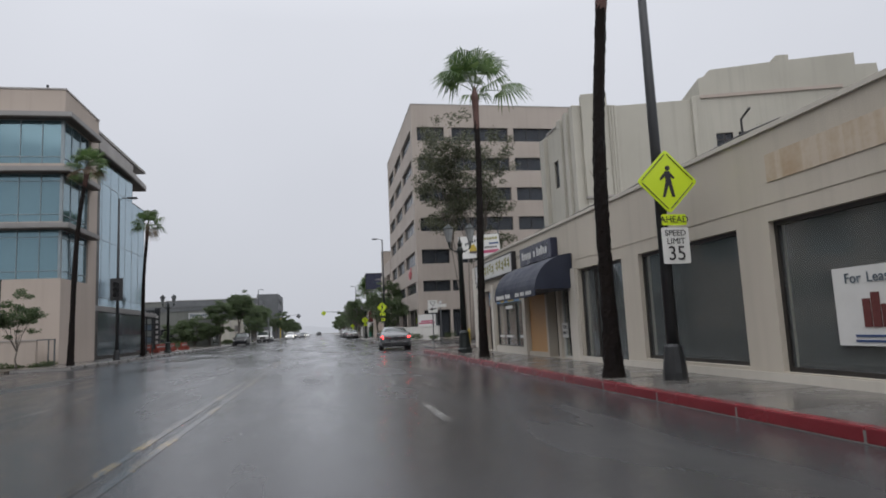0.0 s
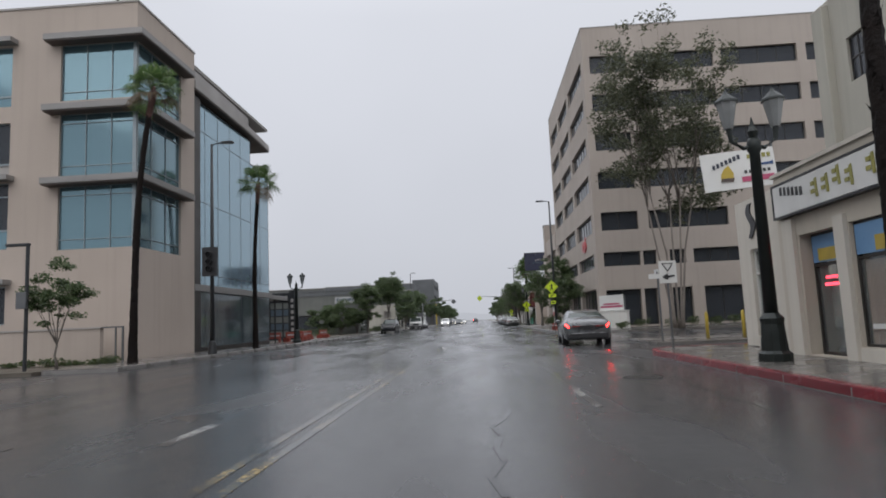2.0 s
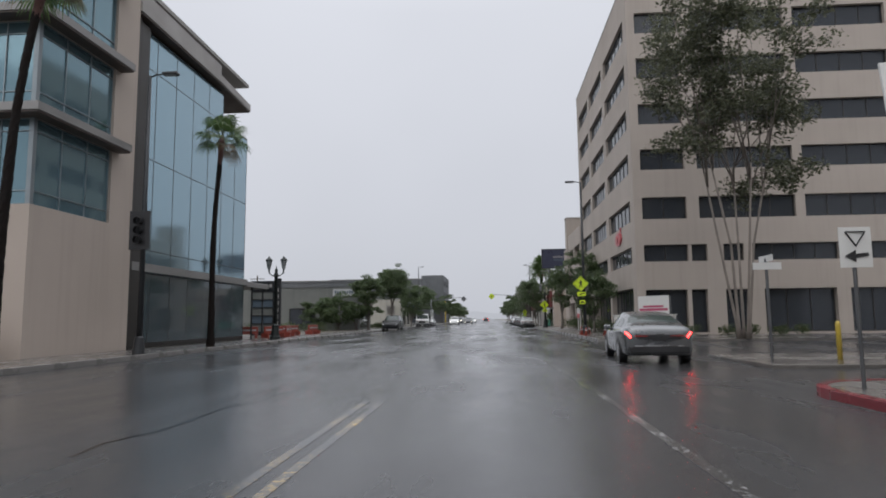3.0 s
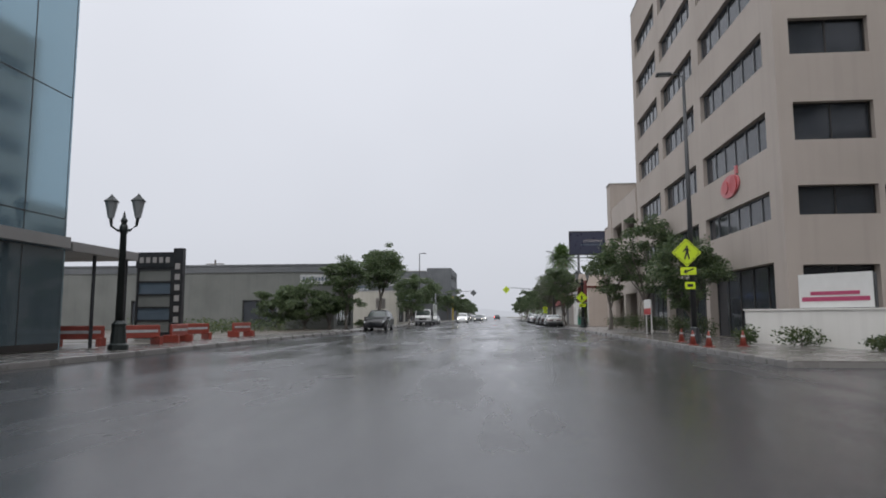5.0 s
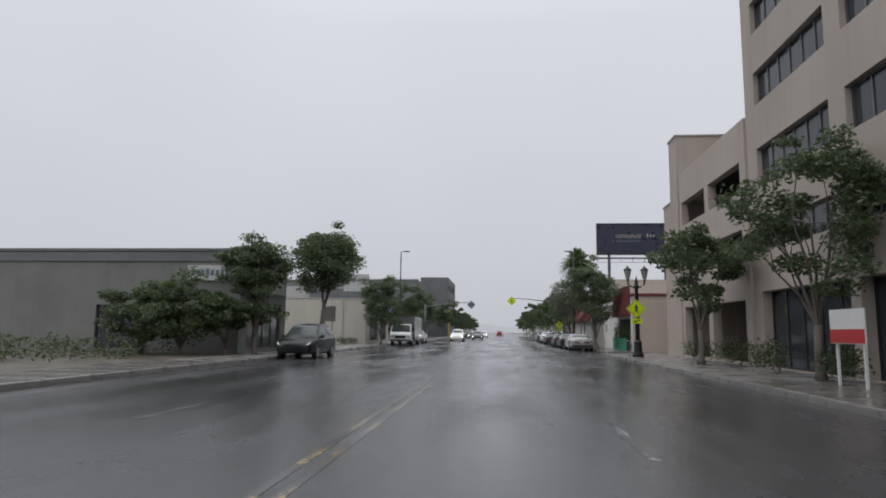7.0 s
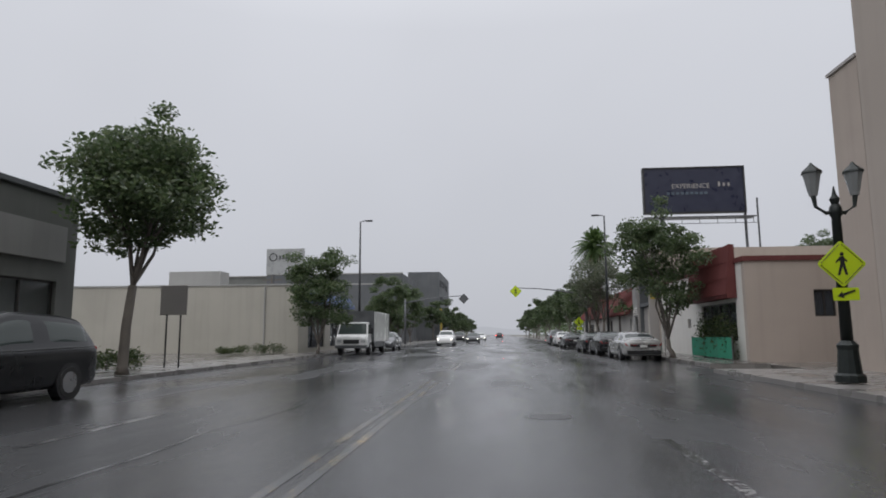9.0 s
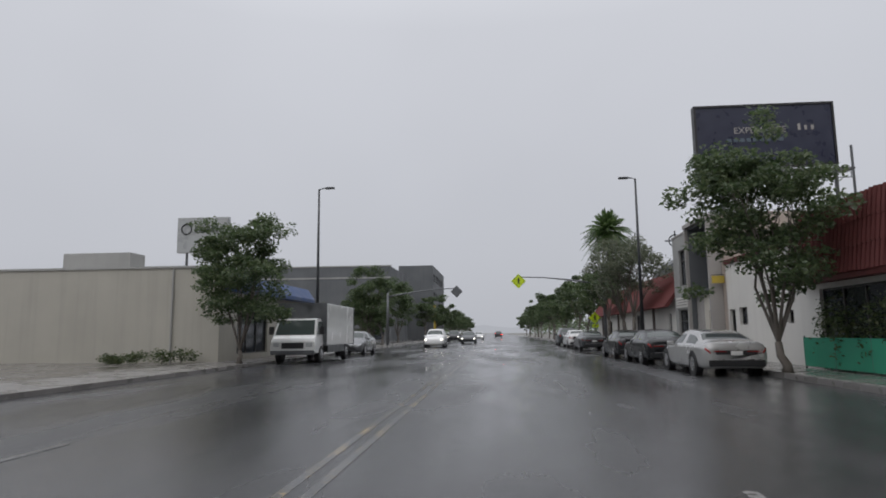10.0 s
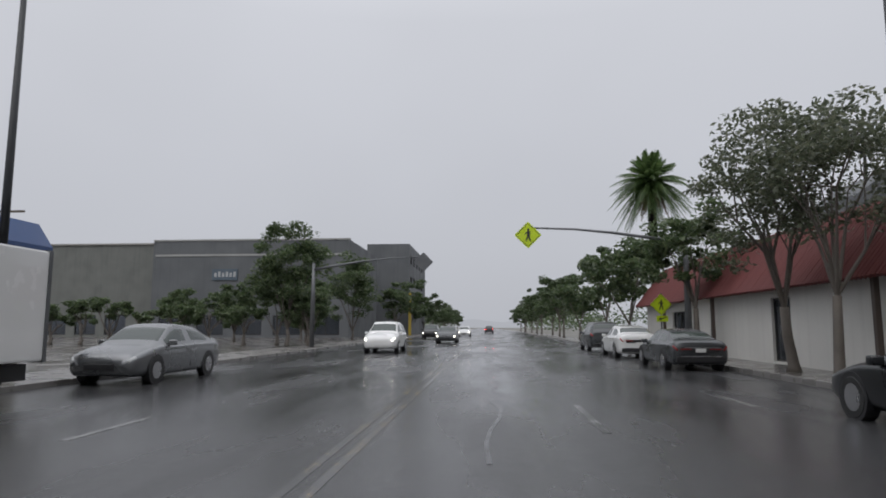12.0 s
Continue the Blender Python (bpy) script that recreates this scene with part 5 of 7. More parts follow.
def gum_tree(at, height, spread, seed):
    """Several thin pale stems that fork upwards, with small separate sprays of leaves at their ends."""
    rnd = random.Random(seed)
    t = thing("gum_tree", at, "tall airy gum tree with pale thin stems", "tree")
    tb, cb = bmesh.new(), bmesh.new()
    for s in range(5):
        az = 2 * math.pi * s / 5 + rnd.uniform(-0.3, 0.3)
        out = Vector((math.cos(az), math.sin(az), 0))
        p0 = out * 0.25
        p1 = out * rnd.uniform(0.5, 0.9) + Vector((0, 0, height * 0.24))
        p2 = out * spread * rnd.uniform(0.22, 0.42) + Vector((0, 0, height * rnd.uniform(0.46, 0.55)))
        tube(tb, [p0, p0 + out * 0.05 + Vector((0, 0, 0.6)), p1, p2], [0.12, 0.075, 0.06, 0.045], 8)
        for k in range(7):
            a2 = az + rnd.uniform(-1.3, 1.3)
            low = k == 0
            rr = spread * (rnd.uniform(0.35, 1.0) if not low else rnd.uniform(0.5, 0.9))
            end = Vector((math.cos(a2) * rr, math.sin(a2) * rr, height * (rnd.uniform(0.6, 0.97) if not low else rnd.uniform(0.38, 0.56))))
            root = p1.lerp(p2, rnd.uniform(0.5, 1.0))
            knee = root.lerp(end, 0.5) + Vector((rnd.uniform(-0.3, 0.3), rnd.uniform(-0.3, 0.3), 0.5))
            tube(tb, [root, knee, end], [0.042, 0.028, 0.01], 5)
            for q in range(8):
                f = rnd.uniform(0.15, 1.08)
                c = knee.lerp(end, f) + Vector((rnd.gauss(0, 0.55), rnd.gauss(0, 0.55), rnd.gauss(0, 0.4)))
                r = rnd.uniform(0.4, 0.95)
                leaf_cloud(cb, c, (r, r, r * 0.75), int(62 * r / 0.5), 0.18, rnd)
    part("trunk", tb, "palebark", t, world=False, smooth=True)
    part("crown", cb, "gumleaf", t, world=False)
    return t


def fan_palm(at, height, bend=(0.0, 0.0), trunk=0.2, crown=1.3, seed=1, fronds=30, label="tall fan palm with a wet dark trunk", droop=1.35, boots=0.55):
    rnd = random.Random(seed)
    t = thing("fan_palm", at, label, "palm tree", "fan palms")
    pts, rad = [], []
    rings = int(height / 0.11)
    for i in range(rings + 1):
        f = i / rings
        pts.append((bend[0] * f * f + 0.10 * math.sin(f * 5 + seed) * f, bend[1] * f * f, height * f))
        rad.append(trunk * (1.0 - 0.38 * f + 0.38 * math.exp(-f * height / 0.35)) * (1 + 0.05 * math.sin(f * 17)))
    bm = tube(bmesh.new(), pts, rad, 14)
    for v in bm.verts:
        k = min(int(v.co.z / height * rings), rings)
        ax = Vector(pts[k])
        off = Vector((v.co.x - ax.x, v.co.y - ax.y, 0))
        v.co += off * rnd.uniform(-0.07, 0.10) + Vector((0, 0, rnd.uniform(-0.03, 0.03)))
    for k in range(int(height * 5)):
        z = rnd.uniform(0.8, height * 0.96)
        ax = Vector(pts[int(z / height * rings)])
        r = rad[int(z / height * rings)]
        a = rnd.uniform(0, 6.283)
        d = Vector((math.cos(a), math.sin(a), 0))
        s = Vector((-d.y, d.x, 0))
        w = rnd.uniform(0.02, 0.05)
        p = ax + d * r * 0.9
        q = [bm.verts.new(p + v) for v in (s * w, -s * w, d * rnd.uniform(0.03, 0.07) + Vector((0, 0, rnd.uniform(0.05, 0.16))))]
        bm.faces.new(q)
    part("trunk", bm, "bark", t, world=False)
    pts = [pts[round(rings * i / 8)] for i in range(9)]
    top = Vector(pts[-1])
    below = Vector(pts[-2])
    part("boot_sheath", tube(bmesh.new(), [top + (below - top).normalized() * boots * f for f in (2.2, 1.7, 1.0, 0.3, -0.3)], [trunk * 0.66, trunk * 0.8, trunk * 0.85, trunk * 1.05, trunk * 0.4], 10), "redbark", t, "red-brown stubs of cut fronds", world=False)
    fb, db = bmesh.new(), bmesh.new()
    for k in range(fronds):
        az = k * 2.399 + rnd.uniform(-0.2, 0.2)
        el = math.pi / 2 * (0.95 - droop * (k / fronds)) + rnd.uniform(-0.12, 0.12)
        stem = crown * rnd.uniform(0.42, 0.58)
        d = Vector((math.cos(az) * math.cos(el), math.sin(az) * math.cos(el), math.sin(el)))
        hub = top + d * stem + Vector((0, 0, -0.05 * stem))
        tgt = fb if el > -0.35 else db
        side = d.cross(Vector((0, 0, 1)))
        side = side.normalized() if side.length > 0.05 else Vector((1, 0, 0))
        nrm = side.cross(d).normalized()
        tube(tgt, [top, top + d * stem * 0.5 + nrm * 0.02, hub], 0.014, 4, caps=False)
        blades = 25
        fan = crown * rnd.uniform(0.5, 0.68)
        for j in range(blades):
            a = radians(-105 + 210 * j / (blades - 1))
            dirv = (d * math.cos(a) + side * math.sin(a)).normalized()
            tip_len = fan * (0.72 + 0.28 * math.cos(a))
            mid = hub + dirv * tip_len * 0.6 + nrm * 0.02
            tip = hub + dirv * tip_len * 0.94 + Vector((0, 0, -0.34 * fan * rnd.uniform(0.5, 1.6)))
            w = side * math.cos(a) - d * math.sin(a)
            wd = fan * 0.034
            v = [tgt.verts.new(p) for p in (hub, mid + w * wd, tip, mid - w * wd)]
            tgt.faces.new(v)
    part("fronds", fb, "palm", t, world=False)
    if db.verts:
        part("dry_fronds", db, "deadpalm", t, "hanging dry brown fronds", world=False)
    else:
        db.free()
    return t


def date_palm(at, height, crown, seed=1):
    """A stout trunk under a round head of feathery fronds: stiff ones upright, older ones arching over, dead ones hanging."""
    rnd = random.Random(seed)
    t = thing("date_palm", at, "feathery date palm above the tiled shops", "palm tree")
    tb = tube(bmesh.new(), [(0, 0, 0), (0.05, 0, height * 0.5), (0, 0, height - 0.8), (0, 0, height - 0.2)], [0.42, 0.33, 0.36, 0.5], 12)
    part("trunk", tb, "bark", t, world=False, smooth=True)
    fb, db = bmesh.new(), bmesh.new()
    top = Vector((0, 0, height))
    fronds = 104
    for k in range(fronds):
        f0 = k / fronds
        dead = f0 > 0.9
        tgt = db if dead else fb
        az = k * 2.399 + rnd.uniform(-0.15, 0.15)
        el = radians(84 - 142 * f0) + rnd.uniform(-0.12, 0.12)
        d = Vector((math.cos(az) * math.cos(el), math.sin(az) * math.cos(el), math.sin(el)))
        flat = Vector((-math.sin(az), math.cos(az), 0))
        ln = crown * (0.95 if not dead else 0.6) * rnd.uniform(0.82, 1.08)
        sag = (0.22 + 0.38 * math.cos(el)) * ln

        def at_(f):
            return top + d * ln * f + Vector((0, 0, -sag * f * f))
        tube(tgt, [at_(f) for f in (0, 0.3, 0.6, 0.85, 1.0)], [0.035, 0.028, 0.02, 0.012, 0.004], 4, caps=False)
        for i in range(34):
            f = 0.14 + 0.86 * i / 33
            p = at_(f)
            way = (at_(min(1.0, f + 0.03)) - at_(f - 0.03)).normalized()
            up = flat.cross(way).normalized()
            w = 0.62 * math.sin(math.pi * min(1.0, 0.16 + 0.8 * f)) * rnd.uniform(0.8, 1.15) * crown / 3.5
            for sd in (-1, 1):
                e = p + flat * sd * w * 0.75 + way * w * 0.6 + up * w * 0.28 + Vector((0, 0, -0.25 * w))
                q = way * 0.05
                tgt.faces.new([tgt.verts.new(v) for v in (p - q, p + q, e)])
    part("fronds", fb, "palm", t, world=False)
    part("dry_fronds", db, "deadpalm", t, "hanging dry brown fronds", world=False)
    return t


def shrub(at, r, h, seed=1, label="low green shrub beside the pavement", n=500, mat="shrub"):
    rnd = random.Random(seed)
    t = thing("shrub", at, label, "shrub", "shrubs")
    cb = bmesh.new()
    for k in range(5):
        leaf_cloud(cb, (rnd.uniform(-0.5, 0.5) * r, rnd.uniform(-0.5, 0.5) * r, h * rnd.uniform(0.35, 0.65)), (r * 0.6, r * 0.6, h * 0.42), n // 5, 0.09, rnd)
    part("foliage", cb, mat, t, world=False)
    part("stem", tubes([[(0, 0, 0), (0.03, 0, h * 0.5)], [0.03, 0.015]], seg=6), "treebark", t, world=False)
    return t


# ---------------------------------------------------------------- street furniture
def text_mesh(words, size, name, material, parent, m, label=""):
    cu = bpy.data.curves.new(name, "FONT")
    cu.body, cu.size, cu.extrude = words, size, 0.003
    cu.align_x, cu.align_y = "CENTER", "CENTER"
    tmp = bpy.data.objects.new(name, cu)
    scene.collection.objects.link(tmp)
    bpy.context.view_layer.update()
    me = bpy.data.meshes.new_from_object(tmp.evaluated_get(bpy.context.evaluated_depsgraph_get()))
    bpy.data.objects.remove(tmp)
    bpy.data.curves.remove(cu)
    me.materials.clear()
    me.materials.append(M[material])
    ob = new(name, me)
    ob.parent, ob.matrix_basis = parent, m
    if label:
        ob["label"] = label
    return ob


FACE = pose(0, 0, 0, 90, 0, 0)      # words that face the oncoming camera (-y)


def rounded_plate(w, h, r, t=0.012):
    bm, pts = bmesh.new(), []
    for cx, cz, a0 in ((w / 2 - r, h / 2 - r, 0), (-w / 2 + r, h / 2 - r, 90), (-w / 2 + r, -h / 2 + r, 180), (w / 2 - r, -h / 2 + r, 270)):
        pts += [(cx + r * math.cos(radians(a0 + k * 30)), cz + r * math.sin(radians(a0 + k * 30))) for k in range(4)]
    return prism(bm, pts, "y", -t / 2, t / 2)


def diamond_sign(at, side=0.76, extra=(), label="fluorescent yellow-green diamond crossing sign", back=False):
    """A diamond warning sign with a walking pictogram of plain shapes, and plates below it."""
    s = thing("crossing_sign", at, label, "sign", "crossing signs")
    half = side / math.sqrt(2)
    p = rounded_plate(side, side, 0.06)
    bmesh.ops.rotate(p, verts=p.verts, cent=(0, 0, 0), matrix=Matrix.Rotation(radians(45), 3, "Y"))
    part("plate", p, "galv" if back else "fluoro", s, world=False)
    if back:
        return s
    rim = bmesh.new()
    for k in range(4):
        a, b = [Vector((half * 0.88 * math.cos(radians(90 * q)), -0.012, half * 0.88 * math.sin(radians(90 * q)))) for q in (k, k + 1)]
        tube(rim, [a.lerp(b, 0.05), a.lerp(b, 0.95)], 0.008, 4)
    part("border", rim, "black", s, world=False)
    f = side
    sym = bmesh.new()
    ring = [(0.02 * f + 0.055 * f * math.cos(radians(40 * k)), 0.29 * f + 0.055 * f * math.sin(radians(40 * k))) for k in range(9)]
    prism(sym, ring, "y", -0.016, -0.008)
    prism(sym, [(-0.05 * f, 0.22 * f), (0.07 * f, 0.22 * f), (0.085 * f, -0.03 * f), (-0.04 * f, -0.03 * f)], "y", -0.016, -0.008)
    prism(sym, [(-0.04 * f, 0.02 * f), (0.05 * f, 0.02 * f), (-0.08 * f, -0.34 * f), (-0.14 * f, -0.34 * f)], "y", -0.0165, -0.0085)
    prism(sym, [(0.0, 0.0), (0.085 * f, 0.0), (0.15 * f, -0.33 * f), (0.08 * f, -0.33 * f)], "y", -0.017, -0.009)
    prism(sym, [(-0.05 * f, 0.21 * f), (-0.02 * f, 0.13 * f), (-0.16 * f, 0.02 * f), (-0.18 * f, 0.06 * f)], "y", -0.0162, -0.0082)
    prism(sym, [(0.06 * f, 0.21 * f), (0.17 * f, 0.08 * f), (0.14 * f, 0.05 * f), (0.05 * f, 0.14 * f)], "y", -0.0163, -0.0083)
    part("pictogram", sym, "black", s, world=False)
    for kind in extra:
        if kind == "ahead":
            q = part("ahead_plate", rounded_plate(0.46, 0.19, 0.03), "fluoro", s, world=False)
            q.location = (0.06, 0, -half - 0.10)
            text_mesh("AHEAD", 0.16, "words", "black", q, Matrix.Translation((0, -0.012, 0)) @ FACE)
        if kind == "speed":
            q = part("speed_limit_plate", rounded_plate(0.5, 0.62, 0.03), "white", s, "white speed limit plate with black numbers", world=False)
            q.location = (0.06, 0.004, -half - 0.54)
            text_mesh("SPEED", 0.145, "words", "black", q, Matrix.Translation((0, -0.012, 0.21)) @ FACE)
            text_mesh("LIMIT", 0.145, "words", "black", q, Matrix.Translation((0, -0.012, 0.07)) @ FACE)
            text_mesh("35", 0.34, "numbers", "black", q, Matrix.Translation((0, -0.012, -0.145)) @ FACE)
        if kind == "arrow":
            q = part("arrow_plate", rounded_plate(0.55, 0.28, 0.03), "fluoro", s, world=False)
            q.location = (0.04, 0.002, -half - 0.14)
            ar = bmesh.new()
            prism(ar, [(0.18, 0.1), (0.2, 0.06), (-0.06, -0.04), (-0.04, -0.09), (-0.18, -0.05), (-0.09, 0.06), (-0.075, 0.01)], "y", -0.014, -0.007)
            part("arrow", ar, "black", q, world=False)
        if kind == "small":
            q = part("lower_plate", rounded_plate(0.36, 0.26, 0.03), "fluoro", s, world=False)
            q.location = (0.08, 0.002, -half - 0.66)
            part("mark", boxes((-0.1, 0.1, -0.014, -0.007, -0.05, 0.05)), "black", q, world=False)
    part("bracket", boxes((-0.03, 0.03, 0.008, 0.12, -0.3, 0.3)), "galv", s, world=False)
    return s


def street_lamp(at, h, arm, label="tall dark steel street lamp with a slim LED head"):
    """arm: signed reach of the arm along x."""
    s = thing("street_lamp", at, label, "street lamp", "street lamps")
    part("base", tube(bmesh.new(), [(0, 0, 0), (0, 0, 0.12), (0, 0, 0.55), (0, 0, 0.6)], [0.2, 0.2, 0.15, 0.1], 12), "steel", s, world=False)
    part("pole", tube(bmesh.new(), [(0, 0, 0.5), (0, 0, h * 0.5), (0, 0, h)], [0.105, 0.085, 0.055], 12), "steel", s, world=False, smooth=True)
    part("arm", tube(bmesh.new(), [(0, 0, h - 0.06), (arm * 0.5, 0, h + 0.04), (arm, 0, h + 0.05)], [0.04, 0.035, 0.03], 8), "steel", s, world=False)
    a0, a1 = sorted((arm, arm + math.copysign(0.55, arm)))
    hb = boxes((a0, a1, -0.14, 0.14, h + 0.0, h + 0.1), bevel=0.03)
    head = part("lamp_head", hb, "steel", s, world=False)
    part("lens", boxes((a0 + 0.1, a1 - 0.1, -0.09, 0.09, h - 0.012, h + 0.004)), "lantern", head, world=False)
    return s


def twin_lamp(at, h=4.9, label="dark green cast-iron lamp post with two lanterns", turn=0):
    s = thing("twin_lantern_post", at, label, "street lamp", "lantern posts", turn)
    part("base", tube(bmesh.new(), [(0, 0, 0), (0, 0, 0.15), (0, 0, 0.2), (0, 0, 0.7), (0, 0, 0.8), (0, 0, 0.9)], [0.3, 0.3, 0.24, 0.2, 0.22, 0.13], 12), "lampgreen", s, world=False)
    zs = h - 0.95
    part("shaft", tube(bmesh.new(), [(0, 0, 0.85), (0, 0, zs - 0.3), (0, 0, zs - 0.25), (0, 0, zs - 0.1), (0, 0, zs)], [0.125, 0.095, 0.13, 0.13, 0.09], 14), "lampgreen", s, world=False, smooth=True)
    part("finial", tube(bmesh.new(), [(0, 0, zs), (0, 0, zs + 0.12), (0, 0, zs + 0.22), (0, 0, zs + 0.42)], [0.07, 0.11, 0.05, 0.01], 10), "lampgreen", s, world=False)
    for sg in (-1, 1):
        part("arm", tube(bmesh.new(), [(0, 0, zs - 0.15), (sg * 0.2, 0, zs - 0.2), (sg * 0.42, 0, zs - 0.05), (sg * 0.45, 0, zs + 0.2)], [0.05, 0.045, 0.04, 0.06], 8), "lampgreen", s, world=False)
        ln = part("lantern", tube(bmesh.new(), [(sg * 0.45, 0, zs + 0.2), (sg * 0.45, 0, zs + 0.28), (sg * 0.45, 0, zs + 0.72)], [0.09, 0.11, 0.2], 8), "lampglass", s, world=False)
        part("cap", tube(bmesh.new(), [(sg * 0.45, 0, zs + 0.72), (sg * 0.45, 0, zs + 0.76), (sg * 0.45, 0, zs + 0.9), (sg * 0.45, 0, zs + 0.98)], [0.23, 0.22, 0.07, 0.015], 8), "lampgreen", ln, world=False)
    return s


def mast_arm(at, h, reach, head_rows=1, label="signal mast arm over the lanes"):
    s = thing("mast_arm", at, label, "signal mast")
    part("pole", tube(bmesh.new(), [(0, 0, 0), (0, 0, h * 0.6), (0, 0, h)], [0.16, 0.13, 0.1], 12), "galv", s, world=False, smooth=True)
    pts = [(reach * f, 0, h - 0.4 + 0.75 * math.sin(f * math.pi / 2)) for f in (0, 0.2, 0.45, 0.7, 1.0)]
    part("arm", tube(bmesh.new(), pts, [0.09, 0.08, 0.065, 0.05, 0.04], 10), "galv", s, world=False, smooth=True)
    return s


def signal_head(at, turn=0, label="black three-lamp traffic signal in a backplate"):
    s = thing("traffic_signal", at, label, "traffic light", "", turn)
    part("backplate", boxes((-0.37, 0.37, -0.02, 0.02, -0.68, 0.68), bevel=0.015), "black", s, world=False)
    part("housing", boxes((-0.17, 0.17, 0.02, 0.22, -0.5, 0.5), bevel=0.03), "black", s, world=False)
    for k, z in enumerate((0.33, 0.0, -0.33)):
        part("visor", tube(bmesh.new(), [(0, -0.03, z), (0, -0.22, z - 0.02)], [0.13, 0.135], 12, caps=False), "black", s, world=False)
    return s


# ---------------------------------------------------------------- vehicles
def loft(bm, sections):
    """Skin a row of closed sections, each a list of points."""
    rings = [[bm.verts.new(p) for p in s] for s in sections]
    n = len(rings[0])
    for a, b in zip(rings, rings[1:]):
        for i in range(n):
            bm.faces.new((a[i], a[(i + 1) % n], b[(i + 1) % n], b[i]))
    bm.faces.new(rings[0][::-1])
    bm.faces.new(rings[-1])
    bmesh.ops.recalc_face_normals(bm, faces=bm.faces)
    return bm


def smooth_at(rows, u):
    """Catmull-Rom along a list of equal tuples."""
    n = len(rows)
    i = min(max(int(u), 0), n - 2)
    f = u - i
    p = [rows[max(i - 1, 0)], rows[i], rows[i + 1], rows[min(i + 2, n - 1)]]
    return tuple(0.5 * (2 * b + (c - a) * f + (2 * a - 5 * b + 4 * c - d) * f * f + (3 * b - a - 3 * c + d) * f ** 3) for a, b, c, d in zip(*p))


# stations from tail to nose: y, half width, underside, waist, half width of the roof edge, top
SEDAN = [(-2.40, 0.66, 0.36, 0.70, 0.60, 0.80), (-2.36, 0.80, 0.27, 0.86, 0.70, 0.98), (-2.20, 0.87, 0.22, 0.93, 0.74, 1.07), (-1.82, 0.905, 0.20, 0.95, 0.74, 1.10),
         (-1.10, 0.92, 0.19, 0.95, 0.60, 1.37), (-0.35, 0.92, 0.19, 0.94, 0.585, 1.45), (0.35, 0.92, 0.19, 0.92, 0.60, 1.42), (1.22, 0.92, 0.19, 0.90, 0.74, 0.99),
         (1.70, 0.90, 0.20, 0.82, 0.74, 0.91), (2.15, 0.85, 0.22, 0.70, 0.68, 0.80), (2.34, 0.76, 0.27, 0.60, 0.56, 0.69), (2.40, 0.62, 0.35, 0.50, 0.46, 0.56)]
HATCH = [(-2.24, 0.66, 0.40, 0.82, 0.60, 0.95), (-2.22, 0.82, 0.29, 0.95, 0.70, 1.08), (-2.14, 0.88, 0.25, 1.02, 0.72, 1.20), (-1.98, 0.91, 0.24, 1.03, 0.66, 1.42),
         (-1.70, 0.93, 0.23, 1.03, 0.62, 1.60), (-0.60, 0.93, 0.23, 1.01, 0.62, 1.67), (0.30, 0.93, 0.23, 0.99, 0.63, 1.62), (1.15, 0.93, 0.23, 0.98, 0.76, 1.10),
         (1.65, 0.91, 0.24, 0.92, 0.76, 1.02), (2.05, 0.86, 0.26, 0.82, 0.70, 0.92), (2.24, 0.77, 0.30, 0.72, 0.58, 0.80), (2.30, 0.63, 0.38, 0.58, 0.48, 0.66)]


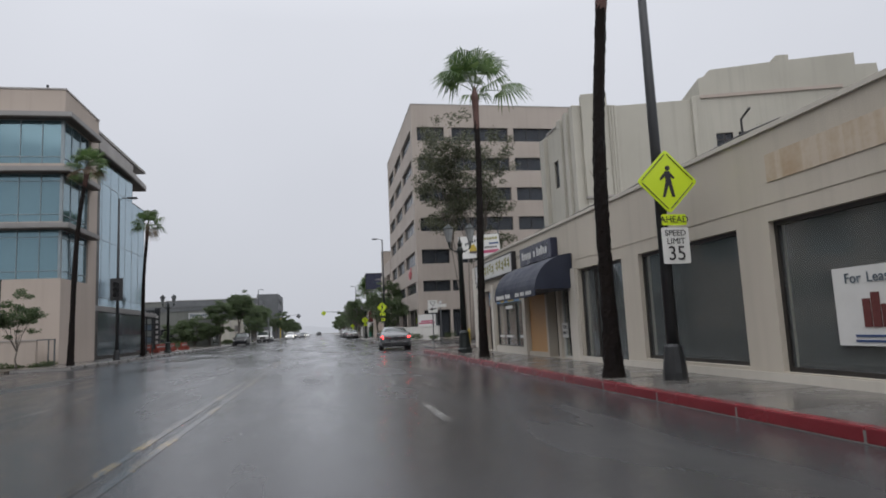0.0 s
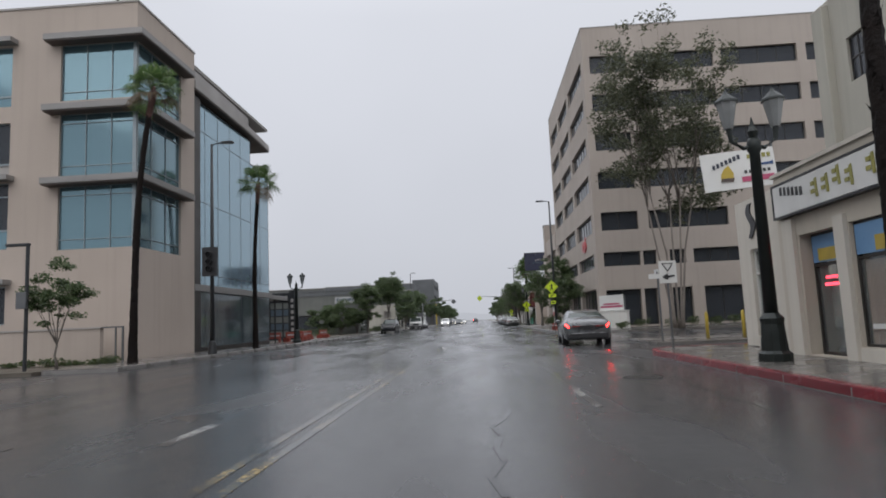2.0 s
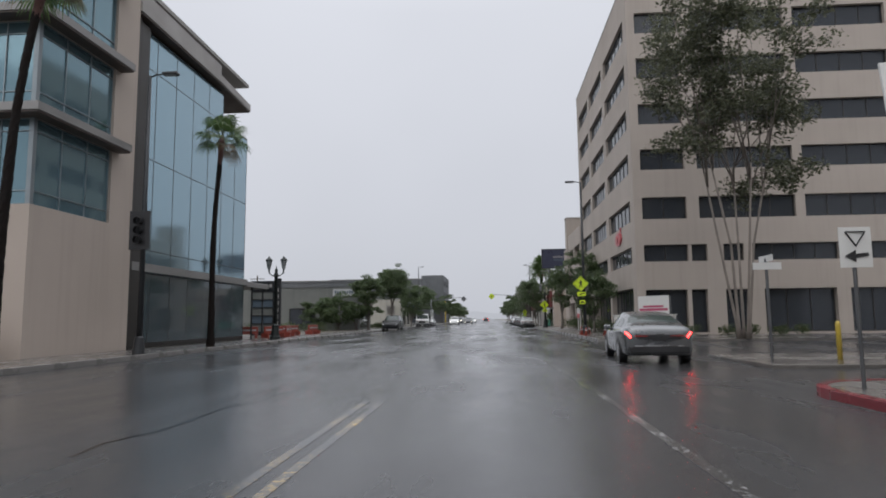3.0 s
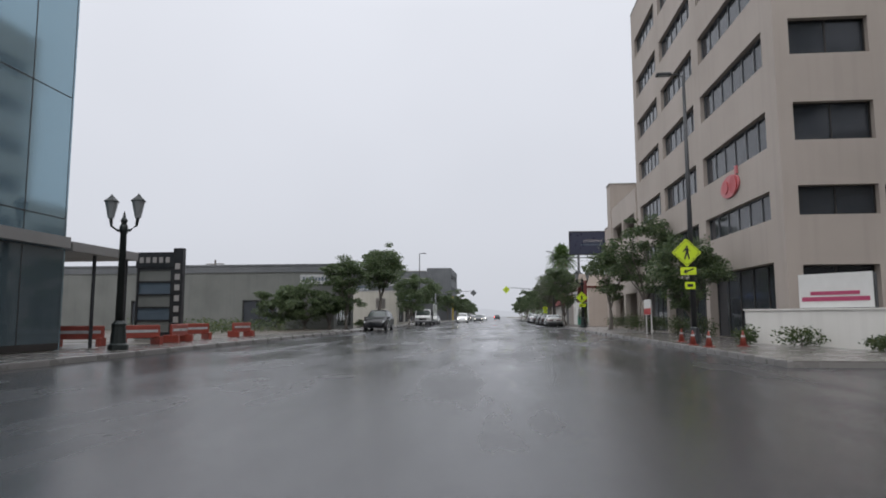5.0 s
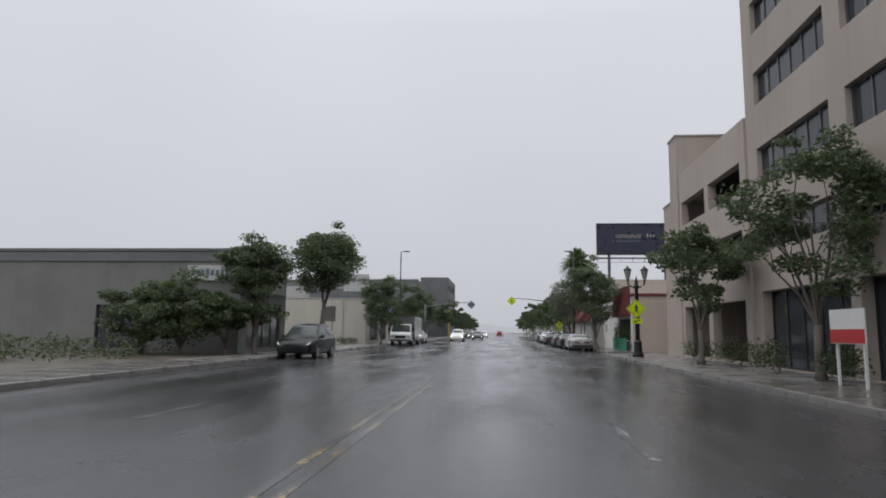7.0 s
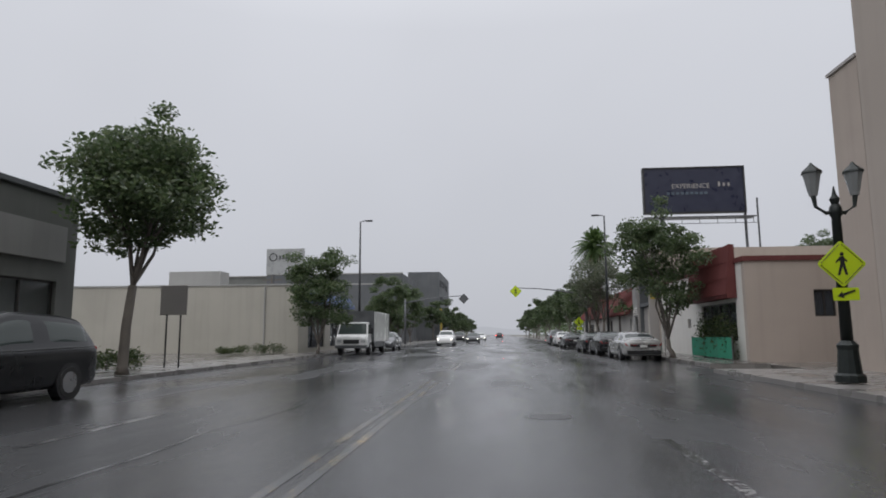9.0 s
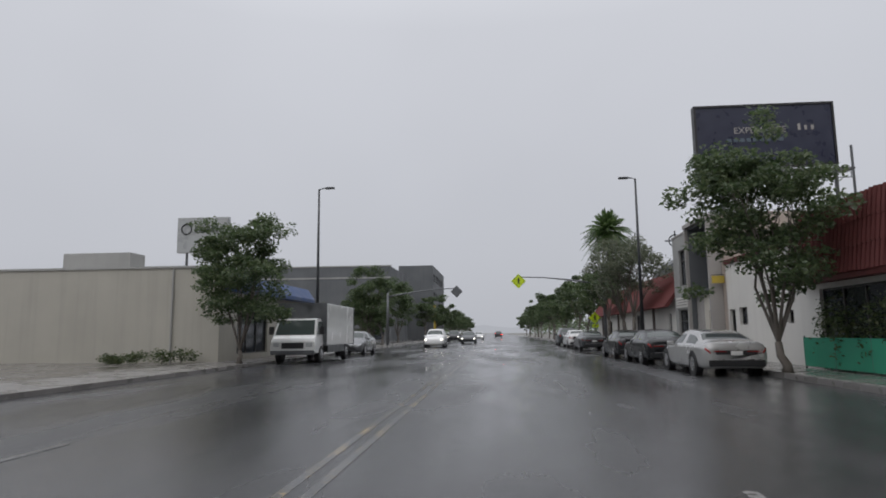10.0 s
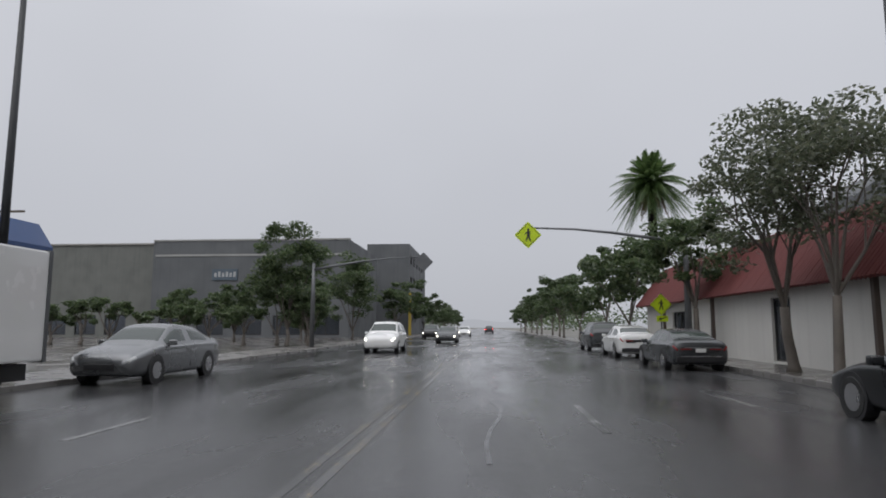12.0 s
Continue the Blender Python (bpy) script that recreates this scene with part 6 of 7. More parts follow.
def car(at, turn, paint, kind="sedan", lit_tail=False, lit_head=False, label="", group="cars", name="car", low=1.0):
    """A car with its nose towards +y of its own axes; its origin is on the ground at its middle."""
    c = thing(name, at, label, "car", group, turn)
    st = [(y, w, z0, zb * low, wr, zt * low) for y, w, z0, zb, wr, zt in (SEDAN if kind == "sedan" else HATCH)]

    def skin(u, v):
        """A point of the bodywork: u runs over the stations, v from one sill (0) over the roof (7) to the other (14)."""
        y, w, z0, zb, wr, zt = smooth_at(st, u)
        half = [(w * 0.86, z0), (w * 0.97, z0 + 0.09), (w, z0 + (zb - z0) * 0.55), (w * 0.985, zb - 0.05), (w * 0.93, zb + 0.01), (wr + 0.04, zt - 0.07), (wr * 0.82, zt), (0, zt + 0.02)]
        ring = [(-a, b) for a, b in half] + [(a, b) for a, b in half[-2::-1]]
        x, z = smooth_at(ring, v)
        return Vector((x, y, z))

    def patch(pname, u0, u1, v0, v1, mat, lift=0.006, nu=6, nv=6, label=""):
        """A piece of the skin lifted off it: glass, a lamp lens."""
        bm = bmesh.new()
        g = []
        for i in range(nu + 1):
            row = []
            for j in range(nv + 1):
                u, v = u0 + (u1 - u0) * i / nu, v0 + (v1 - v0) * j / nv
                p = skin(u, v)
                du, dv = skin(u + 0.02, v) - skin(u - 0.02, v), skin(u, v + 0.02) - skin(u, v - 0.02)
                nrm = dv.cross(du).normalized()
                if nrm.dot(p - Vector((0, 0, 0.6))) < 0:
                    nrm = -nrm
                edge = i in (0, nu) or j in (0, nv)
                row.append(bm.verts.new(p + nrm * (-0.01 if edge else lift)))
            g.append(row)
        for i in range(nu):
            for j in range(nv):
                bm.faces.new((g[i][j], g[i + 1][j], g[i + 1][j + 1], g[i][j + 1]))
        bmesh.ops.recalc_face_normals(bm, faces=bm.faces)
        return part(pname, bm, mat, c, label, world=False, smooth=True)

    bm = bmesh.new()
    nu, nv = (len(st) - 1) * 4, 14 * 3
    loft(bm, [[skin(i / 4, j / 3) for j in range(nv + 1)] for i in range(nu + 1)])
    part("body", bm, paint, c, world=False, smooth=True)
    hl, W, belt = -st[0][0], 2 * st[5][1], st[5][3]
    patch("windscreen", 6.12, 6.93, 5.35, 8.65, "carglass", nv=10)
    if kind == "sedan":
        patch("rear_window", 3.12, 3.95, 5.4, 8.6, "carglass", nv=10)
    else:
        patch("rear_window", 2.25, 3.7, 5.4, 8.6, "carglass", nv=10)
    for sx in (-1, 1):
        def sv(a, b):
            return (a, b) if sx < 0 else (14 - b, 14 - a)
        patch("side_window", 3.35, 5.02, *sv(4.12, 4.9), "carglass")
        patch("side_window", 5.1, 6.8, *sv(4.12, 4.9), "carglass")
        if kind == "sedan":
            patch("tail_lamp", 0.35, 1.7, *sv(2.9, 3.6), "tail" if lit_tail else "taildim", 0.012)
            xi = sorted((sx * 0.28, sx * 0.62))
            part("inner_lamp", boxes((xi[0], xi[1], -hl - 0.02, -hl + 0.05, 0.765 * low, 0.795 * low), bevel=0.01), "taildim", c, world=False)
        else:
            patch("tail_lamp", 0.4, 2.6, *sv(2.9, 3.9), "tail" if lit_tail else "taildim", 0.012)
        patch("head_lamp", 9.1, 10.5, *sv(3.0, 4.6), "head" if lit_head else "lantern", 0.012)
        part("mirror", boxes((sx * (W / 2 + 0.03) - 0.1, sx * (W / 2 + 0.03) + 0.1, 0.72, 0.86, belt - 0.02, belt + 0.12), bevel=0.035), paint, c, world=False, smooth=True)
        part("door_seam", boxes((sx * (W / 2 - 0.01) - 0.008, sx * (W / 2 - 0.01) + 0.008, -0.305, -0.295, 0.34, belt - 0.1)), "black", c, world=False)
        part("door_handle", boxes((sx * (W / 2 - 0.01) - 0.02, sx * (W / 2 - 0.01) + 0.025, -0.2, -0.02, belt - 0.16, belt - 0.13)), paint, c, world=False)
        for y in (-hl + 0.98, hl - 0.92):
            xa, xb = sorted((sx * (W / 2 - 0.22), sx * (W / 2 + 0.012)))
            arch = part("wheel", tube(bmesh.new(), [(xa, y, 0.33), (xa + 0.03, y, 0.33), (xb - 0.03, y, 0.33), (xb, y, 0.33)], [0.30, 0.33, 0.33, 0.30], 20), "tyre", c, world=False)
            xo = sx * (W / 2 + 0.014)
            part("rim", tube(bmesh.new(), [(xo - sx * 0.03, y, 0.33), (xo, y, 0.33), (xo + sx * 0.004, y, 0.33)], [0.215, 0.21, 0.09], 14), "rim", arch, world=False)
            part("wheel_arch", tube(bmesh.new(), [(sx * (W / 2 - 0.2), y, 0.34), (sx * (W / 2 + 0.004), y, 0.34)], [0.375, 0.375], 20), "black", c, world=False)
    part("rear_bumper", boxes((-W * 0.41, W * 0.41, -hl - 0.02, -hl + 0.16, 0.29, 0.47), bevel=0.03), "black", c, world=False)
    if kind == "sedan":
        part("boot_trim", boxes((-0.56, 0.56, -hl - 0.012, -hl + 0.05, 0.69 * low, 0.81 * low), bevel=0.01), "black", c, world=False)
        part("boot_trim", boxes((-0.6, 0.6, -hl - 0.016, -hl + 0.04, 0.82 * low, 0.84 * low)), "rim", c, world=False)
    part("bumper_trim", boxes((-W * 0.34, W * 0.34, -hl - 0.03, -hl + 0.02, 0.465, 0.49)), "rim", c, world=False)
    part("number_plate", boxes((-0.16, 0.16, -hl - 0.015, -hl + 0.03, 0.60, 0.72)), "black" if lit_tail else "white", c, world=False)
    part("front_grille", boxes((-W * 0.2, W * 0.2, hl - 0.1, hl + 0.04, 0.38, 0.52), bevel=0.02), "black", c, world=False)
    return c


def box_truck(at, turn=180):
    c = thing("box_truck", at, "white box truck parked at the kerb", "truck", "", turn)
    part("cargo_box", boxes((-1.15, 1.15, -3.2, 2.4, 0.78, 2.75), bevel=0.04), "carwhite", c, world=False)
    part("box_trim", boxes((-1.17, 1.17, 2.34, 2.42, 0.76, 2.77)), "galv", c, world=False)
    part("box_trim", boxes((-1.17, 1.17, -3.22, -3.14, 0.76, 2.77)), "galv", c, world=False)
    part("chassis", boxes((-0.9, 0.9, -3.1, 3.3, 0.45, 0.74)), "black", c, world=False)
    for sx in (-1.1, 1.05):
        part("under_guard", boxes((sx, sx + 0.05, -1.3, 1.9, 0.45, 0.78)), "galv", c, world=False)
    cabm = bmesh.new()
    loft(cabm, [[(-1.0, y, z0), (-1.02, y, (z0 + zw) / 2), (-1.0, y, zw), (-1.0 * w, y, z1), (1.0 * w, y, z1), (1.0, y, zw), (1.02, y, (z0 + zw) / 2), (1.0, y, z0)]
                for y, z0, zw, z1, w in ((2.45, 0.48, 1.25, 2.02, 0.9), (2.9, 0.48, 1.25, 2.03, 0.9), (3.1, 0.48, 1.25, 1.98, 0.9), (3.5, 0.48, 1.22, 1.26, 0.97), (3.72, 0.5, 1.05, 1.12, 0.95), (3.78, 0.55, 0.95, 1.0, 0.9))])
    part("cab", cabm, "carwhite", c, world=False)
    ws = bmesh.new()
    loft(ws, [[(-0.86 * w, y, z), (0.86 * w, y, z), (0.86 * w, y + 0.012, z + 0.012), (-0.86 * w, y + 0.012, z + 0.012)] for y, z, w in ((3.135, 1.935, 0.96), (3.32, 1.61, 1.0), (3.49, 1.29, 1.04))])
    part("windscreen", ws, "carglass", c, world=False)
    for sx in (-1, 1):
        x = sorted((sx * 0.93, sx * 1.005))
        part("side_window", prism(bmesh.new(), [(2.55, 1.3), (3.3, 1.3), (3.02, 1.88), (2.55, 1.88)], "x", *x), "carglass", c, world=False)
        x = sorted((sx * 1.05, sx * 1.28))
        part("mirror", boxes((x[0], x[1], 3.2, 3.28, 1.3, 1.66), bevel=0.02), "black", c, world=False)
        x = sorted((sx * 0.6, sx * 0.9))
        part("head_lamp", boxes((x[0], x[1], 3.72, 3.8, 0.76, 0.94), bevel=0.02), "lantern", c, world=False)
        for y in (-2.0, 2.75):
            xa, xb = sorted((sx * 0.78, sx * 1.04))
            wh = part("wheel", tube(bmesh.new(), [(xa, y, 0.4), (xa + 0.04, y, 0.4), (xb - 0.04, y, 0.4), (xb, y, 0.4)], [0.36, 0.4, 0.4, 0.36], 20), "tyre", c, world=False)
            part("rim", tube(bmesh.new(), [(sx * 1.03, y, 0.4), (sx * 1.06, y, 0.4)], [0.24, 0.2], 14), "rim", wh, world=False)
    part("grille", boxes((-0.5, 0.5, 3.74, 3.8, 0.68, 0.94)), "black", c, world=False)
    part("bumper", boxes((-1.0, 1.0, 3.7, 3.86, 0.4, 0.6), bevel=0.03), "galv", c, world=False)
    return c


# ================================================================ placing things, near to far
# near side, first block
fan_palm((6.13, 17.85, KH), 8.3, (0.34, 0.0), 0.15, 1.4, 3, 14, droop=1.0, boots=0.6)
fan_palm((6.2, 27.7, KH), 9.55, (0.42, 0.8), 0.14, 1.9, 5, 14, droop=0.9, boots=0.7)
street_lamp((6.72, 16.75, KH), 10.0, -0.45)
diamond_sign((6.74, 16.5, 3.5), 0.80, ("ahead", "speed"), label="yellow-green crossing sign over a speed limit plate")
twin_lamp((6.5, 32.0, KH), 5.25)

AW0, AW1 = 23.85, 28.1
aw = thing("awning", (SX, 26, 2.3), "navy canvas barrel awning with pale lettering bars", "awning")
arc = [(SX - 0.02, 2.2)] + [(SX - 0.02 - 1.15 * math.cos(radians(a)), 2.2 + 1.0 * math.sin(radians(a))) for a in range(0, 91, 9)]
bm = bmesh.new()
prism(bm, arc, "y", AW0, AW1)
part("canopy", bm, "navy", aw)
part("valance", boxes((SX - 1.185, SX - 1.168, AW0, AW1, 2.02, 2.26)), "navy", aw)


def letter_bars(parent, material, rows):
    """Plain bars in place of lettering, one part each."""
    for r in rows:
        part("letter_bar", boxes(r), material, parent)


letter_bars(aw, "white", [(SX - 1.2, SX - 1.187, 27.75 - k * 0.135, 27.84 - k * 0.135, 2.07 + 0.015 * (k % 2), 2.2 + (0.03 if k in (0, 8) else 0)) for k in range(12) if k != 7])
letter_bars(aw, "white", [(SX - 1.2, SX - 1.187, 25.6 - k * 0.13, 25.68 - k * 0.13, 2.08, 2.19) for k in range(12) if k not in (3, 7)])
for y in (AW0 + 0.1, (AW0 + AW1) / 2, AW1 - 0.1):
    part("frame_tube", tubes([[(SX - 0.02, y, 2.16), (SX - 1.15, y, 2.12)], 0.015], seg=6), "galv", aw)

sg = thing("shop_sign", (SX, 26.5, 3.5), "dark navy shop sign with pale lettering bars", "sign", "shop signs")
part("board", boxes((SX - 0.22, SX - 0.004, 24.9, 28.0, 3.22, 3.82), bevel=0.015), "navysign", sg)
letter_bars(sg, "white", [(SX - 0.235, SX - 0.222, 27.6 - k * 0.2 - (0.12 if k > 6 else 0), 27.72 - k * 0.2 - (0.12 if k > 6 else 0), 3.4, 3.6 + (0.07 if k in (0, 7, 9) else 0)) for k in range(12) if k != 5])

sg = thing("shop_sign", (SX, 32, 3.5), "white shop sign with olive painted lettering bars", "sign", "shop signs")
part("board", boxes((SX - 0.16, SX - 0.004, 29.25, 34.85, 3.2, 3.88), bevel=0.015), "white", sg)
for k in range(9):
    y = 29.5 + k * 0.4 + (0.25 if k > 4 else 0)
    z = 3.38 + 0.05 * math.sin(k * 2.3)
    part("letter_bar", prism(bmesh.new(), [(y, z), (y + 0.08, z), (y + 0.1, z + 0.36), (y + 0.02, z + 0.38)], "x", SX - 0.176, SX - 0.162), "olive", sg)
    letter_bars(sg, "olive", [(SX - 0.175, SX - 0.162, y + 0.12, y + 0.26, z + 0.08, z + 0.16), (SX - 0.175, SX - 0.162, y + 0.12, y + 0.24, z + 0.24, z + 0.32)])
letter_bars(sg, "black", [(SX - 0.175, SX - 0.162, 33.55 + k * 0.17, 33.64 + k * 0.17, 3.5 + 0.03 * k, 3.68 + 0.03 * k) for k in range(6)])
part("sign_edge", boxes((SX - 0.17, SX - 0.003, 29.13, 29.24, 3.15, 3.93), (SX - 0.168, SX - 0.004, 29.24, 34.86, 3.885, 3.93), (SX - 0.168, SX - 0.004, 29.24, 34.86, 3.15, 3.19), (SX - 0.168, SX - 0.004, 34.86, 34.91, 3.15, 3.93)), "black", sg)
# transom posters of the pet shop
for k in range(3):
    ps = thing("window_poster", (SX + 0.07, 29.2 + k * 1.27, 2.4), "bright yellow and blue poster in the window head", "poster", "window posters")
    y0 = 28.62 + k * 1.27
    part("sheet", boxes((SX + 0.055, SX + 0.067, y0, y0 + 1.13, 2.1, 2.66)), "skyblue", ps)
    part("print", boxes((SX + 0.044, SX + 0.053, y0 + 0.05, y0 + 0.55 + 0.2 * (k % 2), 2.13, 2.4)), "yellow", ps)
ps = thing("window_poster", (SX + 0.2, 33.4, 2.4), "bright yellow and blue poster in the window head", "poster", "window posters")
part("sheet", boxes((SX + 0.215, SX + 0.227, 32.82, 34.12, 2.1, 2.66)), "skyblue", ps)
part("print", boxes((SX + 0.2, SX + 0.212, 33.0, 33.9, 2.13, 2.38)), "yellow", ps)
nz = thing("window_sign", (SX + 0.2, 33.5, 1.7), "small lit red sign inside a shop door", "sign")
part("tube", boxes((SX + 0.2, SX + 0.22, 33.25, 33.75, 1.6, 1.66), (SX + 0.2, SX + 0.22, 33.3, 33.7, 1.75, 1.8)), glow("red_neon", (0.9, 0.05, 0.08), 3.0), nz)
for y0, z0, w, h in ((30.4, 0.75, 0.7, 0.09), (31.5, 0.75, 0.6, 0.09), (28.8, 0.75, 0.6, 0.09), (30.2, 1.85, 0.9, 0.12)):
    nt = thing("window_notice", (SX + 0.07, y0, z0), "small white notice on shop glass", "notice", "window notices")
    part("sheet", boxes((SX + 0.075, SX + 0.083, y0, y0 + w, z0, z0 + h)), "white", nt)
ls = thing("lease_poster", (SX + 0.07, 13, 1.3), "pale blue letting poster behind the shop window", "poster")
part("sheet", boxes((SX + 0.06, SX + 0.07, 11.7, 14.6, 0.75, 1.82)), "white", ls)
text_mesh("For", 0.2, "words", "duskblue", ls, Matrix.Translation((-0.02, 1.25, 0.36)) @ pose(0, 0, 0, 90, 0, -90))
text_mesh("Lease", 0.2, "words", "duskblue", ls, Matrix.Translation((-0.02, 0.8, 0.36)) @ pose(0, 0, 0, 90, 0, -90))
bm = bmesh.new()
for y0, w, h in ((13.72, 0.12, 0.3), (13.86, 0.13, 0.46), (14.01, 0.12, 0.38)):
    box(bm, SX + 0.045, SX + 0.058, y0, y0 + w, 1.0, 1.0 + h)
part("picture", bm, "redtile", ls)
part("lines", boxes((SX + 0.046, SX + 0.058, 12.3, 13.1, 0.80, 0.83), (SX + 0.046, SX + 0.058, 13.4, 14.3, 0.80, 0.83), (SX + 0.046, SX + 0.058, 13.4, 14.3, 0.87, 0.9)), "blue", ls)

em = thing("wall_emblem", (SX + 0.72, 38.17, 3.66), "black abstract shape fixed to the corner wall", "sign")
curl = [(38.17 + 0.13 * math.sin(f * 7.0), 4.1 - 0.95 * f, 0.10 + 0.05 * math.sin(f * math.pi)) for f in (k / 14 for k in range(15))]
part("shape", prism(bmesh.new(), [(y - w, z) for y, z, w in curl] + [(y + w, z) for y, z, w in reversed(curl)], "x", SX + 0.7, SX + 0.735), "black", em)

shrub((10.3, 18.64, SH - 0.6), 0.45, 1.68, 131, "dark straggly plant on the shop roof", 260, "leaf")
# brown screens behind the pet shop glass, and a letting notice
for k in range(3):
    sc = thing("window_screen", (SX + 0.4, 29 + k * 1.27, 0.5), "brown paper screen behind the shop glass", "screen", "window screens")
    part("sheet", boxes((SX + 0.19, SX + 0.2, 28.66 + k * 1.27, 29.76 + k * 1.27, 0.46, 2.0)), "brownscreen", sc)
rn = thing("rent_notice", (SX + 0.06, 24.9, 1.0), "white paper notice with black letters", "notice")
part("sheet", boxes((SX + 0.06, SX + 0.068, 24.68, 25.12, 0.78, 1.22)), "white", rn)
text_mesh("FOR", 0.15, "words", "black", rn, Matrix.Translation((-0.006, 0.0, 0.09)) @ pose(0, 0, 0, 90, 0, -90))
text_mesh("RENT", 0.135, "words", "black", rn, Matrix.Translation((-0.006, 0.0, -0.08)) @ pose(0, 0, 0, 90, 0, -90))

# the shop row and what hangs on it, set to their true size
ROW_SCALE, ROW_SHIFT = 0.955, Vector((0, 0.3, 0))
for ob in [o for o in scene.objects if o.parent is None and o.location.y < 45 and o.name.split(".")[0] in
           ("shop_row", "awning", "shop_sign", "window_poster", "window_sign", "window_notice", "lease_poster", "wall_emblem", "window_screen", "rent_notice")]:
    ob.location = ob.location * ROW_SCALE + ROW_SHIFT
    for c in ob.children_recursive:
        c.location = c.location * ROW_SCALE
        c.data.transform(Matrix.Scale(ROW_SCALE, 4))

# pole banner and corner signs
pb = thing("pole_banner", (8.2, 39.17, 4.8), "white printed shop banner tied to a steel post", "banner")
part("panel", boxes((8.1, 10.32, 39.15, 39.2, 4.71, 5.89), bevel=0.01), "white", pb)
letter_bars(pb, "navy", [(8.42 + 0.13 * k, 8.5 + 0.13 * k, 39.13, 39.145, 5.38 + 0.04 * k, 5.52 + 0.04 * k) for k in range(7)])
letter_bars(pb, "olive", [(9.5 + 0.15 * k, 9.6 + 0.15 * k, 39.13, 39.145, 5.6, 5.73) for k in range(5)])
letter_bars(pb, "black", [(9.35 + 0.14 * k, 9.43 + 0.14 * k, 39.13, 39.145, 5.15, 5.25) for k in range(6)])
part("picture", prism(bmesh.new(), [(8.62, 5.06), (8.8, 4.98), (9.0, 5.06), (9.02, 5.22), (8.9, 5.46), (8.76, 5.38), (8.64, 5.2)], "y", 39.13, 39.145), "yellow", pb)
part("picture", prism(bmesh.new(), [(8.6, 4.98), (8.98, 4.94), (9.02, 5.06), (8.64, 5.08)], "y", 39.12, 39.128), "soffit", pb)
part("picture", prism(bmesh.new(), [(9.75, 5.33), (9.85, 5.36), (10.15, 5.36), (10.25, 5.33), (10.25, 5.47), (10.15, 5.43), (9.85, 5.43), (9.75, 5.47)], "y", 39.13, 39.145), "blue", pb)
part("print_band", boxes((9.25, 10.22, 39.13, 39.145, 4.9, 5.06)), "magenta", pb)
pb.rotation_euler = (0, radians(-4.5), 0)
bp = thing("sign_post", (10.25, 39.28, 0), "tall slim steel post behind the banner", "post", "sign posts")
part("post", tubes([[(10.25, 39.28, 0), (10.25, 39.28, 6.25)], 0.045], seg=8), "galv", bp)

ys = thing("yield_sign", (6.12, 37.0, KH), "white square sign with a yield triangle and arrow", "sign")
part("post", tube(bmesh.new(), [(0, 0.05, 0), (0, 0.05, 2.36)], 0.03, 8), "galv", ys, world=False)
part("plate", boxes((-0.23, 0.23, -0.02, -0.005, 1.77, 2.37), bevel=0.004), "white", ys, world=False)
bm = bmesh.new()
for (xa, za), (xb, zb) in (((-0.14, 2.3), (0.14, 2.3)), ((-0.14, 2.3), (0.0, 2.09)), ((0.14, 2.3), (0.0, 2.09))):
    tube(bm, [(xa, -0.03, za), (xb, -0.03, zb)], 0.012, 4)
prism(bm, [(0.16, 1.99), (0.18, 1.94), (-0.01, 1.91), (-0.01, 1.85), (-0.17, 1.94), (-0.01, 2.03), (-0.01, 1.97)], "y", -0.035, -0.023)
part("symbol", bm, "black", ys, world=False)

st = thing("street_name_post", (7.8, 44.0, 0.1), "street name blades on a steel post", "sign")
part("post", tubes([[(7.8, 44, 0.1), (7.8, 44, 2.68)], 0.04], seg=8), "galv", st)
part("blade", boxes((7.45, 8.15, 43.94, 43.96, 2.4, 2.58)), "white", st)
part("blade", boxes((7.79, 7.81, 43.6, 44.4, 2.6, 2.76)), "white", st)
for k, (x, y) in enumerate(((9.5, 44.1), (10.7, 43.75))):
    bo = thing("bollard", (x, y, 0.1), "yellow painted steel bollard", "bollard", "bollards")
    part("post", tube(bmesh.new(), [(x, y, 0.0), (x, y, 0.98), (x, y, 1.06), (x, y, 1.09)], [0.062, 0.062, 0.045, 0.015], 12), "yellow", bo, smooth=True)

gum_tree((13.4, 60.2, 0.1), 19.6, 4.6, 11)
lwall = thing("planter_wall", (9, 68.2, 0), "low white planter wall before the office", "wall")
part("wall", prism(bmesh.new(), [(8.72, 69.15), (11.42, 65.4), (11.63, 65.55), (8.95, 69.3)], "z", 0.05, 1.31), "shopwhite", lwall)
part("cap", prism(bmesh.new(), [(8.66, 69.16), (11.41, 65.34), (11.69, 65.54), (8.96, 69.36)], "z", 1.31, 1.37), "shopwhite", lwall)
bn = thing("wall_banner", (10.75, 66.9, 0.06), "white banner with a magenta printed band", "banner")
part("sheet", prism(bmesh.new(), [(9.98, 67.72), (11.34, 65.86), (11.364, 65.878), (10.004, 67.738)], "z", 1.39, 2.5), "white", bn)
part("band", prism(prism(bmesh.new(), [(10.03, 67.634), (11.27, 65.938), (11.28, 65.946), (10.04, 67.642)], "z", 1.6, 1.74), [(10.2, 67.401), (11.1, 66.17), (11.11, 66.178), (10.21, 67.409)], "z", 1.8, 1.92), "magenta", bn)
part("post", boxes((10.10, 10.16, 67.78, 67.84, 0.06, 2.45)), "galv", bn)
part("post", boxes((11.44, 11.50, 65.93, 65.99, 0.06, 2.45)), "galv", bn)
shrub((9.5, 66.7, 0.08), 0.75, 0.75, 20, n=700)
shrub((8.5, 68.3, 0.08), 0.6, 0.7, 27, n=600)
shrub((10.9, 65.0, 0.08), 0.6, 0.5, 28, n=600)
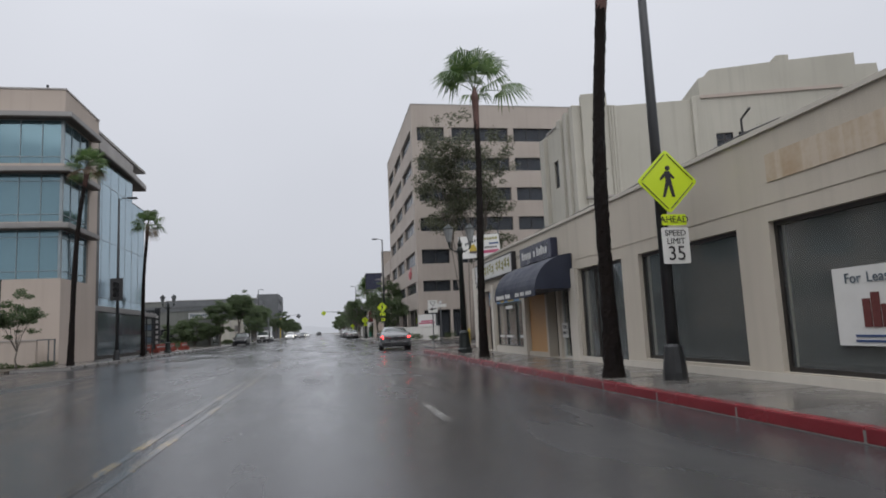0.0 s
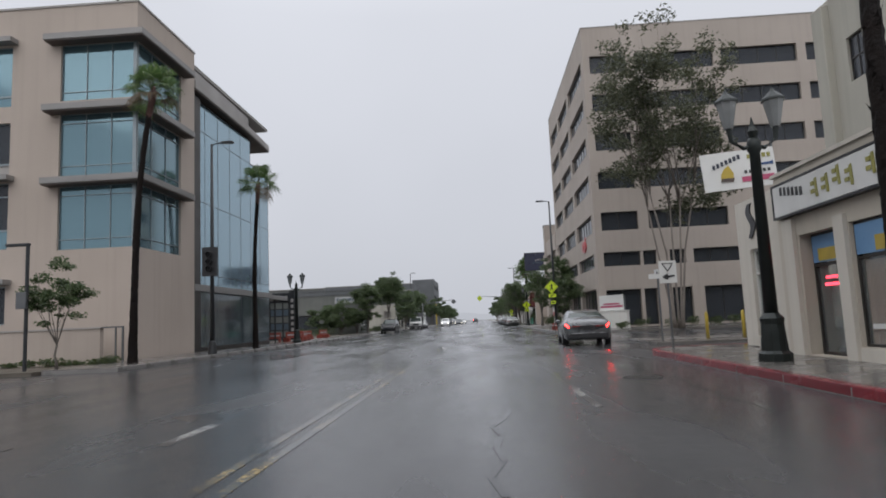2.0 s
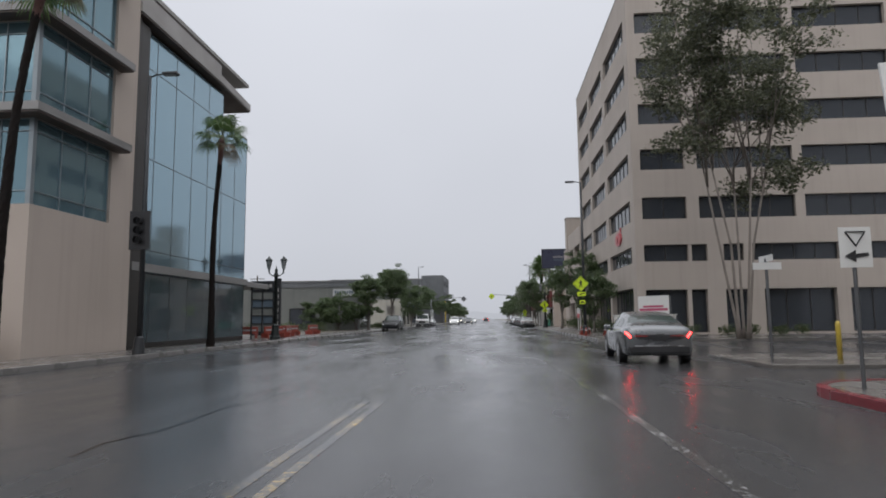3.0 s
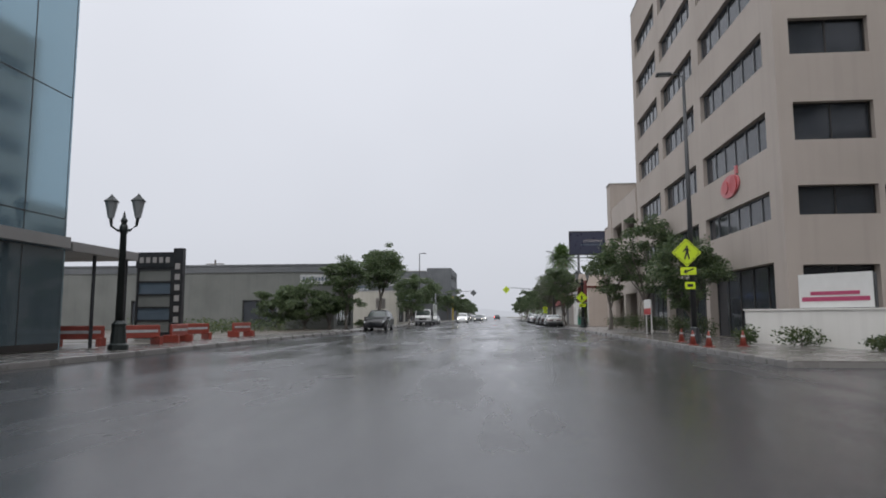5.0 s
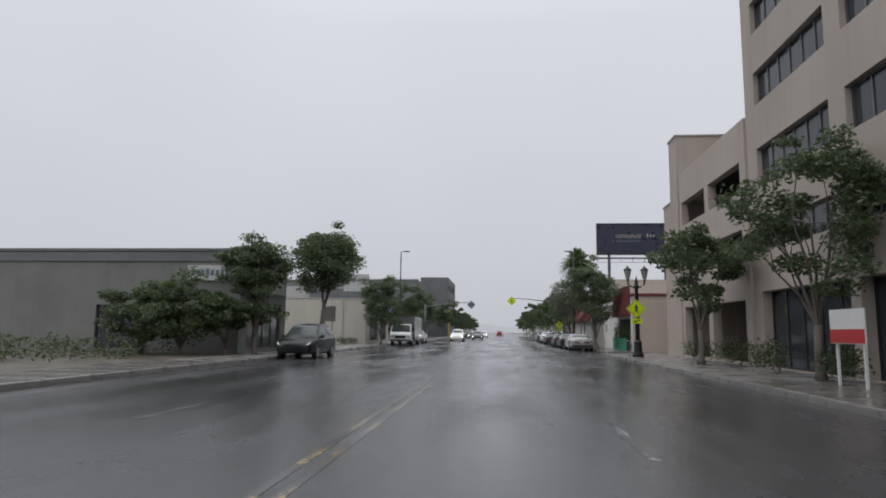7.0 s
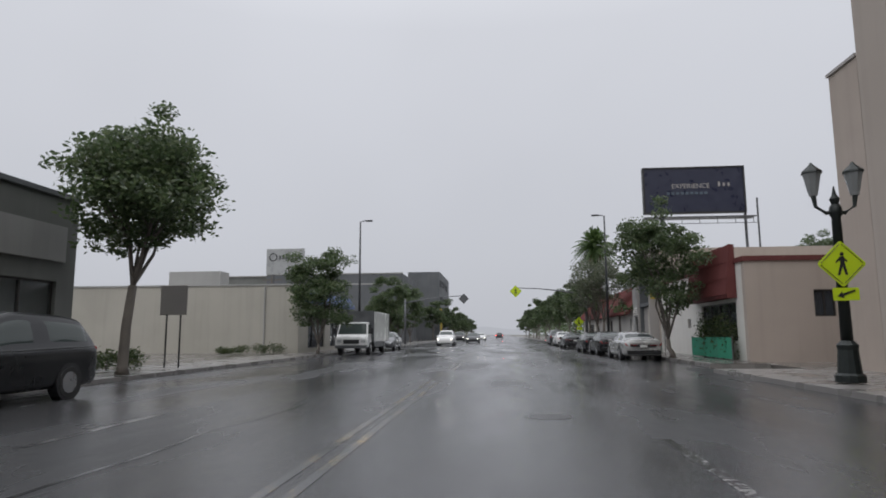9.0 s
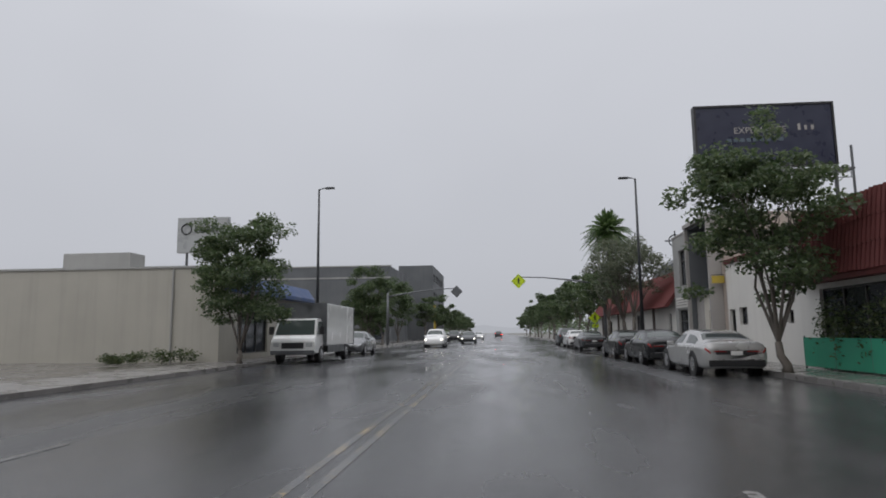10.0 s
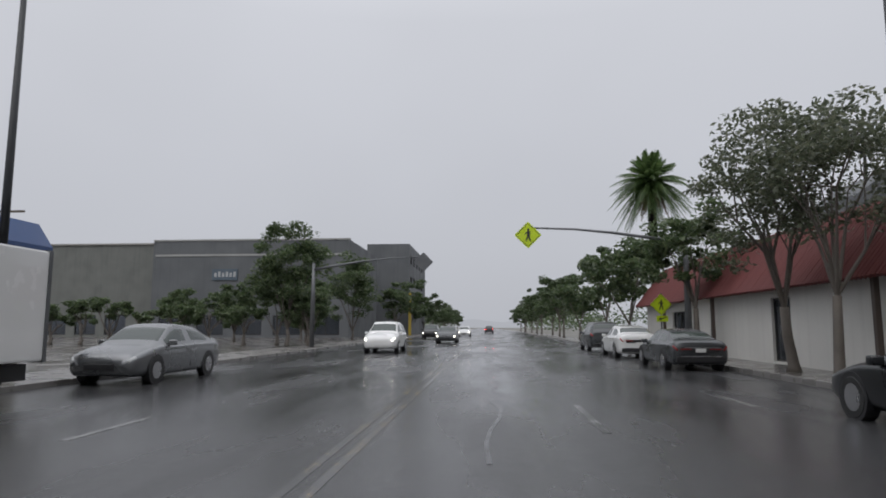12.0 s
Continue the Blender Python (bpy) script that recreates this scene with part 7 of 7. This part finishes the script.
for k in range(5):
    shrub((12.9 + k * 1.7 + 0.3 * math.sin(k), 66.9 + 0.3 * math.cos(k * 3), 0.08), 0.7, 0.7, 21 + k)


def cone(at):
    c = thing("traffic_cone", at, "small dull orange traffic cone", "cone", "traffic cones")
    part("cone", tube(bmesh.new(), [(0, 0, 0.03), (0, 0, 0.47), (0, 0, 0.5)], [0.12, 0.03, 0.018], 12), "orange", c, world=False, smooth=True)
    part("foot", boxes((-0.15, 0.15, -0.15, 0.15, 0.0, 0.03), bevel=0.01), "orange", c, world=False)
    part("collar", tube(bmesh.new(), [(0, 0, 0.3), (0, 0, 0.36)], [0.072, 0.06], 12), "lantern", c, world=False)
    return c


first_cone = cone((6.45, 67.8, KH))
for x, y in ((6.5, 66.3), (7.7, 66.7), (6.8, 70.4), (7.4, 71.0)):
    copy_thing(first_cone, Matrix.Translation((x, y, KH)))

street_lamp((6.85, 68.9, KH), 9.95, -0.45)
diamond_sign((6.6, 68.6, 3.4), 0.74, ("arrow", "small"))
tree((8.2, 73.8, KH), 4.9, 1.8, 1.3, seed=21, clumps=34, leaves=250, size=0.12, trunk=0.08)
tree((8.8, 84.8, KH), 7.4, 2.3, 1.9, seed=22, clumps=24, leaves=260, size=0.14)
tree((8.15, 93.5, KH), 6.4, 2.2, 1.8, seed=23, clumps=22, leaves=240, size=0.16)
for k in range(6):
    shrub((9.3 + 0.2 * math.sin(k * 2), 76 + k * 4.2, KH), 0.95, 1.15, 40 + k, n=800)
for k in range(4):
    shrub((9.02, 113.4 + 1.2 * k, KH), 0.55, 2.1, 150 + k, "tall dark shrub under the red canopy", 700)
rs = thing("letting_board", (8.28, 82.25, KH), "white and red letting board on two posts", "sign")
part("board", boxes((8.26, 8.29, 81.45, 83.05, 1.2, 2.06)), "white", rs)
part("band", boxes((8.245, 8.257, 81.47, 83.03, 1.22, 1.56)), "red", rs)
part("post", boxes((8.3, 8.36, 81.6, 81.66, KH - 0.02, 2.0)), "white", rs)
part("post", boxes((8.3, 8.36, 82.84, 82.9, KH - 0.02, 2.0)), "white", rs)

twin_lamp((7.1, 100.95, KH), 4.9)
diamond_sign((7.0, 100.7, 2.72), 0.74, ("arrow",))

# near side, third block
bb = thing("billboard", (10.0, 128.2, 0), "dark printed billboard panel on a steel pole", "billboard")
part("pole", tubes([[(10.3, 128.4, 6.0), (10.3, 128.4, 9.3)], 0.14], seg=12), "galv", bb)
part("panel", boxes((9.2, 15.5, 128.1, 128.4, 9.1, 12.0)), "navysign", bb)
part("frame", boxes((9.1, 15.6, 128.05, 128.45, 12.0, 12.1), (9.1, 15.6, 128.05, 128.45, 9.0, 9.1), (9.1, 9.2, 128.05, 128.45, 9.1, 12.0), (15.5, 15.6, 128.05, 128.45, 9.1, 12.0)), "black", bb)
part("catwalk", boxes((8.9, 15.8, 127.1, 128.0, 8.55, 8.62)), "galv", bb)
bm = bmesh.new()
for k in range(7):
    tube(bm, [(9.0 + k * 1.1, 127.12, 8.6), (9.0 + k * 1.1, 127.12, 8.15)], 0.02, 6)
tube(bm, [(8.9, 127.12, 8.15), (15.8, 127.12, 8.15)], 0.02, 6)
part("rail", bm, "galv", bb)
text_mesh("EXPERIENCE", 0.44, "words", "fascia", bb, Matrix.Translation((2.15, -0.115, 10.8)) @ FACE)
letter_bars(bb, "fascia", [(13.9 + k * 0.3, 14.02 + k * 0.3, 128.07, 128.095, 10.75, 10.98 + 0.08 * (k % 3 == 0)) for k in range(3)])
letter_bars(bb, "duskblue", [(10.6 + k * 0.3, 10.8 + k * 0.3, 128.07, 128.095, 10.25, 10.42) for k in range(9)])
part("pole", tubes([[(15.6, 128.4, 0), (15.6, 128.4, 9.2)], 0.09], seg=10), "galv", bb)
part("pole", tubes([[(16.4, 128.4, 0), (16.4, 128.4, 10.0)], 0.06], seg=10), "galv", bb)
gs = thing("green_screen_fence", (8.7, 112.6, KH), "green mesh screen fence along the pavement", "fence")
for k in range(4):
    part("post", tubes([[(8.72, 112.6 + k * 1.75, KH), (8.72, 112.6 + k * 1.75, 1.1)], 0.025], seg=6), "galv", gs)
part("screen", boxes((8.70, 8.714, 112.6, 117.9, 0.2, 1.05)), "green", gs)
tree((7.15, 115.5, KH), 7.1, 2.15, 1.3, seed=31, lean=(-0.4, 0.3), clumps=44, leaves=250, size=0.13, trunk=0.11)
tree((7.8, 139.8, KH), 7.7, 2.3, 2.8, seed=32, clumps=30, leaves=120, size=0.13, leaf="euc", trunk=0.14, lean=(-0.8, -0.8))
tree((7.6, 137.1, KH), 7.3, 2.5, 2.7, seed=33, clumps=30, leaves=120, size=0.13, leaf="euc", trunk=0.12, lean=(0.2, 0.0))
tree((8.3, 149.5, KH), 6.8, 2.2, 2.8, seed=34, clumps=18, leaves=240, size=0.18)
tree((31.5, 152.0, -0.05), 11.5, 3.0, 5.0, seed=36, clumps=22, leaves=260, size=0.18, label="bushy tree behind the low stores", group="")
date_palm((12.6, 172.8, 0), 13.1, 3.75, 2)
street_lamp((7.5, 134.1, KH), 9.9, -0.4)
diamond_sign((7.6, 152.4, 2.45), 0.74, ("arrow",))
sp = thing("sign_post", (7.64, 152.56, KH), "slim steel sign post", "post", "sign posts")
part("post", tubes([[(7.64, 152.56, KH), (7.64, 152.56, 3.0)], 0.035], seg=8), "galv", sp)
mast_arm((8.0, 149.6, KH), 5.3, -6.85)
diamond_sign((1.15, 149.42, 5.45), 0.86, label="yellow-green crossing sign hung over the lanes")
cr = thing("roof_cross", (12.0, 143.0, 4.9), "thin ringed metal cross on the roof", "finial")
part("mast", tubes([[(12, 143, 4.9), (12, 143, 8.3)], 0.05], seg=8), "steel", cr)
part("arm", tubes([[(11.3, 143, 7.6), (12.7, 143, 7.6)], 0.05], seg=8), "steel", cr)
bm = bmesh.new()
tube(bm, [(12 + 0.42 * math.cos(radians(a)), 143, 7.6 + 0.42 * math.sin(radians(a))) for a in range(0, 361, 20)], 0.045, 6)
part("ring", bm, "steel", cr)
hp = thing("hip_roof_turret", (12.0, 143, 4.9), "low grey hipped turret on the tiled shops", "roof")
bm = bmesh.new()
prism(bm, [(10.7, 4.86), (13.4, 4.86), (13.2, 5.5), (12.1, 6.3), (11.9, 6.3), (10.8, 5.5)], "y", 141.4, 144.6)
part("roof", bm, "darkwall", hp)

# far side
street_lamp((-11.35, 48.45, KH), 9.9, 0.5)
signal_head((-11.35, 48.2, 4.4), 0)
fan_palm((-11.75, 42.4, KH), 10.5, (0.42, 0.5), 0.145, 1.25, 8, 26)
fan_palm((-11.35, 54.1, KH), 9.2, (0.15, 0.0), 0.14, 1.35, 9, 20)
twin_lamp((-12.0, 64.3, KH), 4.9)
sl = thing("short_lamp", (-14.0, 39.9, KH), "short dark lamp post with a box on it", "street lamp")
part("post", tubes([[(-14, 39.9, KH), (-14, 39.9, 4.35)], 0.06], seg=10), "steel", sl)
part("head", boxes((-14.75, -13.95, 39.82, 39.98, 4.3, 4.4), bevel=0.02), "steel", sl)
part("cabinet", boxes((-14.25, -13.9, 39.72, 39.84, 2.2, 2.75), bevel=0.02), "galv", sl)
tree((-13.6, 40.9, KH), 3.75, 1.05, 1.15, "young_tree", "leaf", "young staked street tree", "", 0.04, 44, 190, 0.085, seed=41)
for k in range(9):
    shrub((-19.8 + k * 0.85 + 0.2 * math.sin(k * 3), 43.4 + 0.2 * math.cos(k * 2), 0.1), 0.55, 0.28 + 0.08 * math.sin(k * 1.7), 60 + k, "low grass clump by the wall", 300)

db = thing("directory_board", (-16.0, 73.9, KH), "tall dark-framed board with grey-blue panels", "sign")
part("frame", facade("y", 73.85, 1, -17.2, -15.42, KH, 4.2, [(-17.1, -15.52, 0.45 + 0.6 * k, 0.98 + 0.6 * k) for k in range(5)], 0.18), "black", db)
part("header", boxes((-17.25, -15.41, 73.82, 74.06, 3.5, 4.22), bevel=0.02), "steel", db)
part("side_tower", boxes((-15.4, -14.92, 73.8, 74.08, KH, 4.4), bevel=0.02), "black", db)
for k in range(5):
    part("panel", boxes((-17.12, -15.5, 73.9, 73.96, 0.43 + 0.6 * k, 1.0 + 0.6 * k)), "duskblue" if k % 2 else "greenwall", db)
letter_bars(db, "fascia", [(-15.28, -15.04, 73.78, 73.796, 0.9 + k * 0.5, 1.18 + k * 0.5) for k in range(6)])
letter_bars(db, "fascia", [(-17.05 + k * 0.32, -16.86 + k * 0.32, 73.8, 73.817, 3.72, 3.98) for k in range(5)])


def barrier(at, turn):
    c = thing("plastic_barrier", at, "orange plastic road barrier", "barrier", "road barriers", turn)
    part("panel", boxes((-0.8, 0.8, -0.05, 0.05, 0.25, 0.72), bevel=0.03), "orange", c, world=False)
    part("stripe", boxes((-0.7, 0.7, -0.062, -0.052, 0.45, 0.55)), "lantern", c, world=False)
    for sx in (-1, 1):
        part("foot", boxes((sx * 0.7 - 0.08, sx * 0.7 + 0.08, -0.3, 0.3, 0.0, 0.3), bevel=0.02), "orange", c, world=False)
    return c


fb = barrier((-13.2, 67.5, KH), 62)
for x, y, a in ((-13.1, 70.2, 95), (-13.9, 73.0, 60), (-14.6, 66.2, 15), (-13.3, 77.0, 80)):
    copy_thing(fb, pose(x, y, KH, 0, 0, a))
hd = thing("planted_strip", (-16, 80, 0), "rough planted strip with dull shrubs", "hedge", kind="stuff")
bm = bmesh.new()
rnd = random.Random(5)
for k in range(46):
    leaf_cloud(bm, (-15.5 - rnd.uniform(0, 7), 80 + rnd.uniform(0, 16), 0.5), (0.9, 0.9, 0.6), 60, 0.14, rnd)
part("foliage", bm, "shrub", hd)
tree((-13.9, 96.3, 0.1), 3.3, 1.6, 0.3, seed=54, clumps=18, leaves=300, size=0.15, name="large_shrub", label="large dark shrub before the green store", group="large shrubs")
tree((-15.6, 95.0, 0.1), 4.1, 2.1, 0.4, seed=50, clumps=24, leaves=300, size=0.15, name="large_shrub", label="large dark shrub before the green store", group="large shrubs")
tree((-17.9, 95.6, 0.1), 3.7, 2.0, 0.4, seed=51, clumps=22, leaves=300, size=0.15, name="large_shrub", label="large dark shrub before the green store", group="large shrubs")
tree((-11.1, 103.4, KH), 7.7, 2.6, 3.1, seed=52, clumps=44, leaves=280, size=0.14, trunk=0.14, lean=(0.1, 0.6))
tree((-12.7, 97.0, KH), 7.0, 1.85, 1.2, seed=47, clumps=34, leaves=280, size=0.14, trunk=0.12)
tree((-11.1, 122.8, KH), 6.6, 2.05, 0.7, seed=53, clumps=38, leaves=320, size=0.13, trunk=0.09)
wsn = thing("lot_sign", (-11.6, 107.3, KH), "weathered brown-grey board sign on two posts", "sign")
part("board", boxes((-12.22, -11.26, 107.25, 107.29, 1.95, 2.97), bevel=0.01), "fascia", wsn)
part("post", tubes([[(-12.0, 107.32, KH), (-12.0, 107.32, 2.8)], 0.03], seg=8), "steel", wsn)
part("post", tubes([[(-11.5, 107.32, KH), (-11.5, 107.32, 2.8)], 0.03], seg=8), "steel", wsn)
rsn = thing("roof_sign", (-14.1, 125.5, 4.4), "pale grey box sign with a ring emblem", "sign")
part("panel", boxes((-15.35, -12.9, 125.4, 125.65, 5.1, 6.75), bevel=0.02), "lantern", rsn)
part("post", tubes([[(-14.9, 125.52, 3.7), (-14.9, 125.52, 5.15)], 0.06], seg=8), "galv", rsn)
part("post", tubes([[(-13.5, 125.52, 3.7), (-13.5, 125.52, 5.15)], 0.06], seg=8), "galv", rsn)
bm = bmesh.new()
tube(bm, [(-14.9 + 0.24 * math.cos(radians(a)), 125.38, 6.2 + 0.24 * math.sin(radians(a))) for a in range(0, 361, 30)], 0.03, 6)
part("emblem", bm, "steel", rsn)
letter_bars(rsn, "galv", [(-14.5 + 0.2 * k, -14.38 + 0.2 * k, 125.37, 125.395, 6.05, 6.3 + 0.06 * (k % 2)) for k in range(7)])
for k in range(5):
    shrub((-14.2 - 0.9 * k + 0.3 * math.sin(k * 2), 124.0 - 0.4 * (k % 2), 0.1), 0.7, 0.75 - 0.08 * k, 80 + k, n=420)
for k in range(5):
    shrub((-14.3 - 1.5 * k, 108.5 + 0.6 * math.sin(2 * k), 0.1), 0.7, 0.5, 95 + k, n=320)
for k in range(6):
    shrub((-12.9 + 0.2 * math.sin(k * 2.1), 103.2 + 0.75 * k, KH), 0.65, 0.75, 120 + k, n=380)
street_lamp((-11.25, 134.4, KH), 9.9, 0.4)
mast_arm((-11.5, 160.0, KH), 5.2, 6.9)
diamond_sign((-4.6, 159.85, 5.35), 0.86, label="grey back of a diamond sign on the far mast", back=True)
tree((-13.9, 162.6, KH), 8.7, 2.7, 1.6, seed=59, clumps=30, leaves=260, size=0.18, label="tall dark tree before the long store", group="")
for k in range(11):
    tree((-12.6 - 2.3 * k, 163.2 + 0.4 * math.sin(k), KH), 3.6 + 0.6 * math.sin(k * 2.2), 1.5, 0.9, seed=60 + k, clumps=10, leaves=200, size=0.18, name="hedge_tree", label="dense dark hedge tree before the store", group="hedge trees")
yp = thing("yellow_post", (-12.3, 215, KH), "thin tall yellow sign post", "post")
part("post", boxes((-12.5, -12.1, 214.9, 215.1, KH, 6.4), bevel=0.02), "yellow", yp)
for x, y in ((-24.0, 150), (-31.0, 112)):
    up = thing("utility_pole", (x, y, 0), "wooden utility pole with cross arms", "pole", "utility poles")
    part("pole", tubes([[(x, y, 0), (x, y, 7.4)], [0.14, 0.1]], seg=8), "treebark", up)
    part("cross_arm", boxes((x - 1.0, x + 1.0, y - 0.05, y + 0.05, 6.9, 7.0), (x - 0.8, x + 0.8, y - 0.05, y + 0.05, 6.4, 6.5)), "treebark", up)
gb = thing("grey_block", (-44, 200, 0), "pale grey building beside the dark store", "building")
part("wall", facade("y", 200, 1, -60, -43.2, 0.0, 12.0, [(-58 + 4.0 * k, -55.2 + 4.0 * k, 0.4, 2.9) for k in range(3)], 0.3), "greenwall", gb)
part("roof", boxes((-60.2, -43.0, 199.8, 212, 12.0, 12.2)), "roof", gb)
part("street_wall", boxes((-43.5, -43.2, 200.31, 211.9, 0.0, 11.99)), "greenwall", gb)
for k in range(3):
    window(gb, "y", 200, 1, (-58 + 4.0 * k, -55.2 + 4.0 * k, 0.4, 2.9), cols=2, recess=0.12)
# trees that stand thick before the dark store
for k, (x, y, h, r) in enumerate(((-14.6, 186.0, 9.2, 3.0), (-18.5, 181.0, 6.6, 2.6), (-15.5, 172.5, 6.0, 2.4), (-23.0, 176.0, 5.4, 2.3), (-28.5, 178.0, 5.0, 2.2))):
    tree((x, y, 0.1), h, r, 1.0, seed=170 + k, clumps=26, leaves=210, size=0.2, name="lot_tree", label="dense dark tree before the long store", group="lot trees")

# vehicles
car((5.25, 46.6, 0), -4, "silver", "sedan", True, low=0.94, label="silver sedan braking with lit tail lamps", name="sedan")
car((6.0, 118.3, 0), 0, "carpearl", "sedan", low=0.9, label="dull silver-white sedan parked at the kerb", name="sedan", group="parked cars")
car((5.9, 124.7, 0), 0, "carblack", "sedan", low=0.92, label="black sedan parked at the kerb", name="sedan", group="parked cars")
car((5.8, 130.1, 0), 0, "carblack", "sedan", low=0.92, label="black sedan parked at the kerb", name="sedan", group="parked cars")
car((5.95, 144.2, 0), 0, "cargrey", "sedan", low=0.9, label="dark grey sedan parked at the kerb", name="sedan", group="parked cars")
car((5.95, 152.3, 0), 0, "carwhite", "sedan", label="white sedan parked at the kerb", name="sedan", group="parked cars")
car((5.95, 160.0, 0), 0, "cargrey", "suv", label="grey car parked at the kerb", name="hatchback", group="parked cars")
car((-6.4, 157.0, 0), 180, "carwhite", "suv", lit_head=True, label="white car with lit headlamps in the far lane", name="suv", group="cars")
car((-4.3, 178.0, 0), 180, "cargrey", "sedan", lit_head=True, label="grey car with lit headlamps in the far lane", name="sedan", group="cars")
car((-7.4, 196.0, 0), 180, "carblack", "suv", lit_head=True, label="dark car with lit headlamps in the far lane", name="suv", group="cars")
car((-4.2, 215.0, 0), 180, "carwhite", "sedan", lit_head=True, label="pale car with lit headlamps in the far lane", name="sedan", group="cars")
car((-0.6, 262.0, 0), 0, "cargrey", "suv", True, label="distant dark car with lit tail lamps", name="suv", group="cars")
car((-9.75, 138.2, 0), 180, "silver", "sedan", label="silver sedan parked at the far kerb", name="sedan", group="parked cars")
car((-9.95, 97.0, 0), 180, "carblack", "suv", label="dark car parked at the far kerb", name="hatchback", group="parked cars")
box_truck((-9.72, 129.1, 0))

# street trees running into the distance
for k in range(14):
    y = 164 + k * 11
    tree((8.6 + 0.5 * math.sin(k * 1.7), y, KH), 7.4 + 1.4 * math.sin(k * 2.3), 3.0, 2.2, seed=100 + k, clumps=12, leaves=170, size=0.30, label="leafy street tree along the misty road")
for k in range(14):
    y = 205 + k * 12
    tree((-12.9 + 0.6 * math.sin(k * 2.1), y, KH), 7.0 + 1.5 * math.sin(k * 1.9), 3.0, 2.0, seed=140 + k, clumps=12, leaves=170, size=0.30, label="leafy street tree along the misty road")
fw = thing("far_woods", (0, 360, 0), "far tree belt either side of the road", "trees", kind="stuff")
bm = bmesh.new()
rnd = random.Random(77)
for k in range(150):
    s = 1 if k % 2 else -1
    leaf_cloud(bm, (s * rnd.uniform(13, 60) + (0 if s > 0 else -4), rnd.uniform(330, 480), rnd.uniform(1, 7)), (5, 5, 3.5), 60, 0.9, rnd)
part("foliage", bm, "leaf", fw)

# ---------------------------------------------------------------- pavements and their pieces
kerb_and_walk("pavement_near_1", R0, 8.0, -8.0, 37.0, "redkerb", 1, "wet concrete pavement with a red painted kerb", 1.5)
kr = bmesh.new()
for k in range(8):
    a0, a1 = radians(90 - k * 11.25), radians(90 - (k + 1) * 11.25)
    prism(kr, [(R0 + 1.6 - r * math.sin(a), 37.0 + r * math.cos(a)) for r, a in ((1.6, a0), (1.6, a1), (1.45, a1), (1.45, a0))], "z", 0.0, KH + 0.004)
prism(kr, [(R0 + 1.6, 38.6), (9.6, 38.6), (9.6, 38.45), (R0 + 1.6, 38.45)], "z", 0.0, KH + 0.004)
setting("corner_kerb", kr, "redkerb", "red painted kerb round the street corner", "kerb")
cf = bmesh.new()
prism(cf, [(R0 + 0.16, 37.01), (R0 + 0.16, 37.02)] + [(R0 + 1.6 - 1.44 * math.sin(radians(90 - k * 11.25)), 37.02 + 1.42 * math.cos(radians(90 - k * 11.25))) for k in range(9)] + [(9.6, 38.44), (9.6, 37.01)], "z", 0.0, KH - 0.004)
setting("corner_paving", cf, "concrete", "wet concrete corner of the pavement", "pavement")
setting("pavement_corner", boxes((7.2, 30, 42.6, 47.0, -0.04, 0.1), bevel=0.03), "concrete", "wet concrete traffic island", "pavement")
kerb_and_walk("pavement_near_2", R1, 10.2, 60.0, 107.0, "kerb", 1, "wet concrete pavement beside the offices", 1.5, 84)
setting("forecourt", boxes((10.25, 45, 60.0, 69.1, -0.04, 0.09)), "concrete", "wet concrete forecourt of the office", "pavement")
kerb_and_walk("pavement_near_3", R2, 9.1, 110.0, 420.0, "kerb", 1, "wet concrete pavement along the shops", 1.5, 150)
kerb_and_walk("pavement_far", LK, -13.5, 40.0, 420.0, "kerb", -1, "wet concrete pavement across the street", 1.5, 90)
setting("corner_lot", boxes((-45, -13.55, 39.6, 98, -0.04, 0.12)), "soil", "bare wet soil lot beyond the far pavement", "ground")
setting("side_lot", boxes((-62, -13.55, 98.1, 216, -0.04, 0.12)), "concrete", "paved lot beyond the far pavement", "pavement")
setting("near_lot", boxes((9.2, 45, 104.0, 165, -0.04, 0.1)), "concrete", "paved ground between the near buildings", "pavement")
